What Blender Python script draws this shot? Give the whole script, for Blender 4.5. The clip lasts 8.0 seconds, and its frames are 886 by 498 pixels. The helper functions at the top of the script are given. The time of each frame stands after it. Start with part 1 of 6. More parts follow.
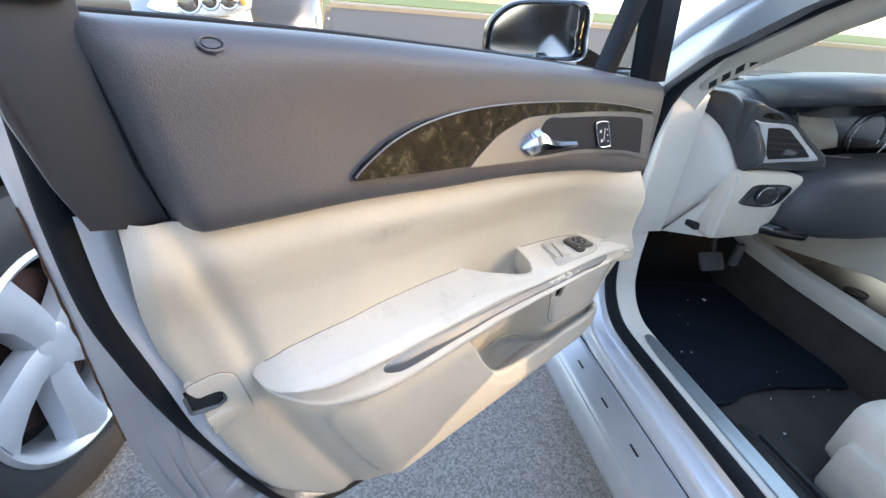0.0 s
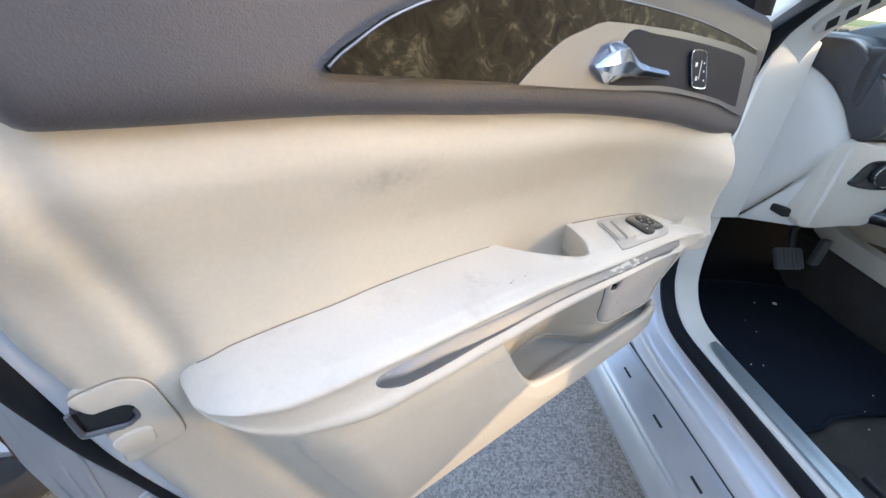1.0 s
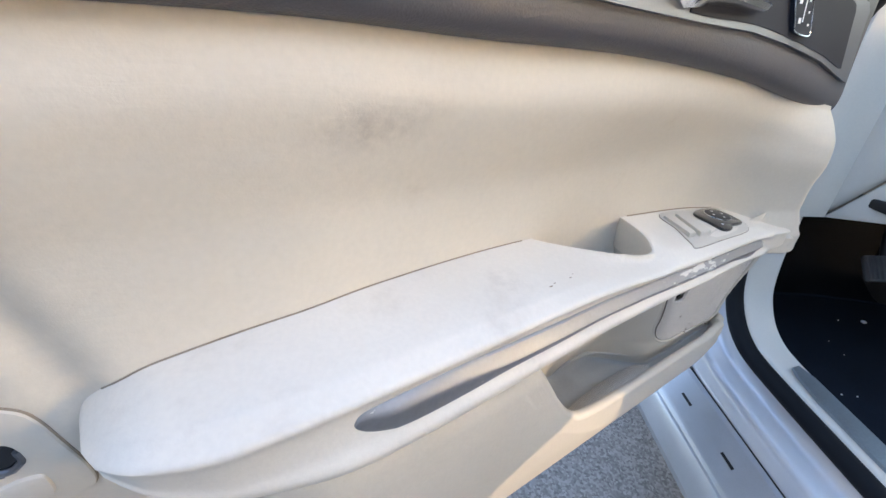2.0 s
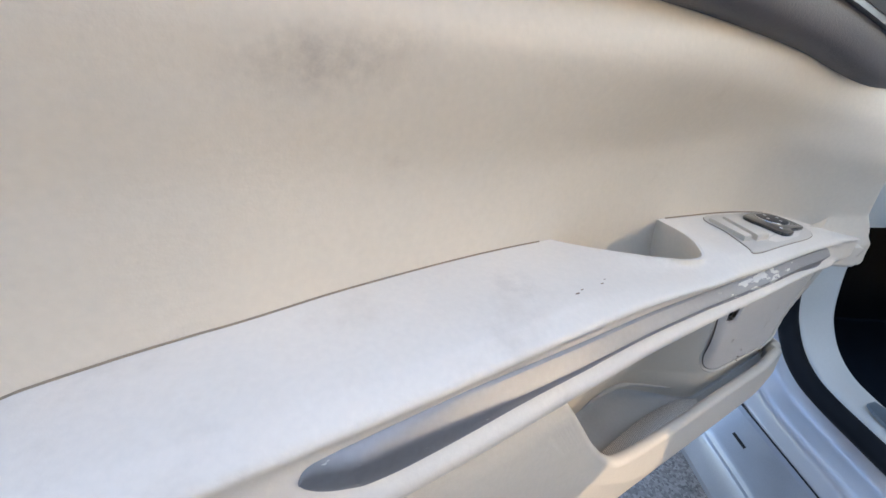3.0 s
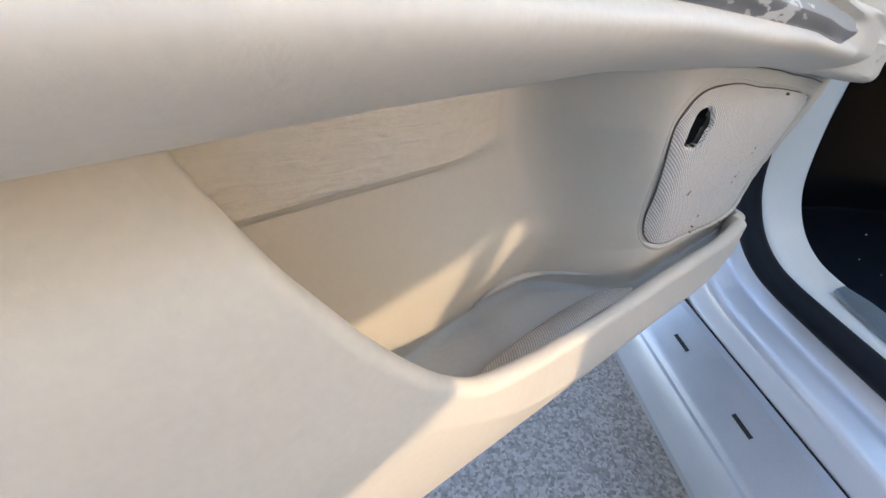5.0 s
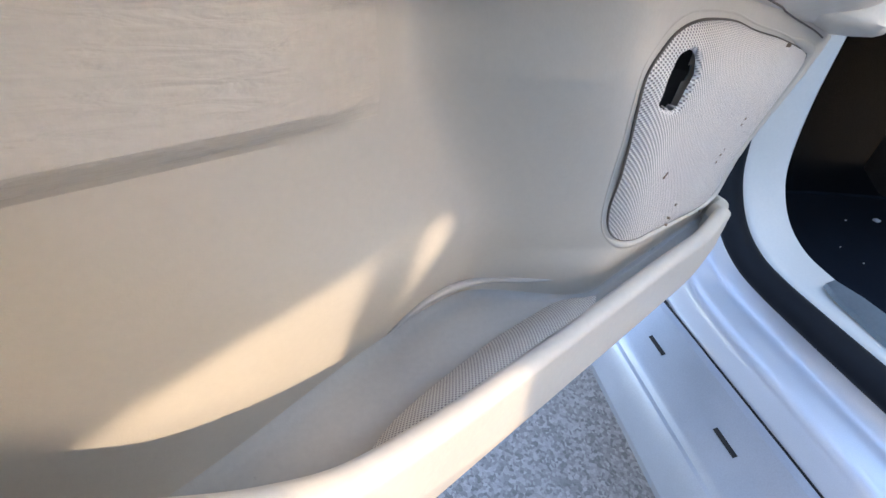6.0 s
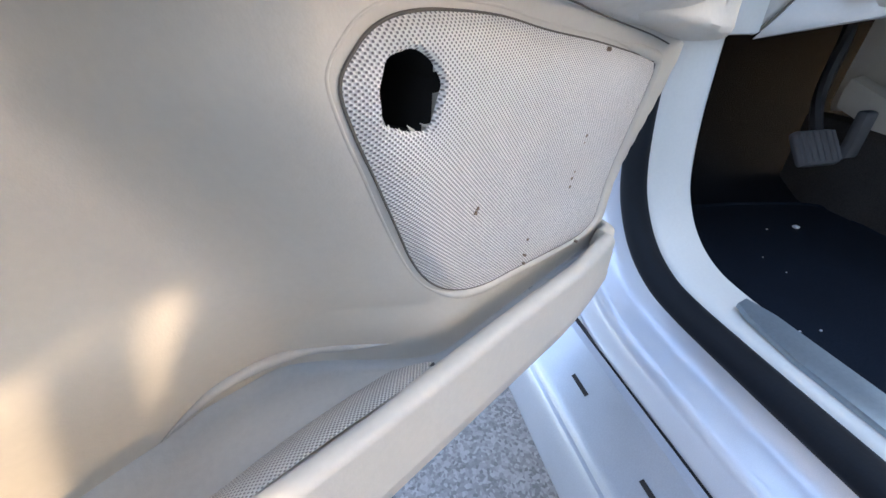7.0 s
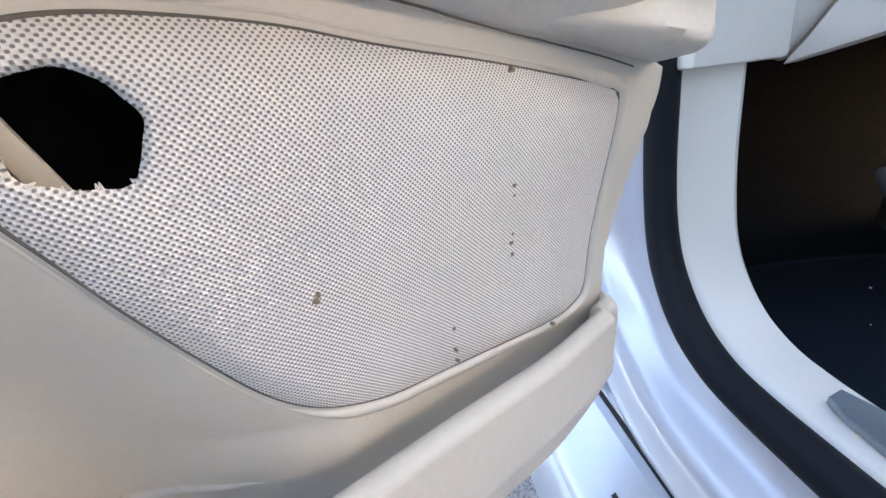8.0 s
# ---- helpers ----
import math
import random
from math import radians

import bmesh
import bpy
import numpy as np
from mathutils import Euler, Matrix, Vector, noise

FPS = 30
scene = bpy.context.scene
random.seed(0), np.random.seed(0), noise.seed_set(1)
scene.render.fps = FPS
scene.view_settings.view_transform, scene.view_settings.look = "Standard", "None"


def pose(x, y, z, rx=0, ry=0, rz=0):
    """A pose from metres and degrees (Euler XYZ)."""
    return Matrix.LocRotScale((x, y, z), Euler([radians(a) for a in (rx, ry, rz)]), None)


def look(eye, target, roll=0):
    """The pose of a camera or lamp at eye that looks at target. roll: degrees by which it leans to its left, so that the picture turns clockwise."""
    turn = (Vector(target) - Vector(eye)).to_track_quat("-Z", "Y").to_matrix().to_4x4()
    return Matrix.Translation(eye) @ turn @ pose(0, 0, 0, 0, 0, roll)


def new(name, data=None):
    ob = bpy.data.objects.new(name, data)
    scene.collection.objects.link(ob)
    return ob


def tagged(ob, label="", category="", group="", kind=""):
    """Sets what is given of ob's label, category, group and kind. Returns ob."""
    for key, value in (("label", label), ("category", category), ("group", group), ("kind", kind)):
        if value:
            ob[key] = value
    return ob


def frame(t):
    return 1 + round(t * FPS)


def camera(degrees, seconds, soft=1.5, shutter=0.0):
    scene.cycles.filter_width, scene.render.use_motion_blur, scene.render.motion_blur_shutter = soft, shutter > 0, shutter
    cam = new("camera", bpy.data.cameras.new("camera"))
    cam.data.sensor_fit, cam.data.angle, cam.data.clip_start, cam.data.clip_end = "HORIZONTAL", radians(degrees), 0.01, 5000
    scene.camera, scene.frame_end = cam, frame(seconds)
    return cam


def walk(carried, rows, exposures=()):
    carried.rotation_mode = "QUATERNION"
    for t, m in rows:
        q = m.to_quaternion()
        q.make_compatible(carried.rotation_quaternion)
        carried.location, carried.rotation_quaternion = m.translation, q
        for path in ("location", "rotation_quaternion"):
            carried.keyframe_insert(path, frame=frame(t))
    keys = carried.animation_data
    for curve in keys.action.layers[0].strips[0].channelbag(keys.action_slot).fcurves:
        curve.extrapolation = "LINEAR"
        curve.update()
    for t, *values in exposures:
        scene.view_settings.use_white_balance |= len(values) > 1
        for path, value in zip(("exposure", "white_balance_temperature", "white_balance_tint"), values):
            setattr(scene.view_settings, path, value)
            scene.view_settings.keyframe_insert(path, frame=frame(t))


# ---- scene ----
EXPOSURE = 3.35
cam = camera(94.1, 8.0)
PATH = [
    (0, (-0.578, 0.231, 1.101), (-0.222, 1.941, 0.126), 4.5),
    (0.5, (-0.568, 0.286, 1.055), (-0.265, 1.989, 0.05), 5.0),
    (1, (-0.551, 0.356, 1.001), (-0.32, 2.059, -0.022), 4.8),
    (1.5, (-0.533, 0.398, 0.955), (-0.387, 2.114, -0.063), 3.9),
    (1.7, (-0.529, 0.412, 0.946), (-0.408, 2.129, -0.072), 3.5),
    (2.8, (-0.521, 0.47, 0.91), (-0.58, 2.283, 0.067), 0.1),
    (3, (-0.509, 0.477, 0.891), (-0.547, 2.284, 0.035), 0.3),
    (3.5, (-0.478, 0.501, 0.822), (-0.448, 2.263, -0.123), 0.6),
    (4, (-0.426, 0.531, 0.768), (-0.359, 2.248, -0.256), 0.8),
    (4.5, (-0.399, 0.577, 0.739), (-0.284, 2.246, -0.357), 1.1),
    (4.7, (-0.393, 0.59, 0.735), (-0.264, 2.245, -0.38), 1.3),
    (5.8, (-0.351, 0.671, 0.695), (-0.138, 2.272, -0.484), 2.1),
    (6, (-0.334, 0.678, 0.689), (-0.094, 2.277, -0.487), 2.3),
    (6.5, (-0.284, 0.68, 0.674), (0.041, 2.286, -0.472), 1.9),
    (7, (-0.23, 0.713, 0.672), (0.157, 2.374, -0.371), -0.0),
    (7.2, (-0.198, 0.719, 0.661), (0.123, 2.443, -0.301), -2.9),
    (7.5, (-0.16, 0.729, 0.655), (0.077, 2.525, -0.192), -6.1),
    (8, (-0.141, 0.753, 0.644), (-0.016, 2.622, -0.055), -7.3),
]
walk(cam, [(t, look(eye, target, roll)) for t, eye, target, roll in PATH], exposures=[(0.0, EXPOSURE + 0.05, 7150, 14), (1.7, EXPOSURE - 0.08, 6900, 15), (3.0, EXPOSURE - 0.36, 6650, 15), (3.5, EXPOSURE - 0.42, 6700, 15), (4.0, EXPOSURE - 0.3, 7000, 15), (4.5, EXPOSURE - 0.2, 7250, 15), (5.8, EXPOSURE + 0.33, 6450, 17), (7.0, EXPOSURE + 0.38, 6650, 17), (8.0, EXPOSURE + 0.46, 7050, 19)])

# ---- world, sun, exposure ----
SUN_ELEV, SUN_AZ = 17.0, 112.0          # degrees; azimuth clockwise from +y
world = bpy.data.worlds.new("world")
scene.world = world
world.use_nodes = True
wn = world.node_tree
sky = wn.nodes.new("ShaderNodeTexSky")
sky.sky_type, sky.sun_disc = "NISHITA", False
sky.sun_elevation, sky.sun_rotation = radians(SUN_ELEV), radians(SUN_AZ)
sky.air_density, sky.dust_density, sky.ozone_density = 1.0, 1.5, 1.0
wn.links.new(sky.outputs[0], wn.nodes["Background"].inputs[0])
wn.nodes["Background"].inputs[1].default_value = 0.15
sun = new("sun", bpy.data.lights.new("sun", "SUN"))
sun.data.energy, sun.data.angle, sun.data.color = 0.30, radians(0.3), (1.0, 0.81, 0.55)
sa, se = radians(SUN_AZ), radians(SUN_ELEV)
SUN_DIR = Vector((math.sin(sa) * math.cos(se), math.cos(sa) * math.cos(se), math.sin(se)))
sun.matrix_world = look(SUN_DIR * 30, (0, 0, 0))


# ---- materials ----
def surf(name, col, rough=0.5, metal=0.0, var=0.05, vscale=9.0, fine=0.04, fscale=300.0, bump=0.0, bscale=600.0, coat=0.0, spec=0.5, cells=False):
    m = bpy.data.materials.new(name)
    m.use_nodes = True
    nt = m.node_tree
    b = nt.nodes["Principled BSDF"]
    L = nt.links.new
    tc = nt.nodes.new("ShaderNodeTexCoord")
    n1, n2 = nt.nodes.new("ShaderNodeTexNoise"), nt.nodes.new("ShaderNodeTexNoise")
    n1.inputs["Scale"].default_value, n1.inputs["Detail"].default_value = vscale, 6
    n2.inputs["Scale"].default_value, n2.inputs["Detail"].default_value = fscale, 3
    for n in (n1, n2):
        L(tc.outputs["Object"], n.inputs["Vector"])
    def scaled(node, amount):
        mr = nt.nodes.new("ShaderNodeMapRange")
        mr.inputs[3].default_value, mr.inputs[4].default_value = 1 - 2 * amount, 1 + 2 * amount
        L(node.outputs["Fac"], mr.inputs[0])
        return mr
    a, c = scaled(n1, var), scaled(n2, fine)
    mul = nt.nodes.new("ShaderNodeMath")
    mul.operation = "MULTIPLY"
    L(a.outputs[0], mul.inputs[0]), L(c.outputs[0], mul.inputs[1])
    mix = nt.nodes.new("ShaderNodeVectorMath")
    mix.operation = "SCALE"
    mix.inputs[0].default_value = col
    L(mul.outputs[0], mix.inputs["Scale"])
    L(mix.outputs[0], b.inputs["Base Color"])
    rr = nt.nodes.new("ShaderNodeMapRange")
    rr.inputs[3].default_value, rr.inputs[4].default_value = max(rough - 0.08, 0.02), min(rough + 0.08, 1)
    L(n1.outputs["Fac"], rr.inputs[0]), L(rr.outputs[0], b.inputs["Roughness"])
    b.inputs["Metallic"].default_value = metal
    b.inputs["Specular IOR Level"].default_value = spec
    b.inputs["Coat Weight"].default_value = coat
    b.inputs["Coat Roughness"].default_value = 0.06
    if bump:
        if cells:
            t = nt.nodes.new("ShaderNodeTexVoronoi")
            t.inputs["Scale"].default_value = bscale
            out = t.outputs["Distance"]
        else:
            t = nt.nodes.new("ShaderNodeTexNoise")
            t.inputs["Scale"].default_value, t.inputs["Detail"].default_value = bscale, 4
            out = t.outputs["Fac"]
        L(tc.outputs["Object"], t.inputs["Vector"])
        bp = nt.nodes.new("ShaderNodeBump")
        bp.inputs["Strength"].default_value, bp.inputs["Distance"].default_value = bump, 0.002
        L(out, bp.inputs["Height"]), L(bp.outputs[0], b.inputs["Normal"])
    return m


def tune(m, sock, value):
    m.node_tree.nodes["Principled BSDF"].inputs[sock].default_value = value
    return m


def dirty(m, col, scale, lo, hi, stretch=(1, 1, 1), most=0.6):
    """Soiled patches of colour col where a coarse noise runs high."""
    nt = m.node_tree
    b = nt.nodes["Principled BSDF"]
    L = nt.links.new
    base = b.inputs["Base Color"].links[0].from_socket
    tc, mp = nt.nodes.new("ShaderNodeTexCoord"), nt.nodes.new("ShaderNodeMapping")
    mp.inputs["Scale"].default_value = stretch
    n = nt.nodes.new("ShaderNodeTexNoise")
    n.inputs["Scale"].default_value, n.inputs["Detail"].default_value, n.inputs["Roughness"].default_value = scale, 8, 0.65
    r = nt.nodes.new("ShaderNodeMapRange")
    r.interpolation_type = "SMOOTHSTEP"
    r.inputs[1].default_value, r.inputs[2].default_value, r.inputs[4].default_value = lo, hi, most
    mix = nt.nodes.new("ShaderNodeMix")
    mix.data_type = "RGBA"
    L(tc.outputs["Object"], mp.inputs[0]), L(mp.outputs[0], n.inputs["Vector"]), L(n.outputs["Fac"], r.inputs[0])
    L(r.outputs[0], mix.inputs[0]), L(base, mix.inputs[6])
    mix.inputs[7].default_value = (*col, 1)
    L(mix.outputs[2], b.inputs["Base Color"])
    return m


def creased(m, scale, stretch, amount, distance=0.002):
    """A second, coarser relief of fine leather creases under the grain."""
    nt = m.node_tree
    b = nt.nodes["Principled BSDF"]
    L = nt.links.new
    tc, mp = nt.nodes.new("ShaderNodeTexCoord"), nt.nodes.new("ShaderNodeMapping")
    mp.inputs["Scale"].default_value = stretch
    n = nt.nodes.new("ShaderNodeTexNoise")
    n.inputs["Scale"].default_value, n.inputs["Detail"].default_value, n.inputs["Distortion"].default_value = scale, 3, 0.6
    bp = nt.nodes.new("ShaderNodeBump")
    bp.inputs["Strength"].default_value, bp.inputs["Distance"].default_value = amount, distance
    L(tc.outputs["Object"], mp.inputs[0]), L(mp.outputs[0], n.inputs["Vector"]), L(n.outputs["Fac"], bp.inputs["Height"])
    old = b.inputs["Normal"].links
    if old:
        L(old[0].from_socket, bp.inputs["Normal"])
    L(bp.outputs[0], b.inputs["Normal"])
    return m


def smudge(m, centre, radius, col, scale, most):
    """A rubbed dirty mark round one place of a surface."""
    nt = m.node_tree
    b = nt.nodes["Principled BSDF"]
    L = nt.links.new
    base = b.inputs["Base Color"].links[0].from_socket
    tc, mp, ln = nt.nodes.new("ShaderNodeTexCoord"), nt.nodes.new("ShaderNodeMapping"), nt.nodes.new("ShaderNodeVectorMath")
    mp.inputs["Scale"].default_value = [1 / r for r in radius]
    mp.inputs["Location"].default_value = [-c / r for c, r in zip(centre, radius)]
    ln.operation = "LENGTH"
    n = nt.nodes.new("ShaderNodeTexNoise")
    n.inputs["Scale"].default_value, n.inputs["Detail"].default_value, n.inputs["Roughness"].default_value = scale, 8, 0.7
    near, amount = nt.nodes.new("ShaderNodeMapRange"), nt.nodes.new("ShaderNodeMath")
    near.interpolation_type = "SMOOTHSTEP"
    near.inputs[1].default_value, near.inputs[2].default_value, near.inputs[3].default_value, near.inputs[4].default_value = 0.1, 1.0, most, 0.0
    rag = nt.nodes.new("ShaderNodeMapRange")
    rag.inputs[1].default_value, rag.inputs[2].default_value = 0.38, 0.66
    amount.operation = "MULTIPLY"
    mix = nt.nodes.new("ShaderNodeMix")
    mix.data_type = "RGBA"
    L(tc.outputs["Object"], mp.inputs[0]), L(mp.outputs[0], ln.inputs[0]), L(ln.outputs["Value"], near.inputs[0])
    L(tc.outputs["Object"], n.inputs["Vector"]), L(n.outputs["Fac"], rag.inputs[0])
    L(near.outputs[0], amount.inputs[0]), L(rag.outputs[0], amount.inputs[1]), L(amount.outputs[0], mix.inputs[0]), L(base, mix.inputs[6])
    mix.inputs[7].default_value = (*col, 1)
    L(mix.outputs[2], b.inputs["Base Color"])
    return m


M = {}
M["cream"] = surf("cream_vinyl", (0.63, 0.575, 0.49), 0.5, var=0.05, vscale=7, fine=0.03, fscale=260, bump=0.05, bscale=700)
M["cream_soft"] = surf("cream_leather", (0.715, 0.66, 0.58), 0.48, var=0.05, vscale=10, fine=0.03, fscale=300, bump=0.045, bscale=800)
M["cream_hard"] = surf("cream_plastic", (0.60, 0.555, 0.48), 0.45, var=0.04, vscale=12, fine=0.02, bump=0.06, bscale=900)
dirty(M["cream"], (0.36, 0.29, 0.21), 5.5, 0.60, 0.74, (1, 1, 1.3), 0.4)
dirty(M["cream"], (0.16, 0.12, 0.09), 60, 0.72, 0.78, (1, 1, 1.6), 0.5)
dirty(M["cream_soft"], (0.42, 0.36, 0.29), 7, 0.58, 0.74, (1, 1, 1), 0.4)
dirty(M["cream_hard"], (0.40, 0.34, 0.27), 9, 0.60, 0.76, (1, 1, 1), 0.35)
creased(M["cream"], 55, (1, 1, 5.0), 0.10, 0.002)
creased(M["cream_soft"], 120, (1, 1, 2.0), 0.14, 0.001)
smudge(M["cream"], (-0.562, 0.650, 0.889), (0.055, 0.055, 0.020), (0.24, 0.22, 0.20), 60, 0.5)
smudge(M["cream"], (-0.535, 0.668, 0.896), (0.03, 0.03, 0.010), (0.22, 0.20, 0.17), 90, 0.5)
smudge(M["cream"], (-0.23, 0.862, 0.776), (0.012, 0.012, 0.012), (0.22, 0.19, 0.15), 160, 0.7)
smudge(M["cream_soft"], (-0.47, 0.68, 0.778), (0.03, 0.03, 0.03), (0.38, 0.33, 0.28), 120, 0.28)
smudge(M["cream_soft"], (-0.36, 0.76, 0.762), (0.03, 0.03, 0.02), (0.34, 0.29, 0.24), 140, 0.55)
M["cream_wrinkled"] = creased(surf("wrinkled_leather", (0.63, 0.58, 0.50), 0.42, var=0.05, vscale=9, fine=0.03, bump=0.05, bscale=800), 52, (1, 1, 6.0), 0.5, 0.003)
M["charcoal"] = creased(surf("charcoal_vinyl", (0.073, 0.073, 0.084), 0.48, var=0.05, vscale=8, fine=0.06, fscale=700, bump=0.12, bscale=800, cells=True), 240, (1, 1, 1.8), 0.18, 0.0015)
M["black"] = surf("black_plastic", (0.018, 0.018, 0.02), 0.45, var=0.1, bump=0.1, bscale=900)
M["dark_panel"] = surf("dark_grey_plastic", (0.022, 0.024, 0.033), 0.6, var=0.08, bump=0.1, bscale=900, spec=0.12)
M["rubber"] = surf("black_rubber", (0.009, 0.011, 0.015), 0.6, var=0.12, vscale=20, bump=0.1, bscale=300, spec=0.2)
M["paint"] = surf("silver_paint", (0.82, 0.85, 0.92), 0.33, metal=0.5, var=0.03, vscale=6, fine=0.05, fscale=1500, coat=0.7)
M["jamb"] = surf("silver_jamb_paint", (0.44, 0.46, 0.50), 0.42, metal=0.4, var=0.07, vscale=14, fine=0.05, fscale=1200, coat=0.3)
# body silver darkened for the pillars: their shade is put into the colour
M["pillar_shaded"] = surf("shaded_silver_paint", (0.26, 0.275, 0.315), 0.35, metal=0.6, var=0.05, vscale=8, fine=0.05, fscale=1200, coat=0.4)
M["rocker"] = surf("grey_rocker_plastic", (0.42, 0.44, 0.48), 0.42, metal=0.35, var=0.06, vscale=18, fine=0.06, fscale=700, bump=0.05, bscale=700, coat=0.2)
M["chrome"] = surf("chrome", (0.72, 0.73, 0.75), 0.13, metal=1.0, var=0.04, fine=0.02)
M["dark_edge"] = surf("darkened_satin_edge", (0.22, 0.23, 0.25), 0.42, metal=0.9, var=0.05, fine=0.05, fscale=900)
M["satin"] = surf("satin_metal", (0.165, 0.175, 0.195), 0.42, metal=0.75, var=0.04, fine=0.05, fscale=900)
M["sill_trim"] = surf("pale_trim_plastic", (0.80, 0.765, 0.70), 0.42, var=0.03, vscale=10, fine=0.02, bump=0.06, bscale=900)
M["dash_trim"] = surf("cream_dash_plastic", (0.66, 0.635, 0.59), 0.45, var=0.04, vscale=10, fine=0.02, bump=0.06, bscale=900)
M["floor_plastic"] = surf("soiled_floor_plastic", (0.48, 0.465, 0.435), 0.5, var=0.08, vscale=14, fine=0.04, bump=0.06, bscale=900)
M["seam"] = surf("dark_seam", (0.30, 0.25, 0.19), 0.9, spec=0.1)
dirty(M["floor_plastic"], (0.12, 0.10, 0.085), 45, 0.66, 0.74, (1, 1, 1), 0.6)
M["rust"] = surf("rust", (0.13, 0.06, 0.03), 0.85, var=0.3, vscale=60, fine=0.2, bump=0.5, bscale=500)
M["gap"] = surf("shadow_gap", (0.16, 0.14, 0.12), 0.9, spec=0.1)
M["stain"] = surf("brown_dirt", (0.26, 0.19, 0.13), 0.9, var=0.3, vscale=900)
M["gloss_black"] = surf("gloss_black", (0.01, 0.01, 0.012), 0.16, var=0.05, coat=0.5)
M["upright"] = surf("dark_upright_plastic", (0.036, 0.038, 0.044), 0.5, var=0.08, bump=0.1, bscale=900)
M["carpet"] = surf("black_carpet", (0.012, 0.017, 0.026), 0.95, var=0.2, vscale=12, fine=0.35, fscale=700, bump=0.8, bscale=900, spec=0.15)
# blacker version of the carpet: the deep footwell's shade is in the colour
M["footwell_dark"] = surf("footwell_shade_black", (0.006, 0.007, 0.009), 0.95, var=0.2, vscale=12, fine=0.3, fscale=500, bump=0.6, bscale=500, spec=0.1)
M["carpet_grey"] = surf("grey_carpet", (0.070, 0.062, 0.057), 0.95, var=0.2, vscale=10, fine=0.35, fscale=700, bump=0.8, bscale=900, spec=0.15)
M["white_mark"] = surf("white_print", (0.75, 0.76, 0.76), 0.5)
M["plate_mark"] = surf("plate_print", (0.55, 0.60, 0.62), 0.5)
M["tyre"] = surf("tyre_rubber", (0.022, 0.022, 0.024), 0.7, var=0.15, vscale=15, bump=0.15, bscale=200)
M["alloy"] = surf("silver_alloy", (0.62, 0.64, 0.67), 0.35, metal=0.55, var=0.05, vscale=12, coat=0.3)
M["brake"] = surf("rusty_brake_disc", (0.07, 0.04, 0.035), 0.7, metal=0.3, var=0.2, vscale=30)
M["white_car"] = surf("pale_car_paint", (0.62, 0.645, 0.67), 0.25, metal=0.2, var=0.02, coat=0.9)
M["van_paint"] = surf("blue_grey_car_paint", (0.24, 0.275, 0.31), 0.25, metal=0.2, var=0.02, coat=0.9)
M["dark_car"] = surf("dark_car_paint", (0.05, 0.047, 0.04), 0.18, metal=0.4, var=0.03, coat=1.0)
M["headlight"] = surf("headlamp_inner", (0.5, 0.55, 0.58), 0.15, metal=0.7)
M["amber"] = surf("amber_lens", (0.55, 0.16, 0.03), 0.2, coat=0.6)
M["mirror"] = tune(surf("mirror_glass", (0.32, 0.36, 0.385), 0.03, metal=1.0, var=0.0, fine=0.0), "Roughness", 0.02)
M["mirror_shell"] = surf("mirror_housing_paint", (0.15, 0.155, 0.165), 0.25, metal=0.6, var=0.04, coat=0.6)
M["plate"] = surf("brushed_plate", (0.34, 0.40, 0.44), 0.35, metal=0.6, var=0.08, vscale=25, fine=0.06)
M["pedal"] = surf("grey_rubber", (0.10, 0.10, 0.105), 0.6, var=0.15, vscale=40)
M["dash"] = surf("charcoal_dash", (0.040, 0.042, 0.049), 0.42, var=0.06, bump=0.3, bscale=380, cells=True)
M["screen"] = surf("pale_screen", (0.42, 0.36, 0.29), 0.3)
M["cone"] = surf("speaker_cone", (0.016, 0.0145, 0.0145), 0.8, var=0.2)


def glass(name, tint, gloss):
    m = bpy.data.materials.new(name)
    m.use_nodes = True
    nt = m.node_tree
    nt.nodes.clear()
    o, mx = nt.nodes.new("ShaderNodeOutputMaterial"), nt.nodes.new("ShaderNodeMixShader")
    t, g = nt.nodes.new("ShaderNodeBsdfTransparent"), nt.nodes.new("ShaderNodeBsdfGlossy")
    t.inputs[0].default_value, g.inputs["Roughness"].default_value = (*tint, 1), 0.02
    mx.inputs[0].default_value = gloss
    for a, b in ((t.outputs[0], mx.inputs[1]), (g.outputs[0], mx.inputs[2]), (mx.outputs[0], o.inputs[0])):
        nt.links.new(a, b)
    return m


M["glass"] = glass("window_glass", (0.86, 0.9, 0.88), 0.06)


def wood_mat():
    m = surf("dark_burl_wood", (0.08, 0.065, 0.04), 0.42, var=0.1, coat=0.0, spec=0.08)
    nt = m.node_tree
    b = nt.nodes["Principled BSDF"]
    tc = nt.nodes.new("ShaderNodeTexCoord")
    mp = nt.nodes.new("ShaderNodeMapping")
    mp.inputs["Scale"].default_value = (1.0, 1.0, 1.15)
    mp.inputs["Rotation"].default_value = (0.4, 0.3, 0)
    w = nt.nodes.new("ShaderNodeTexNoise")
    w.inputs["Scale"].default_value, w.inputs["Detail"].default_value = 46, 9
    w.inputs["Roughness"].default_value, w.inputs["Distortion"].default_value = 0.66, 0.9
    r = nt.nodes.new("ShaderNodeValToRGB")
    r.color_ramp.elements[0].color, r.color_ramp.elements[1].color = (0.005, 0.0045, 0.0035, 1), (0.15, 0.135, 0.085, 1)
    r.color_ramp.elements[0].position, r.color_ramp.elements[1].position = 0.36, 0.72
    e = r.color_ramp.elements.new(0.55)
    e.color = (0.024, 0.021, 0.014, 1)
    L = nt.links.new
    L(tc.outputs["Object"], mp.inputs[0]), L(mp.outputs[0], w.inputs["Vector"]), L(w.outputs["Fac"], r.inputs[0]), L(r.outputs[0], b.inputs["Base Color"])
    return m


M["wood"] = wood_mat()


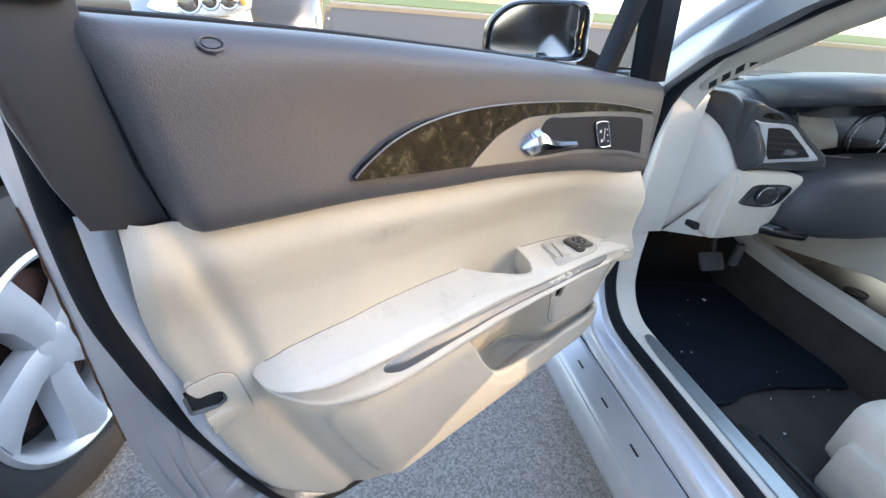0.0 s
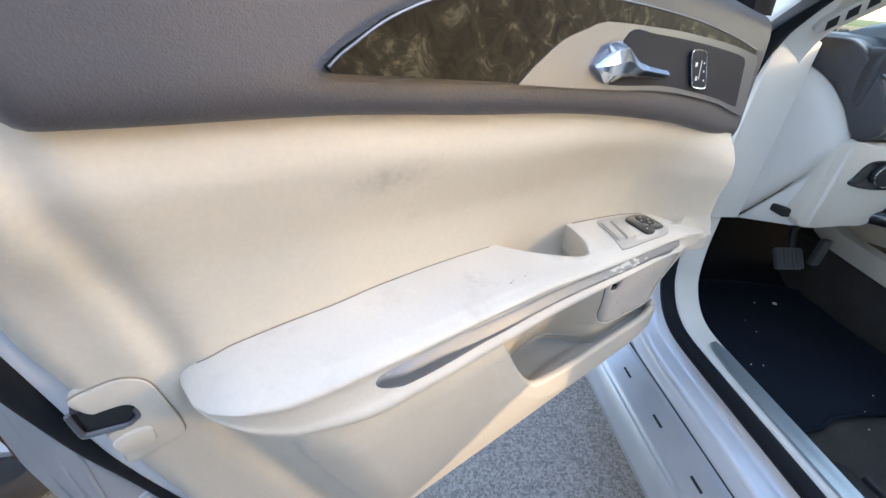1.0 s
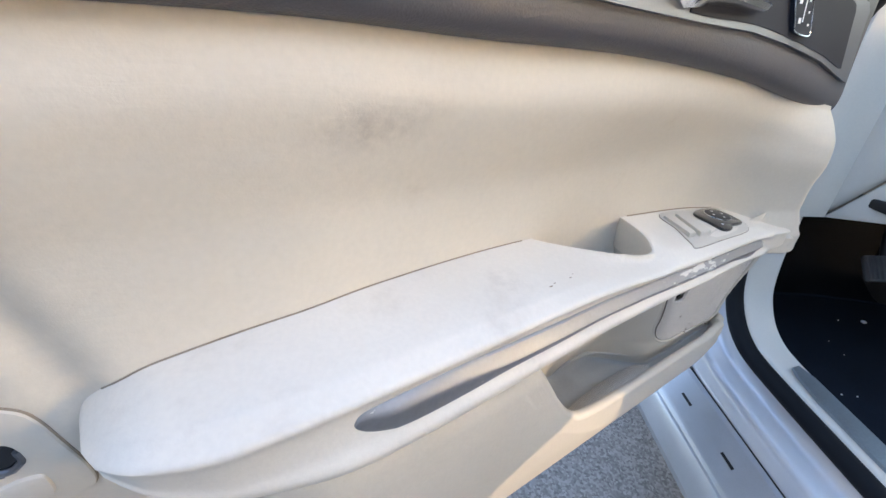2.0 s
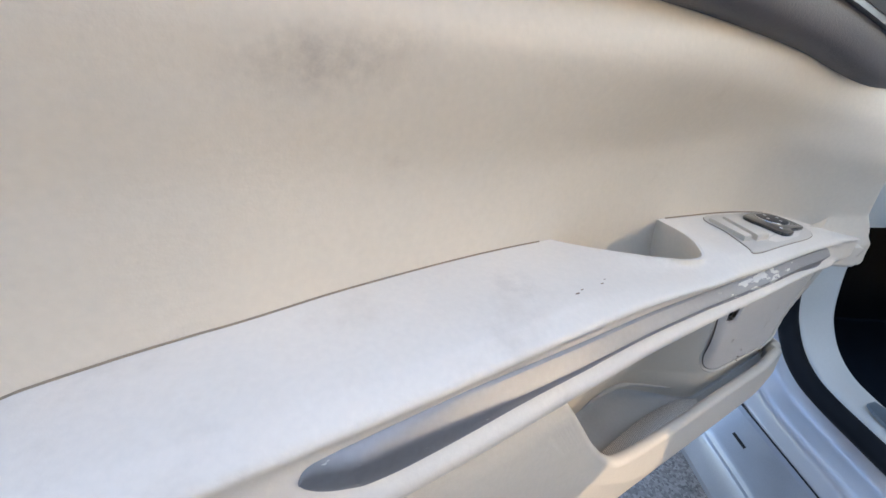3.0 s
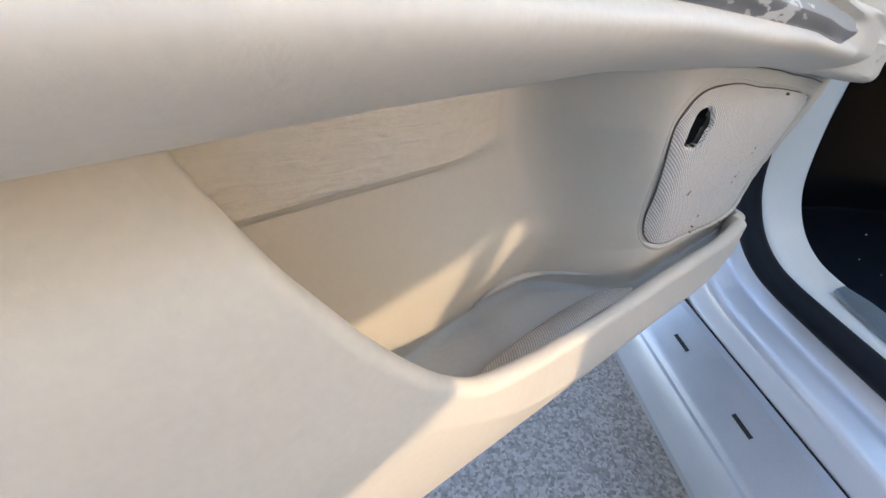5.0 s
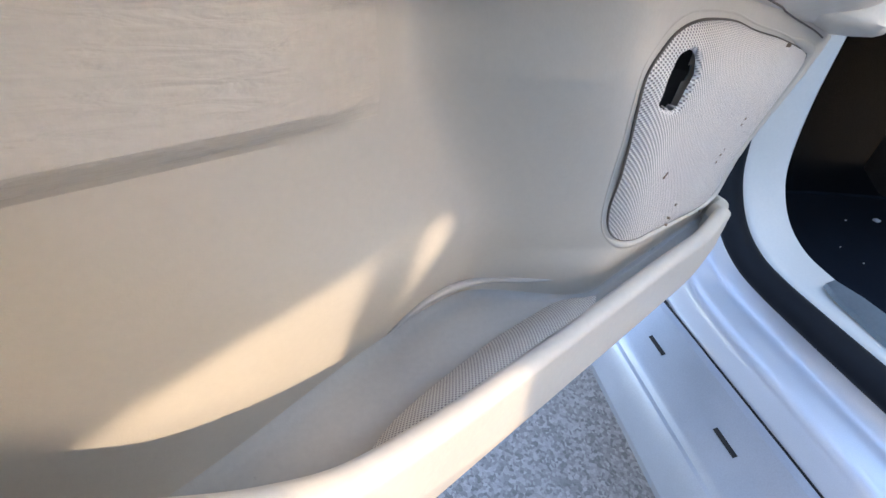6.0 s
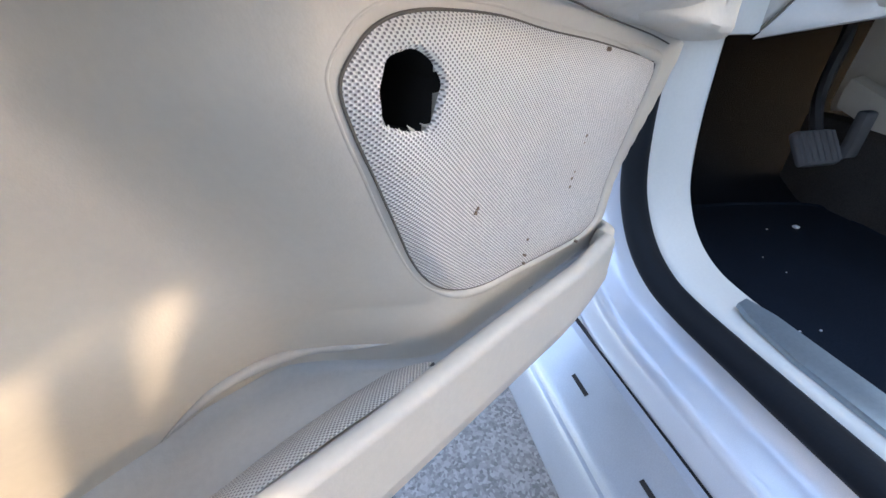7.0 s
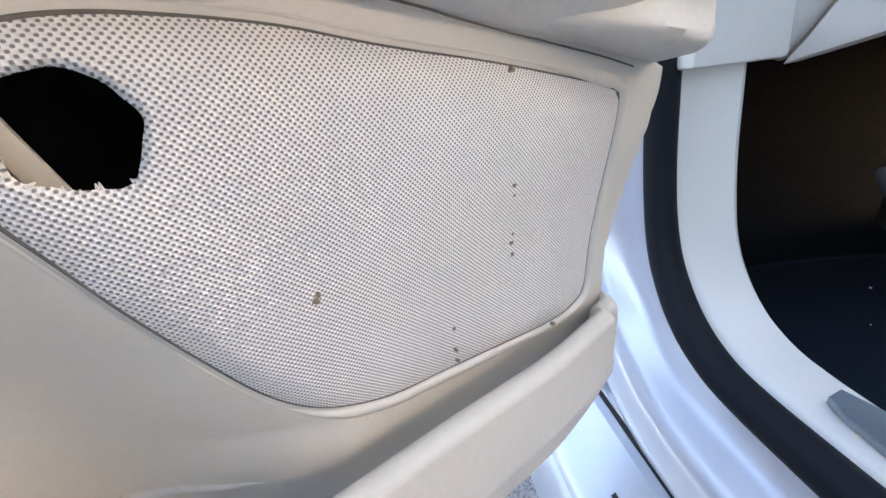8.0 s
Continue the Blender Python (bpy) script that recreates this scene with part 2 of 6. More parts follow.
def grille_mat(name="speaker_mesh", tone=(0.88, 0.825, 0.765), hole=(0.25, 0.225, 0.208, 1), px=0.00205, pz=0.00190):
    """Cream cloth-like mesh with small dark holes in a staggered grid; uv in metres."""
    m = surf(name, tone, 0.6, var=0.04, vscale=25)
    nt = m.node_tree
    b = nt.nodes["Principled BSDF"]
    L = nt.links.new
    base = b.inputs["Base Color"].links[0].from_socket
    uv = nt.nodes.new("ShaderNodeUVMap")
    def calc(op, a, c):
        n = nt.nodes.new("ShaderNodeMath")
        n.operation = op
        for i, v in enumerate((a, c)):
            if v is None:
                continue
            if isinstance(v, (int, float)):
                n.inputs[i].default_value = v
            else:
                L(v, n.inputs[i])
        return n.outputs[0]
    sp = nt.nodes.new("ShaderNodeSeparateXYZ")
    L(uv.outputs[0], sp.inputs[0])
    x, z = calc("DIVIDE", sp.outputs[0], px), calc("DIVIDE", sp.outputs[1], pz)
    cx, cz = calc("COSINE", calc("MULTIPLY", x, 2 * 3.14159), None), calc("COSINE", calc("MULTIPLY", z, 2 * 3.14159), None)
    prod = calc("MULTIPLY", cx, cz)
    mr = nt.nodes.new("ShaderNodeMapRange")
    mr.interpolation_type = "SMOOTHSTEP"
    mr.inputs[1].default_value, mr.inputs[2].default_value = 0.02, 0.62
    L(prod, mr.inputs[0])
    mix = nt.nodes.new("ShaderNodeMix")
    mix.data_type = "RGBA"
    L(mr.outputs[0], mix.inputs[0]), L(base, mix.inputs[6])
    mix.inputs[7].default_value = hole
    L(mix.outputs[2], b.inputs["Base Color"])
    bp = nt.nodes.new("ShaderNodeBump")
    bp.inputs["Strength"].default_value, bp.inputs["Distance"].default_value = 0.6, 0.0006
    bp.invert = True
    L(prod, bp.inputs["Height"]), L(bp.outputs[0], b.inputs["Normal"])
    return m


M["grille"] = grille_mat()
M["mesh_grey"] = grille_mat("grey_mesh", (0.62, 0.60, 0.57), (0.22, 0.21, 0.20, 1), 0.0022, 0.0024)


def strip_mat():
    """Satin silver with scuffed whitish patches toward the front end."""
    m = surf("worn_satin_strip", (0.30, 0.306, 0.322), 0.50, metal=0.86, var=0.05, vscale=20)
    nt = m.node_tree
    b = nt.nodes["Principled BSDF"]
    L = nt.links.new
    base = b.inputs["Base Color"].links[0].from_socket
    uv = nt.nodes.new("ShaderNodeUVMap")
    sp = nt.nodes.new("ShaderNodeSeparateXYZ")
    L(uv.outputs[0], sp.inputs[0])
    n = nt.nodes.new("ShaderNodeTexNoise")
    n.inputs["Scale"].default_value, n.inputs["Detail"].default_value = 34, 7
    mp = nt.nodes.new("ShaderNodeMapping")
    mp.inputs["Scale"].default_value = (1, 2.2, 1)
    L(uv.outputs[0], mp.inputs[0]), L(mp.outputs[0], n.inputs["Vector"])
    ramp = nt.nodes.new("ShaderNodeValToRGB")
    cr = ramp.color_ramp
    cr.elements[0].position, cr.elements[0].color = 0.0, (0, 0, 0, 1)
    cr.elements[1].position, cr.elements[1].color = 1.0, (0, 0, 0, 1)
    for p, v in ((0.50, 0.0), (0.57, 0.10), (0.64, 0.20), (0.70, 0.23), (0.76, 0.14), (0.82, 0.0)):
        e = cr.elements.new(p)
        e.color = (v, v, v, 1)
    L(sp.outputs[0], ramp.inputs[0])
    add = nt.nodes.new("ShaderNodeMath")
    L(n.outputs["Fac"], add.inputs[0]), L(ramp.outputs[0], add.inputs[1])
    th = nt.nodes.new("ShaderNodeMapRange")
    th.inputs[1].default_value, th.inputs[2].default_value = 0.71, 0.74
    L(add.outputs[0], th.inputs[0])
    mix = nt.nodes.new("ShaderNodeMix")
    mix.data_type = "RGBA"
    L(th.outputs[0], mix.inputs[0]), L(base, mix.inputs[6])
    mix.inputs[7].default_value = (0.6, 0.6, 0.58, 1)
    L(mix.outputs[2], b.inputs["Base Color"])
    mt = nt.nodes.new("ShaderNodeMapRange")
    mt.inputs[3].default_value, mt.inputs[4].default_value = 0.85, 0.0
    L(th.outputs[0], mt.inputs[0]), L(mt.outputs[0], b.inputs["Metallic"])
    return m


M["strip"] = strip_mat()


def ground_mat(name, a, c, scale, bump):
    """Exposed aggregate: light and dark stones in grey cement."""
    m = surf(name, a, 0.9, var=0.08, vscale=1.5, bump=bump, bscale=scale * 2)
    nt = m.node_tree
    b = nt.nodes["Principled BSDF"]
    L = nt.links.new
    base = b.inputs["Base Color"].links[0].from_socket
    tc = nt.nodes.new("ShaderNodeTexCoord")
    v = nt.nodes.new("ShaderNodeTexVoronoi")
    v.inputs["Scale"].default_value = scale
    L(tc.outputs["Object"], v.inputs["Vector"])
    hs = nt.nodes.new("ShaderNodeSeparateColor")
    L(v.outputs["Color"], hs.inputs[0])
    r = nt.nodes.new("ShaderNodeValToRGB")
    r.color_ramp.elements[0].color, r.color_ramp.elements[1].color = (*[k * 0.28 for k in c], 1), (*[min(k * 1.7, 1) for k in c], 1)
    L(hs.outputs[0], r.inputs[0])
    mix = nt.nodes.new("ShaderNodeMix")
    mix.data_type = "RGBA"
    mix.inputs[0].default_value = 0.58
    L(base, mix.inputs[6]), L(r.outputs[0], mix.inputs[7]), L(mix.outputs[2], b.inputs["Base Color"])
    return m


M["drive"] = ground_mat("aggregate_concrete", (0.235, 0.23, 0.23), (0.22, 0.217, 0.213), 190, 0.6)
M["street"] = surf("asphalt", (0.038, 0.037, 0.036), 0.9, var=0.15, vscale=0.6, fine=0.15, fscale=40, bump=0.3, bscale=90)
M["kerb"] = surf("kerb_concrete", (0.14, 0.125, 0.10), 0.9, var=0.1, vscale=2, fine=0.1)
M["grass"] = surf("lawn_grass", (0.062, 0.095, 0.015), 0.9, var=0.25, vscale=1.2, fine=0.3, fscale=60, bump=0.8, bscale=120)
M["leaf"] = surf("leaf_green", (0.05, 0.09, 0.02), 0.7, var=0.3, vscale=3)
M["bark"] = surf("tree_bark", (0.10, 0.08, 0.06), 0.9, var=0.25, vscale=6, bump=0.6, bscale=40)
M["brick"] = surf("house_wall", (0.33, 0.26, 0.21), 0.9, var=0.12, vscale=3)
# for the added wall to the south that holds back sky light
M["sky_blocker"] = surf("grey_blocker_wall", (0.20, 0.192, 0.182), 0.9, var=0.12, vscale=3)
M["roofing"] = surf("roof_shingle", (0.09, 0.085, 0.08), 0.9, var=0.15, vscale=5)


# ---- building helpers ----
def keyed(keys, x):
    """Smooth curve through (x, y) keys."""
    if x <= keys[0][0]:
        return float(keys[0][1])
    if x >= keys[-1][0]:
        return float(keys[-1][1])
    i = 0
    while keys[i + 1][0] < x:
        i += 1
    def rise(k):
        return (keys[k + 1][1] - keys[k][1]) / (keys[k + 1][0] - keys[k][0])
    def slope(k):
        if k == 0:
            return rise(0)
        if k == len(keys) - 1:
            return rise(k - 1)
        a, b = rise(k - 1), rise(k)
        return 0.0 if a * b <= 0 else 2 * a * b / (a + b)
    (x0, y0), (x1, y1) = keys[i], keys[i + 1]
    h = x1 - x0
    t = (x - x0) / h
    return float((2 * t**3 - 3 * t**2 + 1) * y0 + (t**3 - 2 * t**2 + t) * h * slope(i) + (-2 * t**3 + 3 * t**2) * y1 + (t**3 - t**2) * h * slope(i + 1))


def sstep(a, b, x):
    t = min(max((x - a) / (b - a), 0.0), 1.0)
    return t * t * (3 - 2 * t)


def spline(pts, n, closed=False):
    """n points along a Catmull-Rom curve through pts."""
    P = [Vector(p) for p in pts]
    k = len(P)
    segs = k if closed else k - 1
    out = []
    for j in range(n):
        f = j / n * segs if closed else j / (n - 1) * segs
        i = min(int(f), segs - 1)
        t = f - i
        if closed:
            a, b, c, d = P[(i - 1) % k], P[i], P[(i + 1) % k], P[(i + 2) % k]
        else:
            a, b, c, d = P[max(i - 1, 0)], P[i], P[i + 1], P[min(i + 2, k - 1)]
        out.append(0.5 * (2 * b + (c - a) * t + (2 * a - 5 * b + 4 * c - d) * t**2 + (3 * b - a - 3 * c + d) * t**3))
    return out


def smooth2(pts, n):
    """n points along a closed smooth outline in two dimensions."""
    return [(p.x, p.z) for p in spline([(a, 0, b) for a, b in pts], n, closed=True)]


def thing(name, base, label, category, group="", kind=""):
    ob = new(name)
    ob.matrix_world = Matrix.Translation(base)
    bpy.context.view_layer.update()
    return tagged(ob, label, category, group, kind)


def shade(me, angle=40):
    for p in me.polygons:
        p.use_smooth = True
    me.set_sharp_from_angle(angle=radians(angle))


def link(name, me, material, parent=None, label="", angle=40):
    me.materials.append(material)
    shade(me, angle)
    ob = new(name, me)
    if parent is not None:
        ob.parent = parent
        inv = Matrix.Identity(4)
        q = parent
        while q is not None:
            inv = inv @ q.matrix_basis.inverted() if q.parent is None else inv
            q = q.parent
        ob.matrix_parent_inverse = inv if parent.parent is None else Matrix.Identity(4)
    return tagged(ob, label) if label else ob


def part(name, bm, material, parent, label="", angle=40):
    """One mesh object under a thing or a part; vertices in world metres."""
    bmesh.ops.recalc_face_normals(bm, faces=bm.faces)
    me = bpy.data.meshes.new(name)
    bm.to_mesh(me)
    bm.free()
    return link(name, me, material, parent, label, angle)


def sheet(rows, closed_u=False, closed_v=False, keep=None, bm=None):
    """A bmesh of quads over a grid of points."""
    bm = bm or bmesh.new()
    V = [[bm.verts.new(p) for p in r] for r in rows]
    ni, nj = len(V), len(V[0])
    for i in range(ni if closed_u else ni - 1):
        for j in range(nj if closed_v else nj - 1):
            q = (V[i][j], V[(i + 1) % ni][j], V[(i + 1) % ni][(j + 1) % nj], V[i][(j + 1) % nj])
            if keep is None or keep(i, j):
                bm.faces.new(q)
    if keep is not None:
        for v in [v for v in bm.verts if not v.link_faces]:
            bm.verts.remove(v)
    return bm


def solid(sections, bm=None):
    """A closed body lofted through rings of equal length, with both ends capped."""
    bm = bm or bmesh.new()
    V = [[bm.verts.new(p) for p in r] for r in sections]
    n = len(V[0])
    for a, b in zip(V, V[1:]):
        for j in range(n):
            bm.faces.new((a[j], a[(j + 1) % n], b[(j + 1) % n], b[j]))
    bm.faces.new(V[0][::-1])
    bm.faces.new(V[-1])
    return bm


def tube(path, radius, n=10, flat=None, up=Vector((0, 0, 1)), closed=False, bm=None):
    """A tube along points; radius a number or a list; flat squashes it along up."""
    P = [Vector(p) for p in path]
    k = len(P)
    rings = []
    for i, p in enumerate(P):
        t = (P[(i + 1) % k] - P[i - 1]) if closed else (P[min(i + 1, k - 1)] - P[max(i - 1, 0)])
        t = t.normalized()
        b = t.cross(up)
        b = b.normalized() if b.length > 1e-6 else Vector((1, 0, 0))
        nn = b.cross(t).normalized()
        r = radius[i] if isinstance(radius, (list, tuple)) else radius
        f = flat if flat else 1.0
        rings.append([p + b * (r * math.cos(2 * math.pi * j / n)) + nn * (r * f * math.sin(2 * math.pi * j / n)) for j in range(n)])
    if closed:
        return sheet(rings, closed_u=True, closed_v=True, bm=bm)
    return solid(rings, bm)


def block(lo, hi, bevel=0.0, bm=None, m=None, seg=2):
    """A box from lo to hi with rounded edges, moved by the pose m."""
    own = bmesh.new()
    bmesh.ops.create_cube(own, size=1)
    c, s = (Vector(lo) + Vector(hi)) / 2, Vector(hi) - Vector(lo)
    for v in own.verts:
        v.co = Vector((v.co.x * s.x, v.co.y * s.y, v.co.z * s.z)) + c
    if bevel:
        bmesh.ops.bevel(own, geom=list(own.edges), offset=bevel, segments=seg, profile=0.5, affect="EDGES")
    if m is not None:
        own.transform(m)
    if bm is None:
        return own
    me = bpy.data.meshes.new("tmp")
    own.to_mesh(me)
    own.free()
    bm.from_mesh(me)
    bpy.data.meshes.remove(me)
    return bm


def inside(poly, x, y):
    hit, k = False, len(poly)
    for i in range(k):
        (x0, y0), (x1, y1) = poly[i], poly[(i + 1) % k]
        if (y0 > y) != (y1 > y) and x < (x1 - x0) * (y - y0) / (y1 - y0) + x0:
            hit = not hit
    return hit


def slab(outline, depth, front, bm=None, bevel=0.0, seg=2):
    """A plate: outline is a list of 2D points, front(a, b, d) gives the world point at depth d behind the face."""
    rings = []
    if bevel:
        c = Vector((sum(p[0] for p in outline) / len(outline), sum(p[1] for p in outline) / len(outline)))
        for k in range(seg + 1):
            a = math.pi / 2 * k / seg
            inset, d = bevel * (1 - math.sin(a)), bevel * (1 - math.cos(a))
            ring = []
            for p in outline:
                q = Vector(p)
                ring.append(front(*(q + (c - q).normalized() * inset), d))
            rings.append(ring)
    else:
        rings.append([front(*p, 0) for p in outline])
    rings.append([front(*p, depth) for p in outline])
    return solid(rings, bm)


# ---- the open front door ----
DO, DU, DN = Vector((-0.051, 0.973, 0)), Vector((0.8455, 0.534, 0)), Vector((0.534, -0.8455, 0))


def D(u, w, z):
    """Door place: u along it toward the hinge, w out of its inner face, z up."""
    return DO + DU * u + DN * w + Vector((0, 0, z))


Z_BELT = [(-0.87, 1.088), (-0.82, 1.087), (-0.66, 1.081), (-0.53, 1.073), (-0.30, 1.056), (0.05, 1.020), (0.12, 1.013)]
Z_SEAM = [(-0.86, 0.947), (-0.80, 0.944), (-0.655, 0.940), (-0.536, 0.931), (-0.42, 0.923), (-0.21, 0.897), (-0.04, 0.863), (0.05, 0.846)]
U_REAR = [(0.40, -0.670), (0.428, -0.690), (0.529, -0.766), (0.62, -0.794), (0.66, -0.804), (0.72, -0.8145), (0.765, -0.8225), (0.815, -0.8335), (0.863, -0.836), (0.96, -0.830)]
U_CREASE = [(0.40, -0.640), (0.431, -0.652), (0.591, -0.714), (0.71, -0.754), (0.803, -0.770), (0.892, -0.791), (0.96, -0.805)]
U_FRONT = [(0.40, 0.0), (0.43, 0.005), (0.448, 0.032), (0.474, 0.045), (0.495, 0.048), (0.517, 0.046), (0.55, 0.053), (0.58, 0.064), (0.60, 0.071), (0.62, 0.077), (0.645, 0.081), (0.6495, 0.056), (0.653, 0.0590), (0.658, 0.0612), (0.668, 0.0605), (0.68, 0.056), (0.70, 0.047), (0.72, 0.039), (0.75, 0.034), (0.78, 0.032), (0.82, 0.030), (0.87, 0.026), (0.96, 0.022)]
Z_BOTTOM = [(-0.72, 0.413), (-0.66, 0.417), (-0.55, 0.417), (-0.35, 0.422), (-0.10, 0.424), (-0.03, 0.428), (0.0, 0.434), (0.03, 0.447), (0.05, 0.466)]
RIM = [(-0.83, 0.72), (-0.525, 0.72), (-0.503, 0.715), (-0.494, 0.708), (-0.4857, 0.698), (-0.4808, 0.694), (-0.4755, 0.684), (-0.470, 0.6725), (-0.4625, 0.658), (-0.452, 0.6395), (-0.439, 0.617), (-0.4230, 0.593), (-0.402, 0.5665), (-0.377, 0.544), (-0.346, 0.530), (-0.312, 0.519), (-0.277, 0.512), (-0.23, 0.5075), (-0.19, 0.507), (-0.12, 0.506), (-0.05, 0.503), (0.01, 0.501), (0.05, 0.500)]
POCKET_TOP = [(-0.83, 0.72), (-0.52, 0.72), (-0.505, 0.715), (-0.46, 0.713), (-0.3, 0.705), (-0.1, 0.678), (0.0, 0.660), (0.05, 0.652), (0.08, 0.649)]
LOWER_W = [(0.40, 0.004), (0.43, 0.016), (0.46, 0.026), (0.50, 0.034), (0.58, 0.042), (0.64, 0.0445), (0.658, 0.041), (0.674, 0.033), (0.688, 0.022), (0.704, 0.010), (0.72, 0.002), (0.74, 0.0)]


HOLLOW = [(-0.80, 0.0), (-0.74, 0.005), (-0.66, 0.007), (-0.60, 0.0), (-0.45, -0.010), (-0.30, -0.020), (-0.15, -0.020), (0.05, -0.010)]
FLARE = [(0.63, 0.040), (0.66, 0.042), (0.675, 0.046), (0.69, 0.053), (0.70, 0.061), (0.715, 0.0665), (0.73, 0.0675), (0.77, 0.060), (0.83, 0.040), (0.87, 0.026), (0.95, 0.022)]
BULGE = [(0.0, 0.004), (0.015, 0.010), (0.034, 0.0135), (0.06, 0.008), (0.10, -0.005), (0.14, -0.009), (0.2, -0.010)]


def trim_w(u, z):
    """How far the moulded trim stands out at a place of the door."""
    zs, uc, ur = keyed(Z_SEAM, u), keyed(U_CREASE, z), keyed(U_REAR, z)
    w = keyed(BULGE, zs - z)
    low = keyed(LOWER_W, z) * sstep(uc + 0.0, uc + 0.085, u)
    cap = 0.027 + 0.015 * sstep(-0.24, -0.47, u)
    low += (min(low, cap) - low) * sstep(-0.64, -0.53, u) * sstep(0.70, 0.67, z)
    low *= 1 - 0.30 * sstep(-0.06, 0.04, u)
    w = max(w, low) if low > 0.02 else w + low * (1 - w / 0.05)
    w += keyed(HOLLOW, u) * sstep(0.90, 0.82, z) * sstep(0.63, 0.70, z)
    late = sstep(0.80, 0.69, z)
    w += keyed(FLARE, z) * (sstep(-0.17, 0.04, u) * (1 - late) + sstep(-0.10, 0.062, u) * late) * sstep(0.63, 0.655, z) * sstep(0.98, 0.92, z)
    w -= 0.014 * (1 - sstep(ur, uc + 0.012, u)) + 0.009 * math.exp(-((u - uc - 0.004) / 0.0125) ** 2)
    return w


def liner_w(u, z):
    """The moulded wall behind the pocket, curving out to the speaker."""
    low = sstep(0.56, 0.47, z)
    back = -0.045 - 0.024 * low * sstep(-0.46, -0.28, u)
    back += 0.020 * sstep(0.630, 0.646, z) * sstep(-0.29, -0.36, u)
    front = 0.0005 + 0.016 * sstep(0.53, 0.66, z) - 0.008 * sstep(0.518, 0.48, z)
    k = min(max((0.65 - z) / 0.12, 0), 1)
    f = sstep(-0.300 + 0.055 * k, -0.226 + 0.075 * k, u)
    uf = keyed(U_FRONT, z)
    return back + (front - back) * f - 0.030 * max((u - uf + 0.014) / 0.014, 0) ** 2


def floor_z(u):
    return 0.472 + 0.006 * sstep(-0.305, -0.275, u)


door = thing("car_door", D(-0.4, -0.06, 0.30), "open silver car door with cream and charcoal trim inside", "car door")


def trim_panel():
    """Two sheets, above and below the pocket's mouth, joined behind it; the lower one rolls over into the lip."""
    nu, na, nb = 280, 60, 84
    def place(s, f_z):
        u = -0.83 + 0.86 * s
        for _ in range(16):
            z = f_z(u)
            ur, uf = keyed(U_REAR, z), keyed(U_FRONT, z)
            u = 0.5 * u + 0.5 * (ur + (uf - ur) * s)
        z = f_z(u)
        return u, z
    ROLL = [(0.0, 0.0), (0.0022, 0.0010), (0.0040, 0.0032), (0.0048, 0.0062), (0.0044, 0.0092), (0.0028, 0.0116), (-0.0010, 0.0132), (-0.008, 0.0140), (-0.02, 0.0145), (-0.034, 0.0150)]
    upper, lower = [], []
    for i in range(nu + 1):
        s = i / nu
        edge = 0.045 * max((s - 0.979) / 0.021, 0) ** 2 + 0.012 * max((0.02 - s) / 0.02, 0) ** 2
        row = []
        for j in range(na + 1):
            t = j / na
            u, z = place(s, lambda v: (keyed(Z_SEAM, v) + 0.004) * (1 - t) + keyed(POCKET_TOP, v) * t)
            row.append(D(u, trim_w(u, z) - edge, z))
        under = sstep(-0.22, -0.10, u)
        w = trim_w(u, z) - edge
        for f, dz in ((0.05, 0.0025), (0.18, 0.0045), (0.5, 0.0055), (1.0, 0.005)):
            row.append(D(u, w + (min(liner_w(u, z) - 0.002, w) - w) * f * under, z - dz * under))
        upper.append(row)
        low = []
        for j in range(nb + 1):
            t = j / nb
            u, z = place(s, lambda v: keyed(RIM, v) * (1 - t) + keyed(Z_BOTTOM, v) * t)
            low.append(D(u, trim_w(u, z) - edge - 0.05 * max((t - 0.93) / 0.07, 0) ** 2, z))
        u, z = place(s, lambda v: keyed(RIM, v))
        w = trim_w(u, z) - edge
        d = Vector((-(keyed(RIM, u + 0.004) - keyed(RIM, u - 0.004)), 0.008)).normalized()
        on = sstep(-0.52, -0.488, u)
        roll = [D(u + d.x * a * on, w - b * on, z + d.y * a * on) for a, b in ROLL]
        lower.append(roll[:0:-1] + low)
    bm = sheet(upper)
    sheet(lower, bm=bm)
    bmesh.ops.remove_doubles(bm, verts=bm.verts, dist=0.0002)
    return bm


panel = part("trim_panel", trim_panel(), M["cream"], door, "moulded cream vinyl door trim panel")


# upper charcoal panel, rolled over the belt line at the top
def upper_panel():
    rows = []
    nu = 130
    for i in range(nu + 1):
        s = i / nu
        u0 = -0.826 + 0.90 * s
        zb, zs = keyed(Z_BELT, u0), keyed(Z_SEAM, u0)
        h = zb - zs
        prof = [(-0.052, 1.0), (-0.040, 1.012), (-0.020, 1.006), (-0.006, 0.975), (0.004, 0.90), (0.010, 0.75), (0.015, 0.5), (0.021, 0.25), (0.024, 0.12), (0.022, 0.03), (0.014, -0.015), (0.002, -0.02), (-0.02, -0.01)]
        pts = spline([(w, 0, f) for w, f in prof], 44)
        row = []
        for p in pts:
            z = zs + h * p.z
            lean = 0.030 * (1 - min(max(p.z, 0), 1)) * max(1 - s * 9, 0)
            nose = 0.045 * max(s - 0.93, 0) / 0.07 * (1 - 1.2 * min(max(p.z, 0), 1))
            end = 0.036 * max((0.028 - s) / 0.028, 0) ** 2 + 0.05 * max((s - 0.978) / 0.022, 0) ** 2
            dip = 0.006 * math.exp(-((u0 + 0.62) / 0.09) ** 2) * math.exp(-((p.z - 0.5) / 0.4) ** 2)
            row.append(D(u0 + lean - nose, p.x - end - dip, z))
        rows.append(row)
    return sheet(rows)


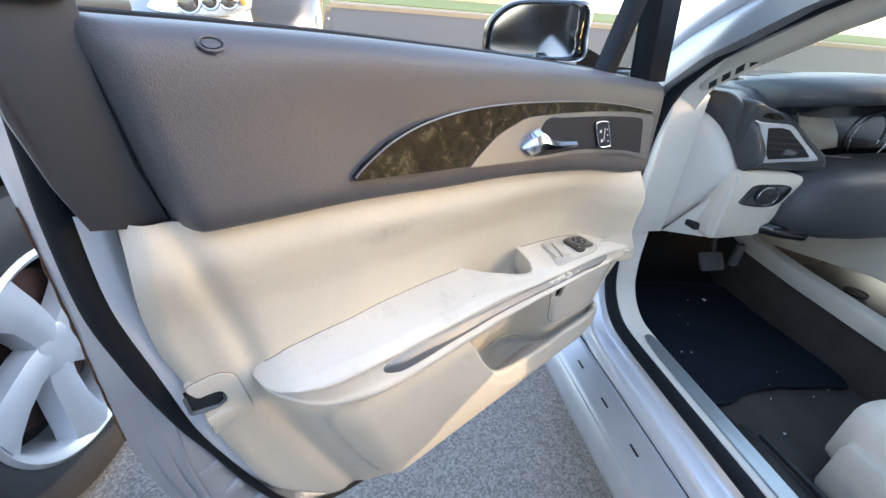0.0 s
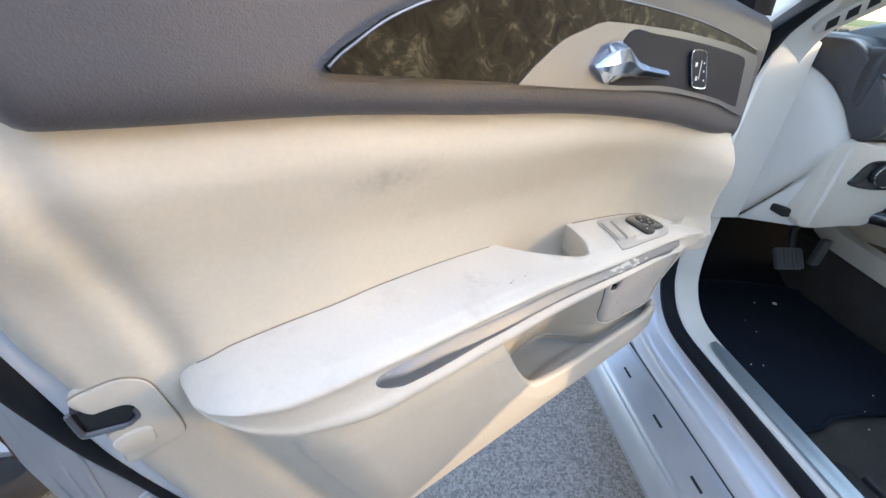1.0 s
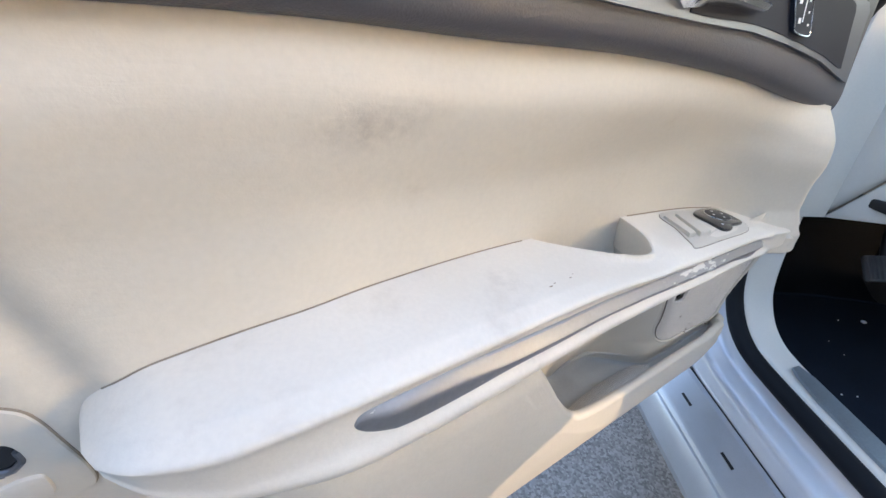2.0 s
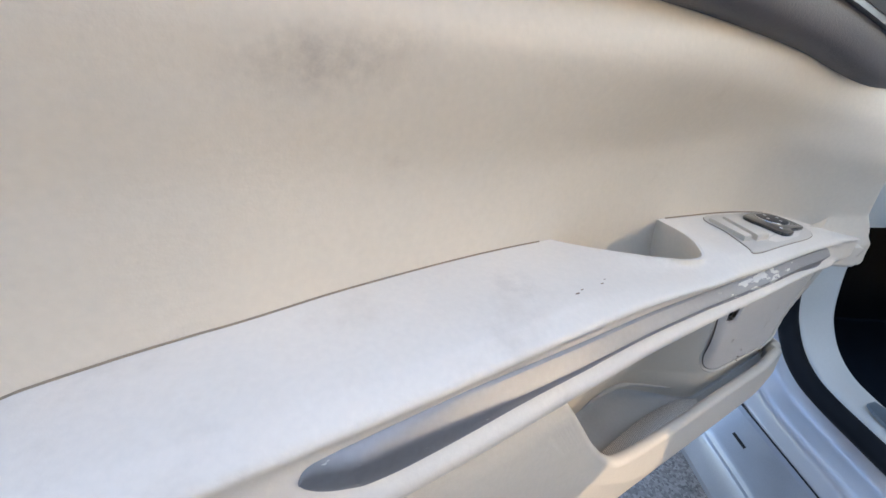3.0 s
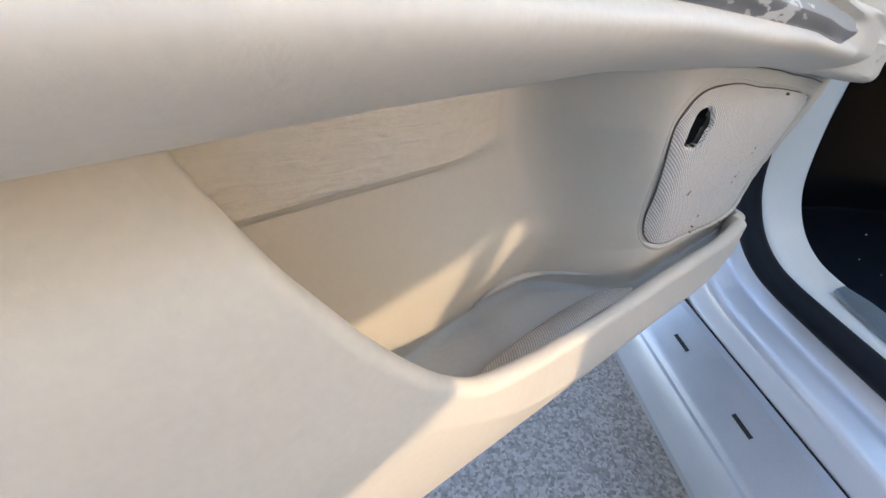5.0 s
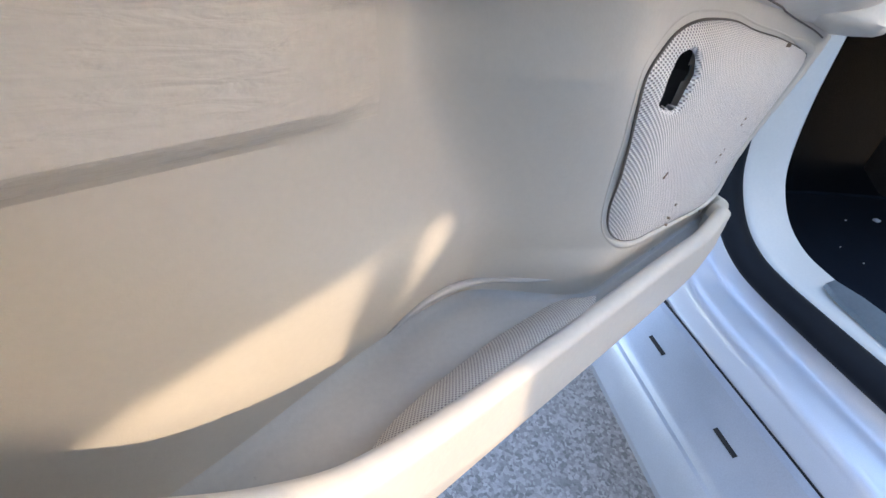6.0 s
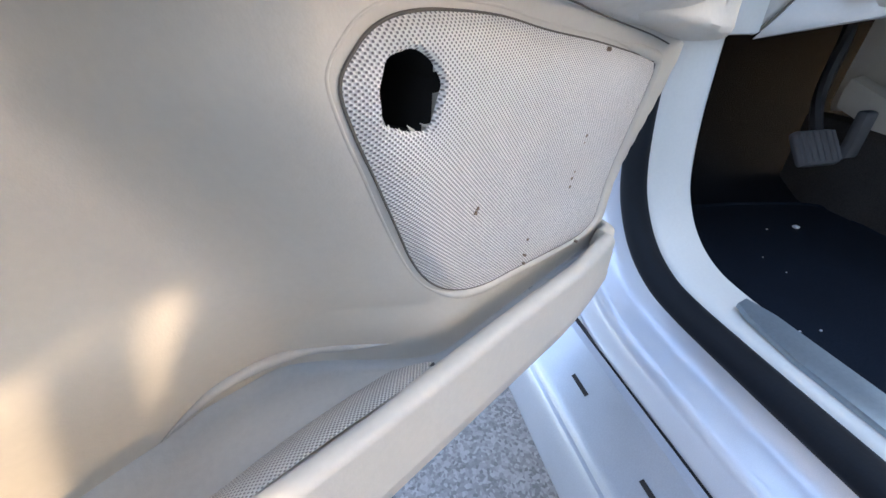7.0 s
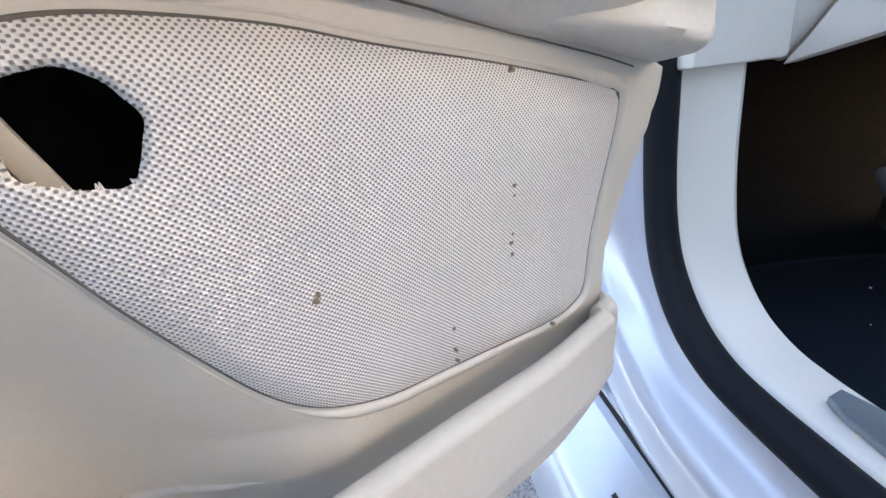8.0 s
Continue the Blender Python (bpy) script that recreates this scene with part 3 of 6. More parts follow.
part("upper_trim", upper_panel(), M["charcoal"], door, "padded charcoal grained vinyl upper door trim")
belt = [D(u, -0.056, keyed(Z_BELT, u) + 0.0005) for u in np.linspace(-0.83, 0.10, 40)]
part("window_seal", tube(belt, 0.0042, 8), M["rubber"], door, "black rubber window seal")
knob = D(-0.748, 0.0025, 1.0745)
ring = [knob + DU * (0.0085 * math.cos(a)) - DN * (0.0042 * math.sin(a)) + Vector((0, 0, 0.0042 * math.sin(a))) for a in np.linspace(0, 2 * math.pi, 24, endpoint=False)]
lock_knob = part("lock_knob", tube(ring, 0.0011, 8, closed=True), M["charcoal"], door, "oval charcoal lock knob collar")
cap = [knob + DU * (0.0060 * math.cos(a)) - DN * (0.0027 * math.sin(a) - 0.0008) + Vector((0, 0, 0.0004 + 0.0027 * math.sin(a))) for a in np.linspace(0, 2 * math.pi, 20, endpoint=False)]
part("knob_cap", solid([[p - Vector((0, 0, 0.005)) - DN * 0.005 for p in cap], cap]), M["charcoal"], lock_knob)


# ---- armrest ----
A_TOP = [(-0.760, 0.760), (-0.745, 0.772), (-0.725, 0.779), (-0.66, 0.7835), (-0.60, 0.781), (-0.52, 0.777), (-0.45, 0.7705), (-0.34, 0.752), (-0.3, 0.746), (-0.2, 0.733), (-0.1, 0.718), (-0.03, 0.707), (0.0, 0.7005), (0.012, 0.6975), (0.020, 0.694), (0.025, 0.689), (0.027, 0.683)]
A_OUT = [(-0.760, 0.016), (-0.752, 0.034), (-0.735, 0.050), (-0.70, 0.060), (-0.65, 0.064), (-0.5, 0.061), (-0.42, 0.057), (-0.34, 0.055), (-0.26, 0.053), (-0.18, 0.049), (-0.1, 0.045), (-0.03, 0.0445), (0.0, 0.0430), (0.012, 0.0405), (0.019, 0.037), (0.024, 0.0315), (0.0265, 0.024), (0.027, 0.010)]
A_LOW = [(-0.760, 0.748), (-0.745, 0.736), (-0.726, 0.714), (-0.70, 0.696), (-0.65, 0.688), (-0.58, 0.687), (-0.5, 0.689), (-0.34, 0.689), (-0.26, 0.683), (-0.18, 0.676), (-0.1, 0.666), (0.0, 0.655), (0.014, 0.6565), (0.027, 0.662)]
A_BACK = [(-0.76, -0.022), (-0.50, -0.030), (-0.452, -0.032), (-0.440, -0.014), (-0.41, 0.010), (-0.375, 0.027), (-0.350, 0.034), (-0.338, 0.034), (-0.326, 0.024), (-0.308, -0.006), (-0.292, -0.036), (-0.28, -0.040), (-0.10, -0.040), (0.027, -0.03)]
A_FACE = [(0.125, -0.009), (0.19, 0.0005), (0.30, -0.0035), (0.50, -0.0005), (0.60, 0.0052), (0.69, 0.0035), (0.78, -0.0045), (0.87, -0.017), (0.95, -0.034)]


def pod(u):
    return 0.0078 * sstep(-0.345, -0.312, u) * (1 - sstep(-0.10, 0.0, u))


def round_end(u):
    return sstep(-0.63, -0.72, u)


def arm_section(u):
    """The armrest's outline across the door: back edge, sloping top, moulded face."""
    zt, wm, zl, wb = keyed(A_TOP, u), keyed(A_OUT, u), keyed(A_LOW, u), keyed(A_BACK, u)
    up, h = pod(u), zt - zl
    wb = min(wb, wm - 0.020)
    flat = max(wm - 0.020, wb + 0.005)
    slope = 0.0075 * h / 0.084
    back = 0.0015 if wb < 0.02 else 0.003
    prof = [(wb - 0.003, zt - 0.035 + up), (wb - 0.001, zt - 0.004 + up), (wb + 0.003, zt - back * 0.3 + up), (wb * 0.6 + flat * 0.4, zt - slope * 0.25 + up), (flat, zt - slope + up * 0.9)]
    lift = (0.55, 0.2, 0, 0, 0, 0, 0, 0, 0)
    tip = sstep(-0.085, -0.045, u)
    prof += [(wm + o * (1 - tip) + tip * (0.002 - 0.19 * max(f - 0.55, 0) ** 2) - round_end(u) * nose, zt - h * f + up * k) for (f, o), nose, k in zip(A_FACE, (0.002, 0.0, -0.003, 0.002, 0.007, 0.009, 0.011, 0.012, 0.012), lift)] + [(wm - 0.07, zt - 0.98 * h)]
    return spline([(a, 0, b) for a, b in prof], 60)


def arm_top(u, w):
    """Height of the armrest's upper side."""
    pts = arm_section(u)[:34]
    for p, q in zip(pts[4:], pts[5:]):
        if p.x <= w <= q.x:
            return p.z + (q.z - p.z) * (w - p.x) / max(q.x - p.x, 1e-6)
    return keyed(A_TOP, u) + pod(u)


def armrest():
    rows = []
    for u in np.concatenate([np.linspace(-0.760, -0.70, 18), np.linspace(-0.695, -0.46, 40), np.linspace(-0.456, -0.28, 60), np.linspace(-0.276, -0.01, 44), np.linspace(-0.006, 0.018, 14), np.linspace(0.0195, 0.027, 12)]):
        rows.append([D(float(u), p.x, p.z) for p in arm_section(float(u))])
    first = [p.copy() for p in rows[0]]
    mid = sum(first, Vector((0, 0, 0))) / len(first) - DN * 0.02
    rows.insert(0, [p.lerp(mid, 0.55) - DU * 0.003 for p in first])
    rows.insert(0, [p.lerp(mid, 0.97) - DU * 0.003 for p in first])
    return sheet(rows)


arm = part("armrest", armrest(), M["cream_soft"], door, "padded cream leather armrest, lightly soiled")
def seam_line(u0, u1, n):
    """Where the armrest's top meets the door panel."""
    return [D(u, trim_w(u, arm_top(u, trim_w(u, keyed(A_TOP, u) + pod(u)))) + 0.0004, arm_top(u, trim_w(u, keyed(A_TOP, u) + pod(u))) + 0.0004) for u in np.linspace(u0, u1, n)]


part("seam", tube(seam_line(-0.750, -0.456, 50), 0.0005, 6), M["seam"], arm, "dark seam behind the armrest")
part("seam", tube(seam_line(-0.285, -0.10, 40), 0.0008, 6), M["seam"], arm)
for u, w, r in ((-0.480, 0.040, 0.0012), (-0.474, 0.038, 0.0008), (-0.455, 0.037, 0.0009), (-0.449, 0.034, 0.0006)):
    c = [D(u + r * 1.6 * math.cos(a), w + 0.5 * r * math.sin(a), arm_top(u, w) + 0.0002) for a in np.linspace(0, 2 * math.pi, 8, endpoint=False)]
    part("scuff_mark", solid([[p - Vector((0, 0, 0.003)) for p in c], c]), M["stain"], arm, "small dark scuff in the leather")

part("lower_seam", tube(spline([D(*q) for q in ((-0.20, 0.0235, 0.6845), (-0.114, 0.0213, 0.6715), (-0.089, 0.0187, 0.6675), (-0.062, 0.0185, 0.6625), (-0.003, 0.0172, 0.6527), (0.031, 0.0174, 0.6455))], 40), 0.00045, 6), M["gap"], arm, "dark seam under the armrest")

# cup behind the grab handle
cup_top = [(-0.458, -0.040), (-0.440, -0.016), (-0.41, 0.008), (-0.375, 0.026), (-0.350, 0.036), (-0.336, 0.036), (-0.324, 0.024), (-0.306, -0.006), (-0.290, -0.040)]
rings = []
for k, (dz, grow) in enumerate(((-0.003, 0.0), (-0.014, 0.0), (-0.05, -0.06), (-0.056, -0.2))):
    cu, cw = -0.365, -0.005
    rings.append([D(cu + (u - cu) * (1 + grow), cw + (w - cw) * (1 + grow), keyed(A_TOP, u) + dz + (pod(u) * 0.8 if k == 0 else 0.0)) for u, w in cup_top])
bm = sheet(rings, closed_v=True)
bm.verts.ensure_lookup_table()
bm.faces.new([bm.verts[len(cup_top) * 3 + j] for j in range(len(cup_top))])
part("pull_cup", bm, M["cream_hard"], door, "cream plastic grab cup")

# satin strip along the armrest
S_UP = [(-0.6458, 0.7472), (-0.6448, 0.7495), (-0.6425, 0.7518), (-0.638, 0.7530), (-0.62, 0.7535), (-0.58, 0.7533), (-0.54, 0.751), (-0.47, 0.7458), (-0.36, 0.7355), (-0.26, 0.7245), (-0.18, 0.7155), (-0.1, 0.7045), (-0.086, 0.7020), (-0.080, 0.7000), (-0.0765, 0.6970)]
S_LOW = [(-0.6458, 0.7464), (-0.6448, 0.7442), (-0.6425, 0.7418), (-0.640, 0.7398), (-0.6313, 0.7355), (-0.6205, 0.7325), (-0.60, 0.7312), (-0.57, 0.7308), (-0.54, 0.731), (-0.47, 0.729), (-0.36, 0.721), (-0.26, 0.7105), (-0.18, 0.7015), (-0.1, 0.6905), (-0.090, 0.6905), (-0.083, 0.6925), (-0.078, 0.6950), (-0.0765, 0.6964)]


def arm_face(u, z):
    zt, zl = keyed(A_TOP, u), keyed(A_LOW, u)
    f, tip = (zt - z) / (zt - zl), sstep(-0.085, -0.045, u)
    return keyed(A_OUT, u) + keyed(A_FACE, f) * (1 - tip) + tip * (0.002 - 0.19 * max(f - 0.55, 0) ** 2)


def strip():
    bm = bmesh.new()
    uvl = bm.loops.layers.uv.new("UVMap")
    rows, st = [], []
    for u in np.concatenate([np.linspace(-0.6458, -0.60, 34), np.linspace(-0.595, -0.11, 80), np.linspace(-0.107, -0.0765, 20)]):
        u = float(u)
        a, b = keyed(S_UP, u), keyed(S_LOW, u)
        row = []
        c = 0.26 + 0.24 * sstep(-0.625, -0.52, u)
        for f, o in ((-0.06, -0.003), (0.0, 0.0006), (0.05, 0.0020), (c - 0.12, 0.0044), (c - 0.03, 0.0055), (c + 0.04, 0.0058), (c + 0.13, 0.0053), (0.78, 0.0036), (0.95, 0.0010), (1.0, 0.0002), (1.04, -0.003)):
            z = a + (b - a) * f
            tip = 0.25 + 0.75 * sstep(-0.6458, -0.622, u) * sstep(-0.0765, -0.088, u) if o > 0 else 1.0
            row.append(D(u, arm_face(u, z) + o * tip, z))
            st.append(((u + 0.66) / 0.6, (z - a) * 3))
        rows.append(row)
    sheet(rows, bm=bm)
    bm.verts.index_update()
    for f in bm.faces:
        for l in f.loops:
            l[uvl].uv = st[l.vert.index]
    return bm


part("trim_strip", strip(), M["strip"], arm, "satin silver strip, finish worn off in patches", 25)

# window switches on the pod
def pod_at(u, w, d=0.0):
    return D(u, w, arm_top(u, w) - d)


plate = smooth2([(-0.232, -0.021), (-0.250, 0.010), (-0.266, 0.036), (-0.262, 0.0425), (-0.20, 0.040), (-0.130, 0.036), (-0.108, 0.030), (-0.095, 0.014), (-0.088, -0.008), (-0.098, -0.021), (-0.16, -0.022)], 48)
sw = part("switch_plate", slab(plate, 0.006, lambda a, b, d: pod_at(a, b, d - 0.0012), bevel=0.0012), M["cream_hard"], arm, "cream window switch plate")
part("plate_seam", tube([pod_at(a, b, -0.0002) for a, b in plate], 0.0005, 5, closed=True), M["seam"], sw)
for o in ([(-0.212, -0.013), (-0.188, -0.013), (-0.213, 0.030), (-0.236, 0.030)], [(-0.238, -0.013), (-0.219, -0.013), (-0.243, 0.028), (-0.256, 0.028)]):
    part("window_switch", slab(o, 0.006, lambda a, b, d: pod_at(a, b, d - 0.0042 - 0.0015 * sstep(0.0, 0.03, b)), bevel=0.0018), M["cream_hard"], sw, "cream rocker switch")
clu = smooth2([(-0.175, -0.009), (-0.178, 0.012), (-0.178, 0.029), (-0.155, 0.030), (-0.148, 0.024), (-0.122, 0.024), (-0.108, 0.020), (-0.106, -0.006), (-0.114, -0.016), (-0.150, -0.016)], 48)
cl = part("mirror_switch", slab(clu, 0.006, lambda a, b, d: pod_at(a, b, d - 0.0034), bevel=0.001), M["gloss_black"], sw, "gloss black mirror switch cluster")
dial = [(-0.133 + 0.022 * math.cos(a), 0.001 + 0.0145 * math.sin(a)) for a in np.linspace(0, 2 * math.pi, 28, endpoint=False)]
part("dial", slab(dial, 0.006, lambda a, b, d: pod_at(a, b, d - 0.0042), bevel=0.0015), M["black"], cl)
part("dial_ring", tube([pod_at(a, b, -0.0030) for a, b in dial], 0.0008, 6, closed=True), M["chrome"], cl)
for a, b in ((-0.133, 0.009), (-0.133, -0.007), (-0.144, 0.001), (-0.122, 0.001), (-0.163, 0.021)):
    o = [(a - 0.0016, b - 0.0011), (a + 0.0016, b - 0.0011), (a + 0.0016, b + 0.0011), (a - 0.0016, b + 0.0011)]
    part("switch_mark", slab(o, 0.002, lambda p, q, d: pod_at(p, q, d - (0.0045 if p > -0.15 else 0.0037))), M["white_mark"], cl)

# ---- wood, bezel, pull and lock switch on the upper panel ----
def up_w(u, z):
    zb, zs = keyed(Z_BELT, u), keyed(Z_SEAM, u)
    return keyed([(0.0, 0.022), (0.12, 0.024), (0.25, 0.021), (0.5, 0.015), (0.75, 0.010), (0.9, 0.004)], (z - zs) / (zb - zs))


WOOD = [(-0.650, 0.9635), (-0.652, 0.9665), (-0.640, 0.975), (-0.605, 0.9935), (-0.556, 1.0075), (-0.481, 1.0155), (-0.375, 1.0145), (-0.231, 1.006), (-0.10, 0.991), (0.0, 0.975), (0.0, 0.969), (-0.10, 0.982), (-0.231, 0.9925), (-0.31, 0.996), (-0.388, 0.9975), (-0.42, 0.991), (-0.451, 0.982), (-0.48, 0.966), (-0.501, 0.953), (-0.56, 0.957), (-0.6, 0.960)]


def ring_plate(outer, off, depth, cell, name, material, parent, label="", crown=0.0):
    """A thin plate that follows the panel: filled by a grid of small cells inside the outline."""
    bm = bmesh.new()
    vs = [bm.verts.new((p[0], p[1], 0)) for p in outer]
    bm.faces.new(vs)
    lo, hi = min(p[0] for p in outer), max(p[0] for p in outer)
    k = int((hi - lo) / cell)
    for i in range(1, k):
        bmesh.ops.bisect_plane(bm, geom=bm.verts[:] + bm.edges[:] + bm.faces[:], plane_co=(lo + i * (hi - lo) / k, 0, 0), plane_no=(1, 0, 0))
    zl, zh = min(p[1] for p in outer), max(p[1] for p in outer)
    k = max(int((zh - zl) / cell), 1)
    for i in range(1, k):
        bmesh.ops.bisect_plane(bm, geom=bm.verts[:] + bm.edges[:] + bm.faces[:], plane_co=(0, zl + i * (zh - zl) / k, 0), plane_no=(0, 1, 0))
    res = bmesh.ops.extrude_face_region(bm, geom=bm.faces[:])
    back = {v for v in res["geom"] if isinstance(v, bmesh.types.BMVert)}
    for v in bm.verts:
        u, z = v.co.x, v.co.y
        v.co = D(u, up_w(u, z) + (off - depth if v in back else off), z)
    return part(name, bm, material, parent, label, 35)


wood = ring_plate(WOOD, 0.0035, 0.008, 0.012, "wood_trim", M["wood"], door, "dark glossy burl wood inlay")
part("wood_edge", tube([D(p.x, up_w(p.x, p.z) + 0.0035, p.z) for p in spline([(a, 0, b) for a, b in WOOD[1:10]], 60)], 0.0010, 6), M["dark_edge"], wood, "thin satin edge line")
BEZEL = [(-0.501, 0.952), (-0.48, 0.9655), (-0.451, 0.9815), (-0.42, 0.9905), (-0.388, 0.997), (-0.31, 0.9955), (-0.231, 0.992), (-0.10, 0.9815), (0.0, 0.9685), (0.012, 0.960), (0.012, 0.895), (0.008, 0.886), (-0.01, 0.889), (-0.10, 0.911), (-0.20, 0.927), (-0.274, 0.936), (-0.36, 0.941), (-0.43, 0.946)]
BEZEL = [(p.x, p.z) for p in spline([(a, 0, b) for a, b in BEZEL[:9]], 44)] + BEZEL[9:]
bezel = ring_plate(BEZEL, 0.0045, 0.008, 0.012, "bezel", M["satin"], door, "satin silver bezel round the door pull")
PLATE = [(-0.352, 0.990), (-0.30, 0.9895), (-0.2, 0.983), (-0.1, 0.9735), (-0.052, 0.967), (-0.040, 0.961), (-0.036, 0.951), (-0.030, 0.909), (-0.036, 0.903), (-0.10, 0.9165), (-0.2, 0.932), (-0.274, 0.941), (-0.365, 0.9455), (-0.375, 0.952)]
PLATE = smooth2(PLATE, 70)
ring_plate(PLATE, 0.0052, 0.006, 0.012, "pull_plate", M["dark_panel"], bezel, "dark recessed plate")
LOCK = smooth2([(-0.214, 0.976), (-0.185, 0.974), (-0.178, 0.966), (-0.166, 0.940), (-0.170, 0.934), (-0.200, 0.937), (-0.207, 0.944), (-0.219, 0.968)], 36)
lk = ring_plate(LOCK, 0.0085, 0.006, 0.008, "lock_switch", M["dark_panel"], bezel, "gloss black lock rocker switch")
part("switch_ring", tube([D(a, up_w(a, b) + 0.0086, b) for a, b in LOCK], 0.0007, 6, closed=True), M["chrome"], lk)
for a, b, c, e in ((-0.203, 0.961, 0.0026, 0.0022), (-0.197, 0.946, 0.0026, 0.0022), (-0.182, 0.962, 0.0014, 0.0009), (-0.179, 0.953, 0.0014, 0.0009), (-0.175, 0.943, 0.0014, 0.0009), (-0.190, 0.955, 0.0007, 0.010)):
    part("switch_mark", slab([(a - c, b - e), (a + c, b - e), (a + c, b + e), (a - c, b + e)], 0.001, lambda p, q, d: D(p, up_w(p, q) + 0.0089 - d, q)), M["white_mark"], lk)
# chrome pull lever: broad diamond head tapering into a bar
secs = []
for u, half, zc, out in ((-0.408, 0.002, 0.962, 0.010), (-0.400, 0.008, 0.963, 0.016), (-0.388, 0.0165, 0.9645, 0.020), (-0.376, 0.0175, 0.966, 0.0215), (-0.366, 0.014, 0.9635, 0.0215), (-0.352, 0.0095, 0.960, 0.0205), (-0.33, 0.0070, 0.9575, 0.0195), (-0.305, 0.0062, 0.955, 0.0185), (-0.288, 0.0058, 0.9535, 0.018), (-0.286, 0.0045, 0.9533, 0.016)):
    secs.append([D(u, up_w(u, zc) + out * k, zc + half * f) for f, k in ((1, 0.35), (0.75, 0.85), (0.15, 1.08), (-0.45, 0.95), (-0.95, 0.5), (-1, 0.2), (-0.3, -0.1), (0.6, 0.0))])
part("door_pull", solid(secs), M["chrome"], door, "polished chrome inside door pull", 30)

# ---- pocket liner, speaker ----
HOLE = [(-0.2055, 0.657), (-0.1955, 0.658), (-0.1890, 0.653), (-0.1857, 0.6465), (-0.1882, 0.6400), (-0.1905, 0.6345), (-0.1940, 0.6330), (-0.1985, 0.6333), (-0.2040, 0.6350), (-0.2090, 0.6370), (-0.2108, 0.6415), (-0.2102, 0.6500)]
hc = (-0.198, 0.6455)
HOLE_BACK = [(hc[0] + (a - hc[0]) * 1.3, hc[1] + (b - hc[1]) * 1.3) for a, b in HOLE]
rows, uz = [], []
for i in range(131):
    u = -0.505 + 0.585 * i / 130
    z_low = floor_z(u) - 0.004
    col = []
    for j in range(71):
        z = 0.716 - (0.716 - z_low) * j / 70
        col.append((min(u, keyed(U_FRONT, z) - 0.08 * (1 - i / 130) * (i > 118)), z))
    rows.append([D(a, liner_w(a, b), b) for a, b in col]), uz.append(col)
liner = part("pocket_liner", sheet(rows, keep=lambda i, j: (uz[i][j][1] <= 0.636 or uz[i][j][0] > -0.315) and not inside(HOLE_BACK, uz[i][j][0] + 0.002, uz[i][j][1] - 0.0015)), M["cream_hard"], door, "cream moulded pocket wall")
part("pocket_upper", sheet(rows, keep=lambda i, j: uz[i][j][1] > 0.636 and uz[i][j][0] <= -0.315 and not inside(HOLE_BACK, uz[i][j][0] + 0.002, uz[i][j][1] - 0.0015)), M["cream_wrinkled"], liner, "wrinkled cream leather above the pocket")
rows = []
for i in range(111):
    u = -0.50 + 0.543 * i / 110
    zf, zr = floor_z(u), keyed(RIM, u)
    w0, w1 = liner_w(u, zf), trim_w(u, zr) - 0.0135
    row = []
    for f in np.linspace(0, 1, 22):
        fillet = 0.008 * max(1 - f / 0.16, 0) ** 2.2 + 0.014 * max((f - 0.86) / 0.14, 0) ** 2
        row.append(D(u, w0 - 0.001 + (w1 - w0) * f, zf + fillet))
    rows.append(row)
part("pocket_floor", sheet(rows), M["floor_plastic"], liner, "greyish soiled pocket floor with a raised step")
ridge = spline([D(*q) for q in ((-0.300, -0.0670, 0.4790), (-0.2843, -0.0650, 0.4885), (-0.2684, -0.0625, 0.4965), (-0.2471, -0.0615, 0.4970), (-0.2214, -0.0555, 0.4950), (-0.2009, -0.0360, 0.4970), (-0.1808, -0.0190, 0.4990))], 50)
part("floor_ridge", tube(ridge, [0.0004 + 0.0030 * math.sin(math.pi * k / 49) for k in range(50)], 10), M["floor_plastic"], liner, "rounded ridge where the tray meets the wall")
# woven mesh pad lying along the inner side of the lip
W_IN = [(-0.372, 0.008), (-0.333, -0.006), (-0.29, -0.010), (-0.247, -0.012), (-0.20, -0.011), (-0.176, -0.004)]
W_OUT = [(-0.370, 0.013), (-0.333, 0.0165), (-0.29, 0.0175), (-0.24, 0.0175), (-0.20, 0.016), (-0.176, 0.006)]
bm = bmesh.new()
uvl = bm.loops.layers.uv.new("UVMap")
rows, st = [], []
for i in range(61):
    u = -0.370 + 0.194 * i / 60
    a, b = keyed(W_IN, u), keyed(W_OUT, u)
    tall = 0.022 * math.sin(math.pi * i / 60) ** 0.4
    row = []
    for f in np.linspace(0, 1, 12):
        row.append(D(u, a + (b - a) * f, 0.4885 + tall * math.sin(math.pi * (0.06 + 0.50 * f)) ** 0.8 + 0.006 * f * f))
        st.append((u, a + (b - a) * f))
    rows.append(row)
sheet(rows, bm=bm)
bm.verts.index_update()
for f in bm.faces:
    for l in f.loops:
        l[uvl].uv = st[l.vert.index]
part("vent_mesh", bm, M["mesh_grey"], liner, "grey woven mesh pad in the pocket")

SPK = [(-0.2225, 0.650), (-0.2155, 0.660), (-0.207, 0.6655), (-0.195, 0.668), (-0.178, 0.668), (-0.150, 0.6655), (-0.1165, 0.6593), (-0.067, 0.6518), (0.0, 0.6395), (0.0145, 0.636), (0.0215, 0.629), (0.0195, 0.597), (0.015, 0.555), (0.011, 0.525), (0.003, 0.5155), (-0.018, 0.5115), (-0.06, 0.5165), (-0.103, 0.522), (-0.128, 0.5248), (-0.148, 0.531), (-0.165, 0.5405), (-0.177, 0.553), (-0.188, 0.571), (-0.2025, 0.600), (-0.211, 0.6185), (-0.2185, 0.635)]
SC = (-0.110, 0.595)
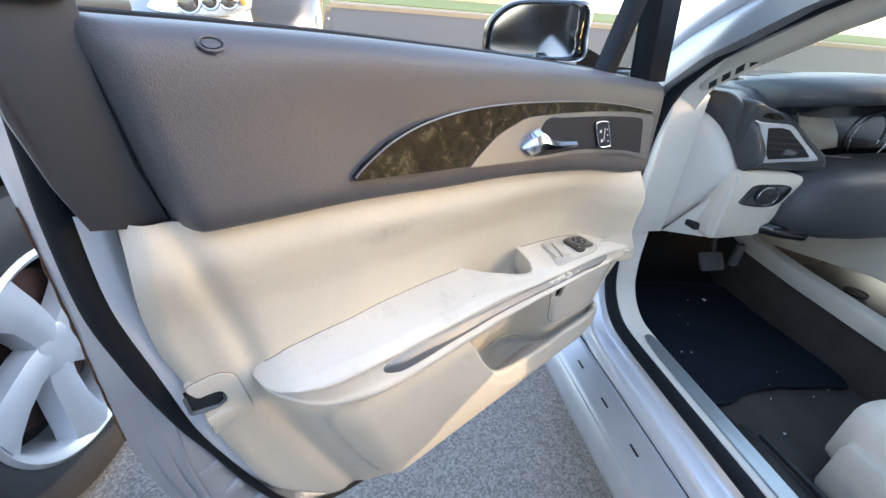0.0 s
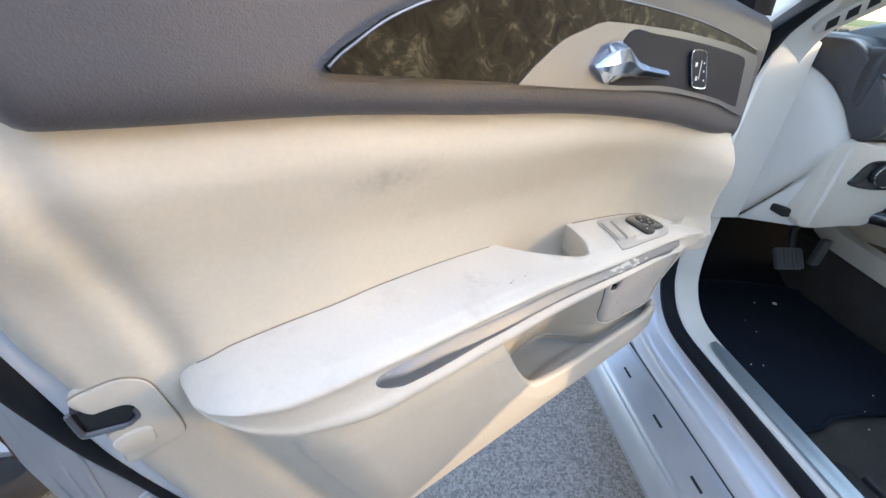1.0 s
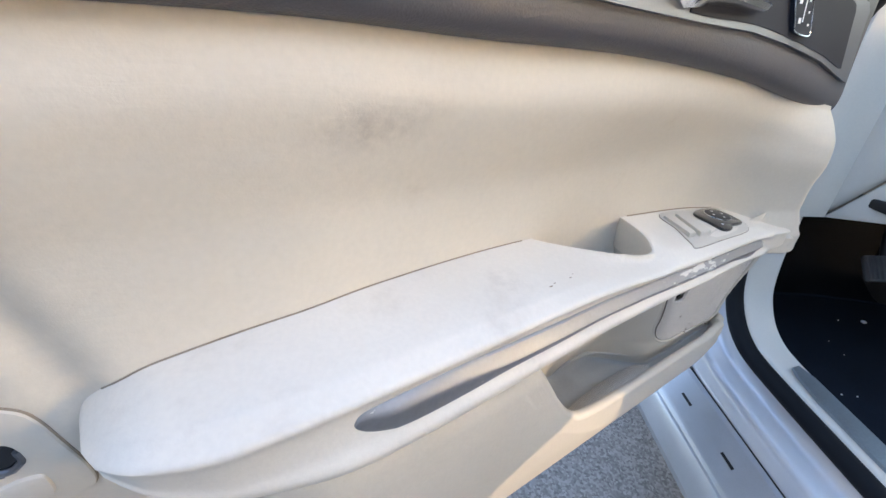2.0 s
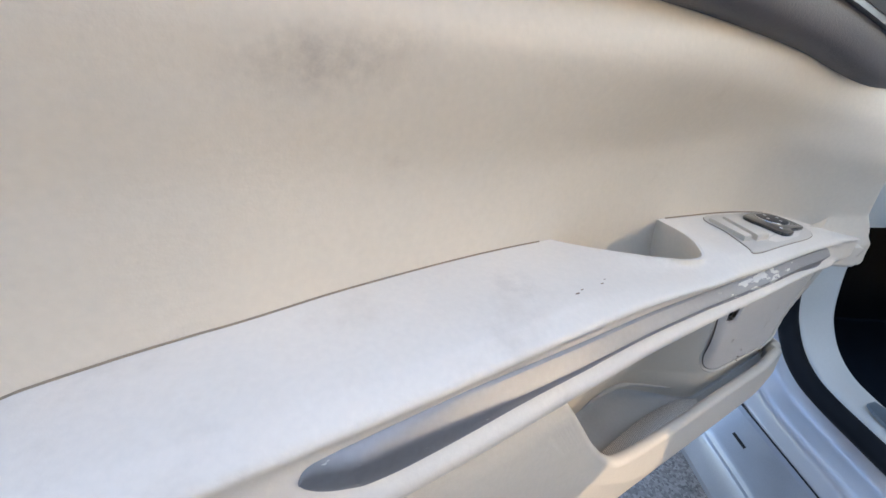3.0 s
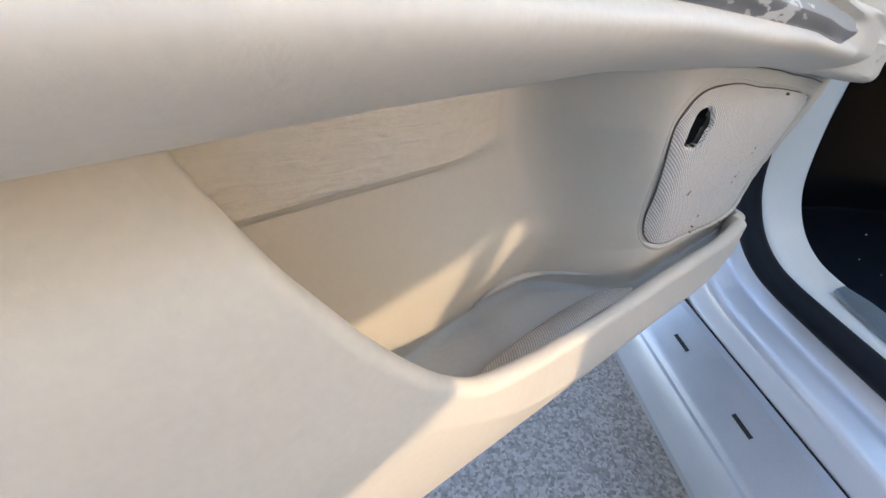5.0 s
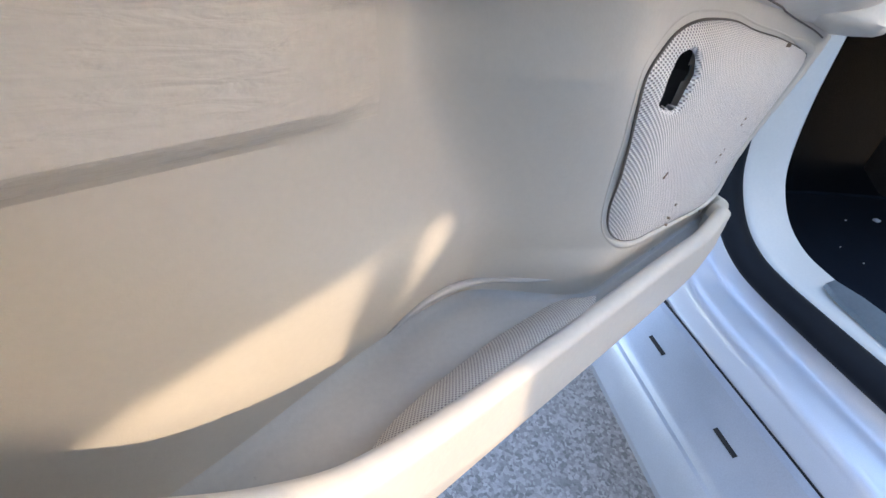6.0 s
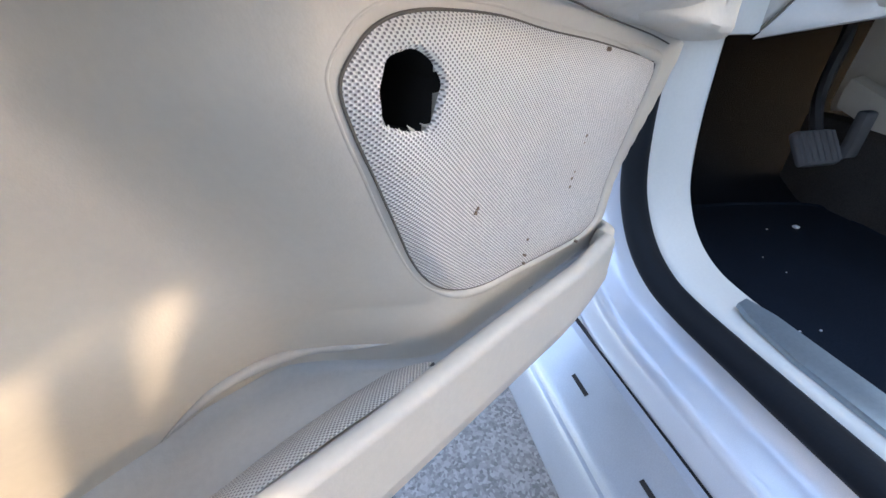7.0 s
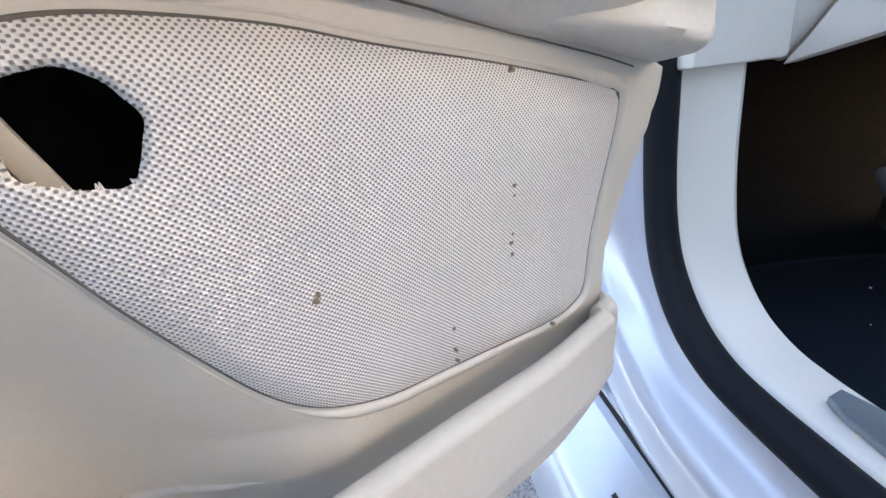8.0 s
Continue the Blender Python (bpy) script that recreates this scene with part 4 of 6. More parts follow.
spk = [(p.x, p.z) for p in spline([(a, 0, b) for a, b in SPK], 150, closed=True)]
hole = [(p.x, p.z) for p in spline([(a, 0, b) for a, b in HOLE], 60, closed=True)]


def mesh_w(u, z, r):
    sag = 0.0030 * math.exp(-(((u + 0.198) / 0.017) ** 2 + ((z - 0.646) / 0.015) ** 2))
    left = sstep(-0.14, -0.22, u)
    return liner_w(min(max(u, -0.19 + 0.5 * (u + 0.19)), 0.02), z) + (0.0055 + 0.003 * left) * (1 - r ** (7 + 5 * left)) + 0.001 - sag


def reach(c, u, z, poly):
    """Distance from c to the outline in the direction of (u, z)."""
    d = Vector((u - c[0], z - c[1]))
    d = d.normalized() if d.length > 1e-9 else Vector((1, 0))
    best = 1e9
    for i in range(len(poly)):
        (x0, y0), (x1, y1) = poly[i], poly[(i + 1) % len(poly)]
        ex, ey = x1 - x0, y1 - y0
        den = d.x * ey - d.y * ex
        if abs(den) < 1e-12:
            continue
        t = ((x0 - c[0]) * ey - (y0 - c[1]) * ex) / den
        s = ((x0 - c[0]) * d.y - (y0 - c[1]) * d.x) / den
        if t > 0 and -1e-9 <= s <= 1 + 1e-9:
            best = min(best, t)
    return best


def grille():
    """A domed mesh between the torn hole and the rim."""
    bm = bmesh.new()
    uvl = bm.loops.layers.uv.new("UVMap")
    rng = random.Random(3)
    na, nr = 260, 56
    V, flat = [], {}
    for i in range(na):
        a = 2 * math.pi * i / na
        d = Vector((math.cos(a), math.sin(a)))
        r0 = reach(hc, hc[0] + d.x, hc[1] + d.y, hole) * (1 + rng.uniform(-0.008, 0.008) + 0.015 * math.sin(9 * a))
        r1 = reach(hc, hc[0] + d.x, hc[1] + d.y, spk)
        row = []
        for k in range(nr + 1):
            f = (k / nr) ** 1.5
            q = r0 + (r1 - r0) * f
            u, z = hc[0] + d.x * q, hc[1] + d.y * q
            rel = min(math.hypot(u - SC[0], z - SC[1]) / reach(SC, u, z, spk), 1.0)
            curl = 0.0022 * max(1 - (q - r0) / 0.0016, 0) ** 1.5
            v = bm.verts.new(D(u, mesh_w(u, z, rel) - curl, z))
            flat[v] = (u, z)
            row.append(v)
        V.append(row)
    for i in range(na):
        for j in range(nr):
            f = bm.faces.new((V[i][j], V[(i + 1) % na][j], V[(i + 1) % na][j + 1], V[i][j + 1]))
            for l in f.loops:
                l[uvl].uv = flat[l.vert]
    return bm


speaker = part("speaker_grille", grille(), M["grille"], door, "cream perforated speaker grille with a torn hole")
rim_path, rim_r = [], []
for a, b in spk:
    q = (SC[0] + (a - SC[0]) * 1.034, SC[1] + (b - SC[1]) * 1.052)
    rim_path.append(D(q[0], liner_w(*q) - 0.0004, q[1]))
    rim_r.append(0.0007 + 0.0030 * max(sstep(-0.05, 0.0, a), 0.75 * sstep(0.545, 0.53, b)))
part("grille_rim", tube(rim_path, rim_r, 10, closed=True, up=DN), M["cream_hard"], speaker)
part("grille_gap", tube([D(a, liner_w(max(a, -0.19 + 0.5 * (a + 0.19)), b) + 0.0004, b) for a, b in [(SC[0] + (p[0] - SC[0]) * 1.002, SC[1] + (p[1] - SC[1]) * 1.003) for p in spk]], 0.0007, 6, closed=True, up=DN), M["gap"], speaker)
rings = []
for dpt, g in ((-0.0005, 1.45), (-0.012, 1.5), (-0.03, 1.6), (-0.05, 1.5)):
    rings.append([D(hc[0] + (a - hc[0]) * g, liner_w(a, b) + dpt, hc[1] + (b - hc[1]) * g) for a, b in HOLE])
bm = sheet(rings, closed_v=True)
bm.verts.ensure_lookup_table()
bm.faces.new([bm.verts[len(HOLE) * 3 + j] for j in range(len(HOLE))])
part("speaker_cavity", bm, M["cone"], speaker, "black speaker cavity behind the torn mesh")
RIB = [(-0.2160, 0.6540), (-0.2110, 0.6550), (-0.2085, 0.6480), (-0.2030, 0.6330), (-0.2015, 0.6270), (-0.2070, 0.6265), (-0.2110, 0.6380)]
part("support_rib", slab(RIB, 0.004, lambda p, q, d: D(p, liner_w(-0.19, 0.64) - 0.0035 - d, q), bevel=0.0008), M["cream_hard"], speaker, "flat cream support rib behind the torn mesh")
fray = bmesh.new()
rng = random.Random(4)
for k in range(9):
    i = rng.choice((4, 5, 6, 7, 8, 6, 7))
    p, q = Vector(HOLE[i]), Vector(HOLE[(i + 1) % len(HOLE)])
    c = p.lerp(q, rng.random())
    tip = c + (Vector(hc) - c).normalized() * rng.uniform(0.0003, 0.0009) + Vector((rng.uniform(-1, 1), rng.uniform(-1, 1))) * 0.0006
    c0 = c - (Vector(hc) - c).normalized() * 0.001
    tube([D(c0.x, liner_w(*c0) + 0.0045, c0.y), D((c0.x + tip.x) / 2, liner_w(*c) + 0.0042, (c0.y + tip.y) / 2), D(tip.x, liner_w(*c) + rng.uniform(0.001, 0.005), tip.y)], [0.0006, 0.0005, 0.0002], 5, bm=fray)
part("frayed_edge", fray, M["cream_soft"], speaker, "frayed threads of torn mesh")

for u, z, r in ((-0.1565, 0.5860, 0.0012), (-0.1555, 0.5880, 0.0009), (-0.063, 0.6035, 0.0010), (-0.0625, 0.599, 0.0006), (-0.0621, 0.5757, 0.0012), (-0.0608, 0.5694, 0.0009), (-0.0615, 0.580, 0.0006), (-0.098, 0.5449, 0.0008), (-0.0976, 0.533, 0.0008), (-0.0975, 0.527, 0.0007), (-0.0267, 0.5135, 0.0014), (-0.0669, 0.6495, 0.0009)):
    c = [(u + r * (1 + 0.35 * math.sin(3 * a + u * 900)) * math.cos(a), z + r * (1 + 0.3 * math.cos(2 * a + z * 700)) * math.sin(a)) for a in np.linspace(0, 2 * math.pi, 10, endpoint=False)]
    part("stain_spot", slab(c, 0.002, lambda p, q, d: D(p, mesh_w(p, q, 0.6) + 0.0006 - d, q)), M["stain"], speaker, "small brown dirt spot")

# ---- door shell, edges and seal ----
REAR = [(1.075, -0.868), (1.00, -0.885), (0.92, -0.886), (0.82, -0.886), (0.72, -0.887), (0.64, -0.886), (0.535, -0.8725), (0.44, -0.846), (0.385, -0.812)]
outline = [(-0.868, 1.07)] + [(u, z) for z, u in REAR[1:]] + [(-0.76, 0.345), (-0.62, 0.335), (-0.30, 0.335), (-0.02, 0.335), (0.08, 0.345), (0.125, 0.40), (0.135, 0.52), (0.135, 0.75), (0.13, 0.95), (0.12, 1.00), (-0.10, 1.025), (-0.40, 1.05), (-0.70, 1.068)]
ol = [(p.x, p.z) for p in spline([(a, 0, b) for a, b in outline], 120, closed=True)]
oc = (-0.40, 0.70)


def shell_ring(w, inset, bulge=0.0):
    r = []
    for a, b in ol:
        v = Vector((a - oc[0], b - oc[1]))
        k = 1 - inset / v.length
        r.append(D(oc[0] + v.x * k, w - bulge, oc[1] + v.y * k))
    return r


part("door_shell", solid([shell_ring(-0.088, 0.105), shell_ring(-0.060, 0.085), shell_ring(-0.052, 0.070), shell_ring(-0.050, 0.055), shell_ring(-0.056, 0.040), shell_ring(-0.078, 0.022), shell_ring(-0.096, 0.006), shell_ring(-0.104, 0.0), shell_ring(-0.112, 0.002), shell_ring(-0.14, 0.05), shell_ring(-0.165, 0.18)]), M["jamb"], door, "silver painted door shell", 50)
seal_path = [(-0.855, 1.06), (-0.860, 0.99), (-0.8625, 0.94), (-0.862, 0.865), (-0.852, 0.80), (-0.842, 0.745), (-0.830, 0.688), (-0.812, 0.63), (-0.782, 0.535), (-0.738, 0.440), (-0.665, 0.385), (-0.50, 0.368), (-0.20, 0.368), (-0.02, 0.38), (0.06, 0.42), (0.085, 0.55), (0.09, 0.8), (0.085, 0.98)]
pts = spline([(a, 0, b) for a, b in seal_path], 120)
part("door_seal", tube([D(p.x, -0.046, p.z) for p in pts], [0.0050 + 0.0058 * sstep(0.64, 0.80, p.z) for p in pts], 12, flat=0.62, up=DN), M["rubber"], door, "black rubber door seal")
inner_lip = spline([(a, 0, b) for a, b in ((-0.845, 0.955), (-0.845, 0.89), (-0.836, 0.82), (-0.818, 0.735), (-0.79, 0.625), (-0.75, 0.53), (-0.70, 0.45))], 40)
part("jamb_edge", sheet([[D(p.x - 0.022 + 0.022 * f, -0.047 + 0.010 * f * (2 - f) * 0.6, p.z - 0.004 * f) for f in np.linspace(0, 1.6, 10)] for p in inner_lip]), M["paint"], door, "silver painted jamb strip")
rust = [D(keyed(sorted([(z, u) for z, u in REAR]), z) + 0.0005 * math.sin(z * 190), -0.1035, z) for z in np.linspace(0.655, 0.945, 60)]
part("rust_line", tube(rust, [0.0011 + 0.0006 * abs(math.sin(k * 0.7) * math.sin(k * 0.31)) for k in range(60)], 6, up=DU), M["rust"], door, "rusted hem along the door edge")
edge_u = sorted([(z, u) for z, u in REAR])
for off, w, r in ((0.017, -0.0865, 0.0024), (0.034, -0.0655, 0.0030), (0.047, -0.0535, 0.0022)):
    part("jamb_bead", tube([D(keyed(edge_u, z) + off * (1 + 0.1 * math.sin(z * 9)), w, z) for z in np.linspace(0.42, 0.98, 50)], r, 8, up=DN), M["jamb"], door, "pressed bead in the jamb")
scr = bmesh.new()
for z0, z1, o in ((0.90, 0.80, 0.016), (0.80, 0.70, 0.0135), (0.69, 0.655, 0.012), (0.86, 0.84, 0.022)):
    tube([D(keyed(sorted([(z, u) for z, u in REAR]), z) + o, -0.0915 + (0.022 - o) * 0.1, z) for z in np.linspace(z0, z1, 12)], 0.0011, 5, bm=scr)
part("scratch", scr, M["rubber"], door, "dark scratches in the jamb paint")
for u, z in ((-0.820, 0.600), (-0.800, 0.545), (-0.775, 0.490)):
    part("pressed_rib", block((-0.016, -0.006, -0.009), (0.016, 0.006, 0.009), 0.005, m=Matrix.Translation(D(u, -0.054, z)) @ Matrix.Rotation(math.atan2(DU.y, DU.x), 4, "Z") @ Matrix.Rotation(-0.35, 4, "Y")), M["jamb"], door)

# latch housing at the rear edge
def on_trim(off):
    return lambda a, b, d: D(a, trim_w(a, b) + off - d, b)


HOUSE = smooth2([(-0.8225, 0.7640), (-0.808, 0.769), (-0.793, 0.7725), (-0.783, 0.769), (-0.778, 0.760), (-0.774, 0.740), (-0.770, 0.718), (-0.7715, 0.705), (-0.782, 0.698), (-0.798, 0.690), (-0.809, 0.687), (-0.8105, 0.700), (-0.8130, 0.7200), (-0.8125, 0.7235), (-0.800, 0.7255), (-0.7965, 0.7275), (-0.7905, 0.7335), (-0.7900, 0.7390), (-0.7925, 0.7475), (-0.7985, 0.7500), (-0.8130, 0.7485), (-0.8155, 0.7488), (-0.8190, 0.7530)], 130)
latch = part("latch_cover", slab(HOUSE, 0.010, on_trim(0.0032), bevel=0.0012), M["cream_hard"], door, "cream latch cover with an open slot")
part("cover_seam", tube([D(a, trim_w(a, b) + 0.0003, b) for a, b in HOUSE[:62]], 0.0009, 6), M["seam"], latch)
SLOT = [(-0.8185, 0.7515), (-0.8155, 0.7470), (-0.800, 0.7490), (-0.7945, 0.7465), (-0.7920, 0.7420), (-0.7920, 0.7350), (-0.7995, 0.7275), (-0.8235, 0.7305), (-0.8255, 0.7520)]
part("latch_slot", slab(SLOT, 0.010, on_trim(0.0007)), M["gloss_black"], latch, "black lock slot")
sl = [Vector((a, 0, b)) for a, b in ((-0.8260, 0.7540), (-0.8255, 0.7460), (-0.8245, 0.7350), (-0.8235, 0.7318), (-0.8205, 0.7305), (-0.810, 0.7287), (-0.8015, 0.7275), (-0.7985, 0.7282), (-0.7930, 0.7340), (-0.7922, 0.7370), (-0.7925, 0.7420))]
part("latch_frame", tube([D(p.x, trim_w(max(p.x, -0.818), p.z) + 0.0026, p.z) for p in sl], 0.0019, 8, up=DN), M["dark_edge"], latch, "grey metal latch edge")
part("frame_edge", tube([D(p.x - 0.0012, trim_w(max(p.x, -0.818), p.z) + 0.0034, p.z - 0.0016) for p in sl[:7]], 0.0006, 6, up=DN), M["chrome"], latch, "bright worn metal rim")
TAB = smooth2([(-0.8130, 0.7130), (-0.808, 0.7185), (-0.797, 0.7215), (-0.789, 0.7215), (-0.7875, 0.714), (-0.789, 0.706), (-0.796, 0.7005), (-0.806, 0.6995), (-0.8115, 0.705)], 40)
part("latch_tab", slab(TAB, 0.01, on_trim(0.0060), bevel=0.0026), M["cream_hard"], latch, "raised rounded tab")

# ---- window frame, quarter glass ----
def post(lo, hi, width, depth, w, name, label=""):
    (u0, z0), (u1, z1) = lo, hi
    a, b = D(u0, w, z0), D(u1, w, z1)
    ring = lambda c: [c + DU * x * width + DN * y * depth for x, y in ((-1, -1), (1, -1), (1, 0.3), (0.75, 1), (-0.75, 1), (-1, 0.3))]
    return part(name, solid([ring(a), ring((a + b) / 2), ring(b)]), M["upright"] if "upright" in name else M["rubber"], door, label)


COVER = [(-0.868, 1.10), (-0.812, 1.10), (-0.815, 1.06), (-0.806, 0.99), (-0.797, 0.945), (-0.815, 0.942), (-0.847, 0.948), (-0.858, 0.985), (-0.866, 1.03)]
upright = part("upright", slab(COVER, 0.03, lambda a, b, d: D(a, -0.014 - d - 0.012 * sstep(1.05, 1.10, b), b), bevel=0.005), M["upright"], door, "dark plastic cover of the rear window upright")
post((-0.842, 1.095), (-0.80, 1.42), 0.027, 0.02, -0.038, "upright")
post((-0.118, 1.035), (-0.06, 1.17), 0.020, 0.012, -0.038, "quarter_post", "black quarter window divider")
post((-0.06, 1.17), (-0.045, 1.21), 0.020, 0.012, -0.038, "quarter_post")
post((0.055, 1.020), (0.018, 1.17), 0.052, 0.016, -0.032, "sash", "black window sash")
top = [D(0.03, -0.035, 1.16), D(-0.06, -0.04, 1.24), D(-0.25, -0.045, 1.36), D(-0.50, -0.05, 1.43), D(-0.80, -0.05, 1.42)]
part("frame_top", tube(spline(top, 40), 0.020, 8), M["rubber"], door)
qg = part("quarter_glass", solid([[D(-0.10, -0.040, 1.03), D(0.03, -0.040, 1.018), D(0.0, -0.040, 1.16), D(-0.05, -0.040, 1.18)], [D(-0.10, -0.043, 1.03), D(0.03, -0.043, 1.018), D(0.0, -0.043, 1.16), D(-0.05, -0.043, 1.18)]]), M["glass"], door, "small clear quarter window")
qg.visible_shadow = False

# ---- outside mirror ----
mirror = thing("side_mirror", D(-0.12, -0.16, 1.0), "silver outside mirror with a black surround on the door", "car mirror")
mn = (-DU * math.cos(radians(20)) + DN * math.sin(radians(20)))
me1 = (DU * math.sin(radians(20)) + DN * math.cos(radians(20)))
m0 = D(-0.088, -0.122, 1.090)
MO = smooth2([(0.0, -0.040), (0.006, 0.0), (0.004, 0.040), (-0.006, 0.052), (-0.04, 0.054), (-0.11, 0.051), (-0.145, 0.042), (-0.172, 0.022), (-0.184, 0.002), (-0.186, -0.03), (-0.178, -0.044), (-0.09, -0.046)], 60)
mc = (-0.09, 0.0)
mring = lambda d, k, sh=0.0: [m0 + me1 * (mc[0] + (a - mc[0]) * k + sh) + Vector((0, 0, mc[1] + (b - mc[1]) * k)) - mn * d for a, b in MO]
part("surround", sheet([mring(0.012, 0.86), mring(0.0, 0.875), mring(-0.005, 0.92), mring(-0.004, 0.99), mring(0.004, 1.05), mring(0.03, 1.07)], closed_v=True), M["gloss_black"], mirror, "black mirror surround")
part("housing", solid([mring(0.022, 1.0), mring(0.031, 1.055), mring(0.05, 1.04), mring(0.075, 0.93, 0.004), mring(0.095, 0.74, 0.008), mring(0.108, 0.45, 0.01), mring(0.112, 0.15, 0.01)]), M["mirror_shell"], mirror, "silver mirror housing")
part("mirror_glass", solid([mring(0.006, 0.90), mring(0.010, 0.90)]), M["mirror"], mirror, "clear mirror glass")
part("mirror_arm", tube(spline([D(-0.05, -0.10, 1.0), D(-0.09, -0.15, 1.01), D(-0.13, -0.19, 1.04)], 12), 0.03, 10, flat=0.6), M["black"], mirror)


# ---- the car's body round the door opening ----
car = thing("car", (0.9, 0.6, 0.0), "silver sedan with a cream and black interior, its front door open", "car")
OPEN = [(-0.30, 0.385), (0.2, 0.385), (0.60, 0.385), (0.85, 0.385), (0.95, 0.386), (1.0, 0.388), (1.036, 0.394), (1.070, 0.411), (1.098, 0.440), (1.118, 0.480), (1.130, 0.55), (1.134, 0.64), (1.140, 0.75), (1.138, 0.86), (1.122, 0.94), (1.095, 1.00), (1.035, 1.07), (0.92, 1.14), (0.75, 1.215), (0.50, 1.30), (0.25, 1.35), (-0.05, 1.375), (-0.30, 1.36), (-0.40, 1.30), (-0.44, 1.15), (-0.455, 0.90), (-0.46, 0.60), (-0.445, 0.46), (-0.39, 0.40)]
loop = [(p.y, p.z) for p in spline([(0, a, b) for a, b in OPEN], 260, closed=True)]
x_in = lambda z: 0.32 * max(z - 1.0, 0)


def swept(prof, low):
    """Sweep (x, outward offset) points round the opening; low is the section along the sill."""
    rows = []
    k = len(loop)
    for i in range(k):
        (y0, z0), (y1, z1) = loop[i - 1], loop[(i + 1) % k]
        t = Vector((y1 - y0, z1 - z0)).normalized()
        nrm = Vector((t.y, -t.x))
        y, z = loop[i]
        g = sstep(0.52, 0.395, z)
        row = []
        for (x, o), (xl, ol_) in zip(prof, low):
            xx, oo = x + (xl - x) * g, o + (ol_ - o) * g
            row.append(Vector((xx + x_in(z), y + nrm.x * oo, z + nrm.y * oo)))
        rows.append(row)
    return rows


TRIM_UP = [(0.120, 0.026), (0.122, 0.012), (0.127, 0.0065), (0.134, 0.0045), (0.150, 0.001), (0.166, -0.003), (0.176, -0.006), (0.181, -0.003), (0.184, 0.03)]
TRIM_LOW = [(0.122, 0.026), (0.124, 0.008), (0.128, 0.001), (0.133, -0.001), (0.145, -0.002), (0.165, -0.003), (0.182, -0.001), (0.188, 0.006), (0.190, 0.03)]
part("opening_trim", sheet(swept(TRIM_UP, TRIM_LOW), closed_u=True), M["sill_trim"], car, "cream plastic sill and pillar trim")
ring = np.linspace(0, 2 * math.pi, 14, endpoint=False)
part("opening_seal", sheet(swept([(0.111 + 0.016 * math.cos(a), 0.012 - 0.013 * math.sin(a)) for a in ring], [(0.113 + 0.018 * math.cos(a), 0.013 - 0.014 * math.sin(a)) for a in ring]), closed_u=True, closed_v=True), M["rubber"], car, "black rubber opening seal")
def rounded(prof):
    return [(p.x, p.y) for p in spline([(a, b, 0) for a, b in prof], 40)]


FRAME_UP = rounded([(0.125, 0.022), (0.108, 0.022), (0.101, 0.029), (0.093, 0.039), (0.083, 0.048), (0.072, 0.055), (0.060, 0.061), (0.052, 0.068), (0.0485, 0.079), (0.048, 0.100), (0.06, 0.125)])
FRAME_LOW = rounded([(0.125, 0.022), (0.110, 0.023), (0.106, 0.030), (0.100, 0.0385), (0.091, 0.0445), (0.076, 0.0487), (0.062, 0.0525), (0.053, 0.060), (0.0495, 0.076), (0.048, 0.100), (0.06, 0.125)])
part("door_frame", sheet(swept(FRAME_UP, FRAME_LOW), closed_u=True), M["paint"], car, "silver painted door frame and sill")

# rocker cover with clip slots
prof = [(0.075, 0.296), (0.052, 0.295), (0.050, 0.2915), (0.046, 0.2905), (0.044, 0.2935), (0.035, 0.2915), (0.012, 0.2745), (-0.012, 0.2590), (-0.018, 0.2555), (-0.0205, 0.2525), (-0.0235, 0.2475), (-0.0275, 0.2455), (-0.032, 0.240), (-0.040, 0.215), (-0.044, 0.19), (-0.036, 0.165), (0.02, 0.150), (0.10, 0.150)]
ys = np.linspace(-1.3, 1.16, 30)
rocker = part("rocker_cover", sheet([[Vector((x, y, z)) for x, z in prof] for y in ys]), M["rocker"], car, "grey rocker panel cover", 22)
for k in range(8):
    y = 1.006 - 0.1345 * k
    part("clip_slot", block((-0.0026, -0.016, -0.0015), (0.0026, 0.016, 0.0008), 0.0, m=Matrix.Translation((0.008, y, 0.2722)) @ Matrix.Rotation(-0.6, 4, "Y")), M["cone"], rocker)
part("groove", block((0.0462, -1.3, 0.286), (0.0505, 1.15, 0.2935)), M["cone"], rocker)
# kick plate with lettering bars
kick = part("sill_plate", slab([(0.146, 0.972), (0.160, 0.976), (0.171, 0.950), (0.175, 0.89), (0.175, 0.05), (0.139, 0.05), (0.139, 0.90), (0.142, 0.955)], 0.006, lambda a, b, d: Vector((a, b, keyed([(0.6, 0.3905), (0.85, 0.3920), (0.92, 0.3950), (0.95, 0.3975), (1.0, 0.4045)], b) - d)), bevel=0.0015), M["plate"], car, "brushed metal sill plate")
x0, y0 = 0.160, 0.86
for k, (dy, dx, ly, lx) in enumerate(((0.0, 0.0, 0.003, 0.014), (-0.045, 0.0, 0.003, 0.012), (-0.088, 0.0, 0.010, 0.013), (-0.135, 0.0, 0.012, 0.012), (-0.18, 0.0, 0.013, 0.012), (-0.225, 0.0, 0.004, 0.013), (-0.265, 0.0, 0.010, 0.013))):
    part("emblem_bar", block((x0 + dx - lx / 2, y0 + dy - ly / 2, 0.3900), (x0 + dx + lx / 2, y0 + dy + ly / 2, 0.3912)), M["plate_mark"], kick, "worn pale emblem bar")
part("plate_screw", tube([(0.160, 0.625, 0.388), (0.160, 0.625, 0.3915)], 0.003, 10), M["cone"], kick)

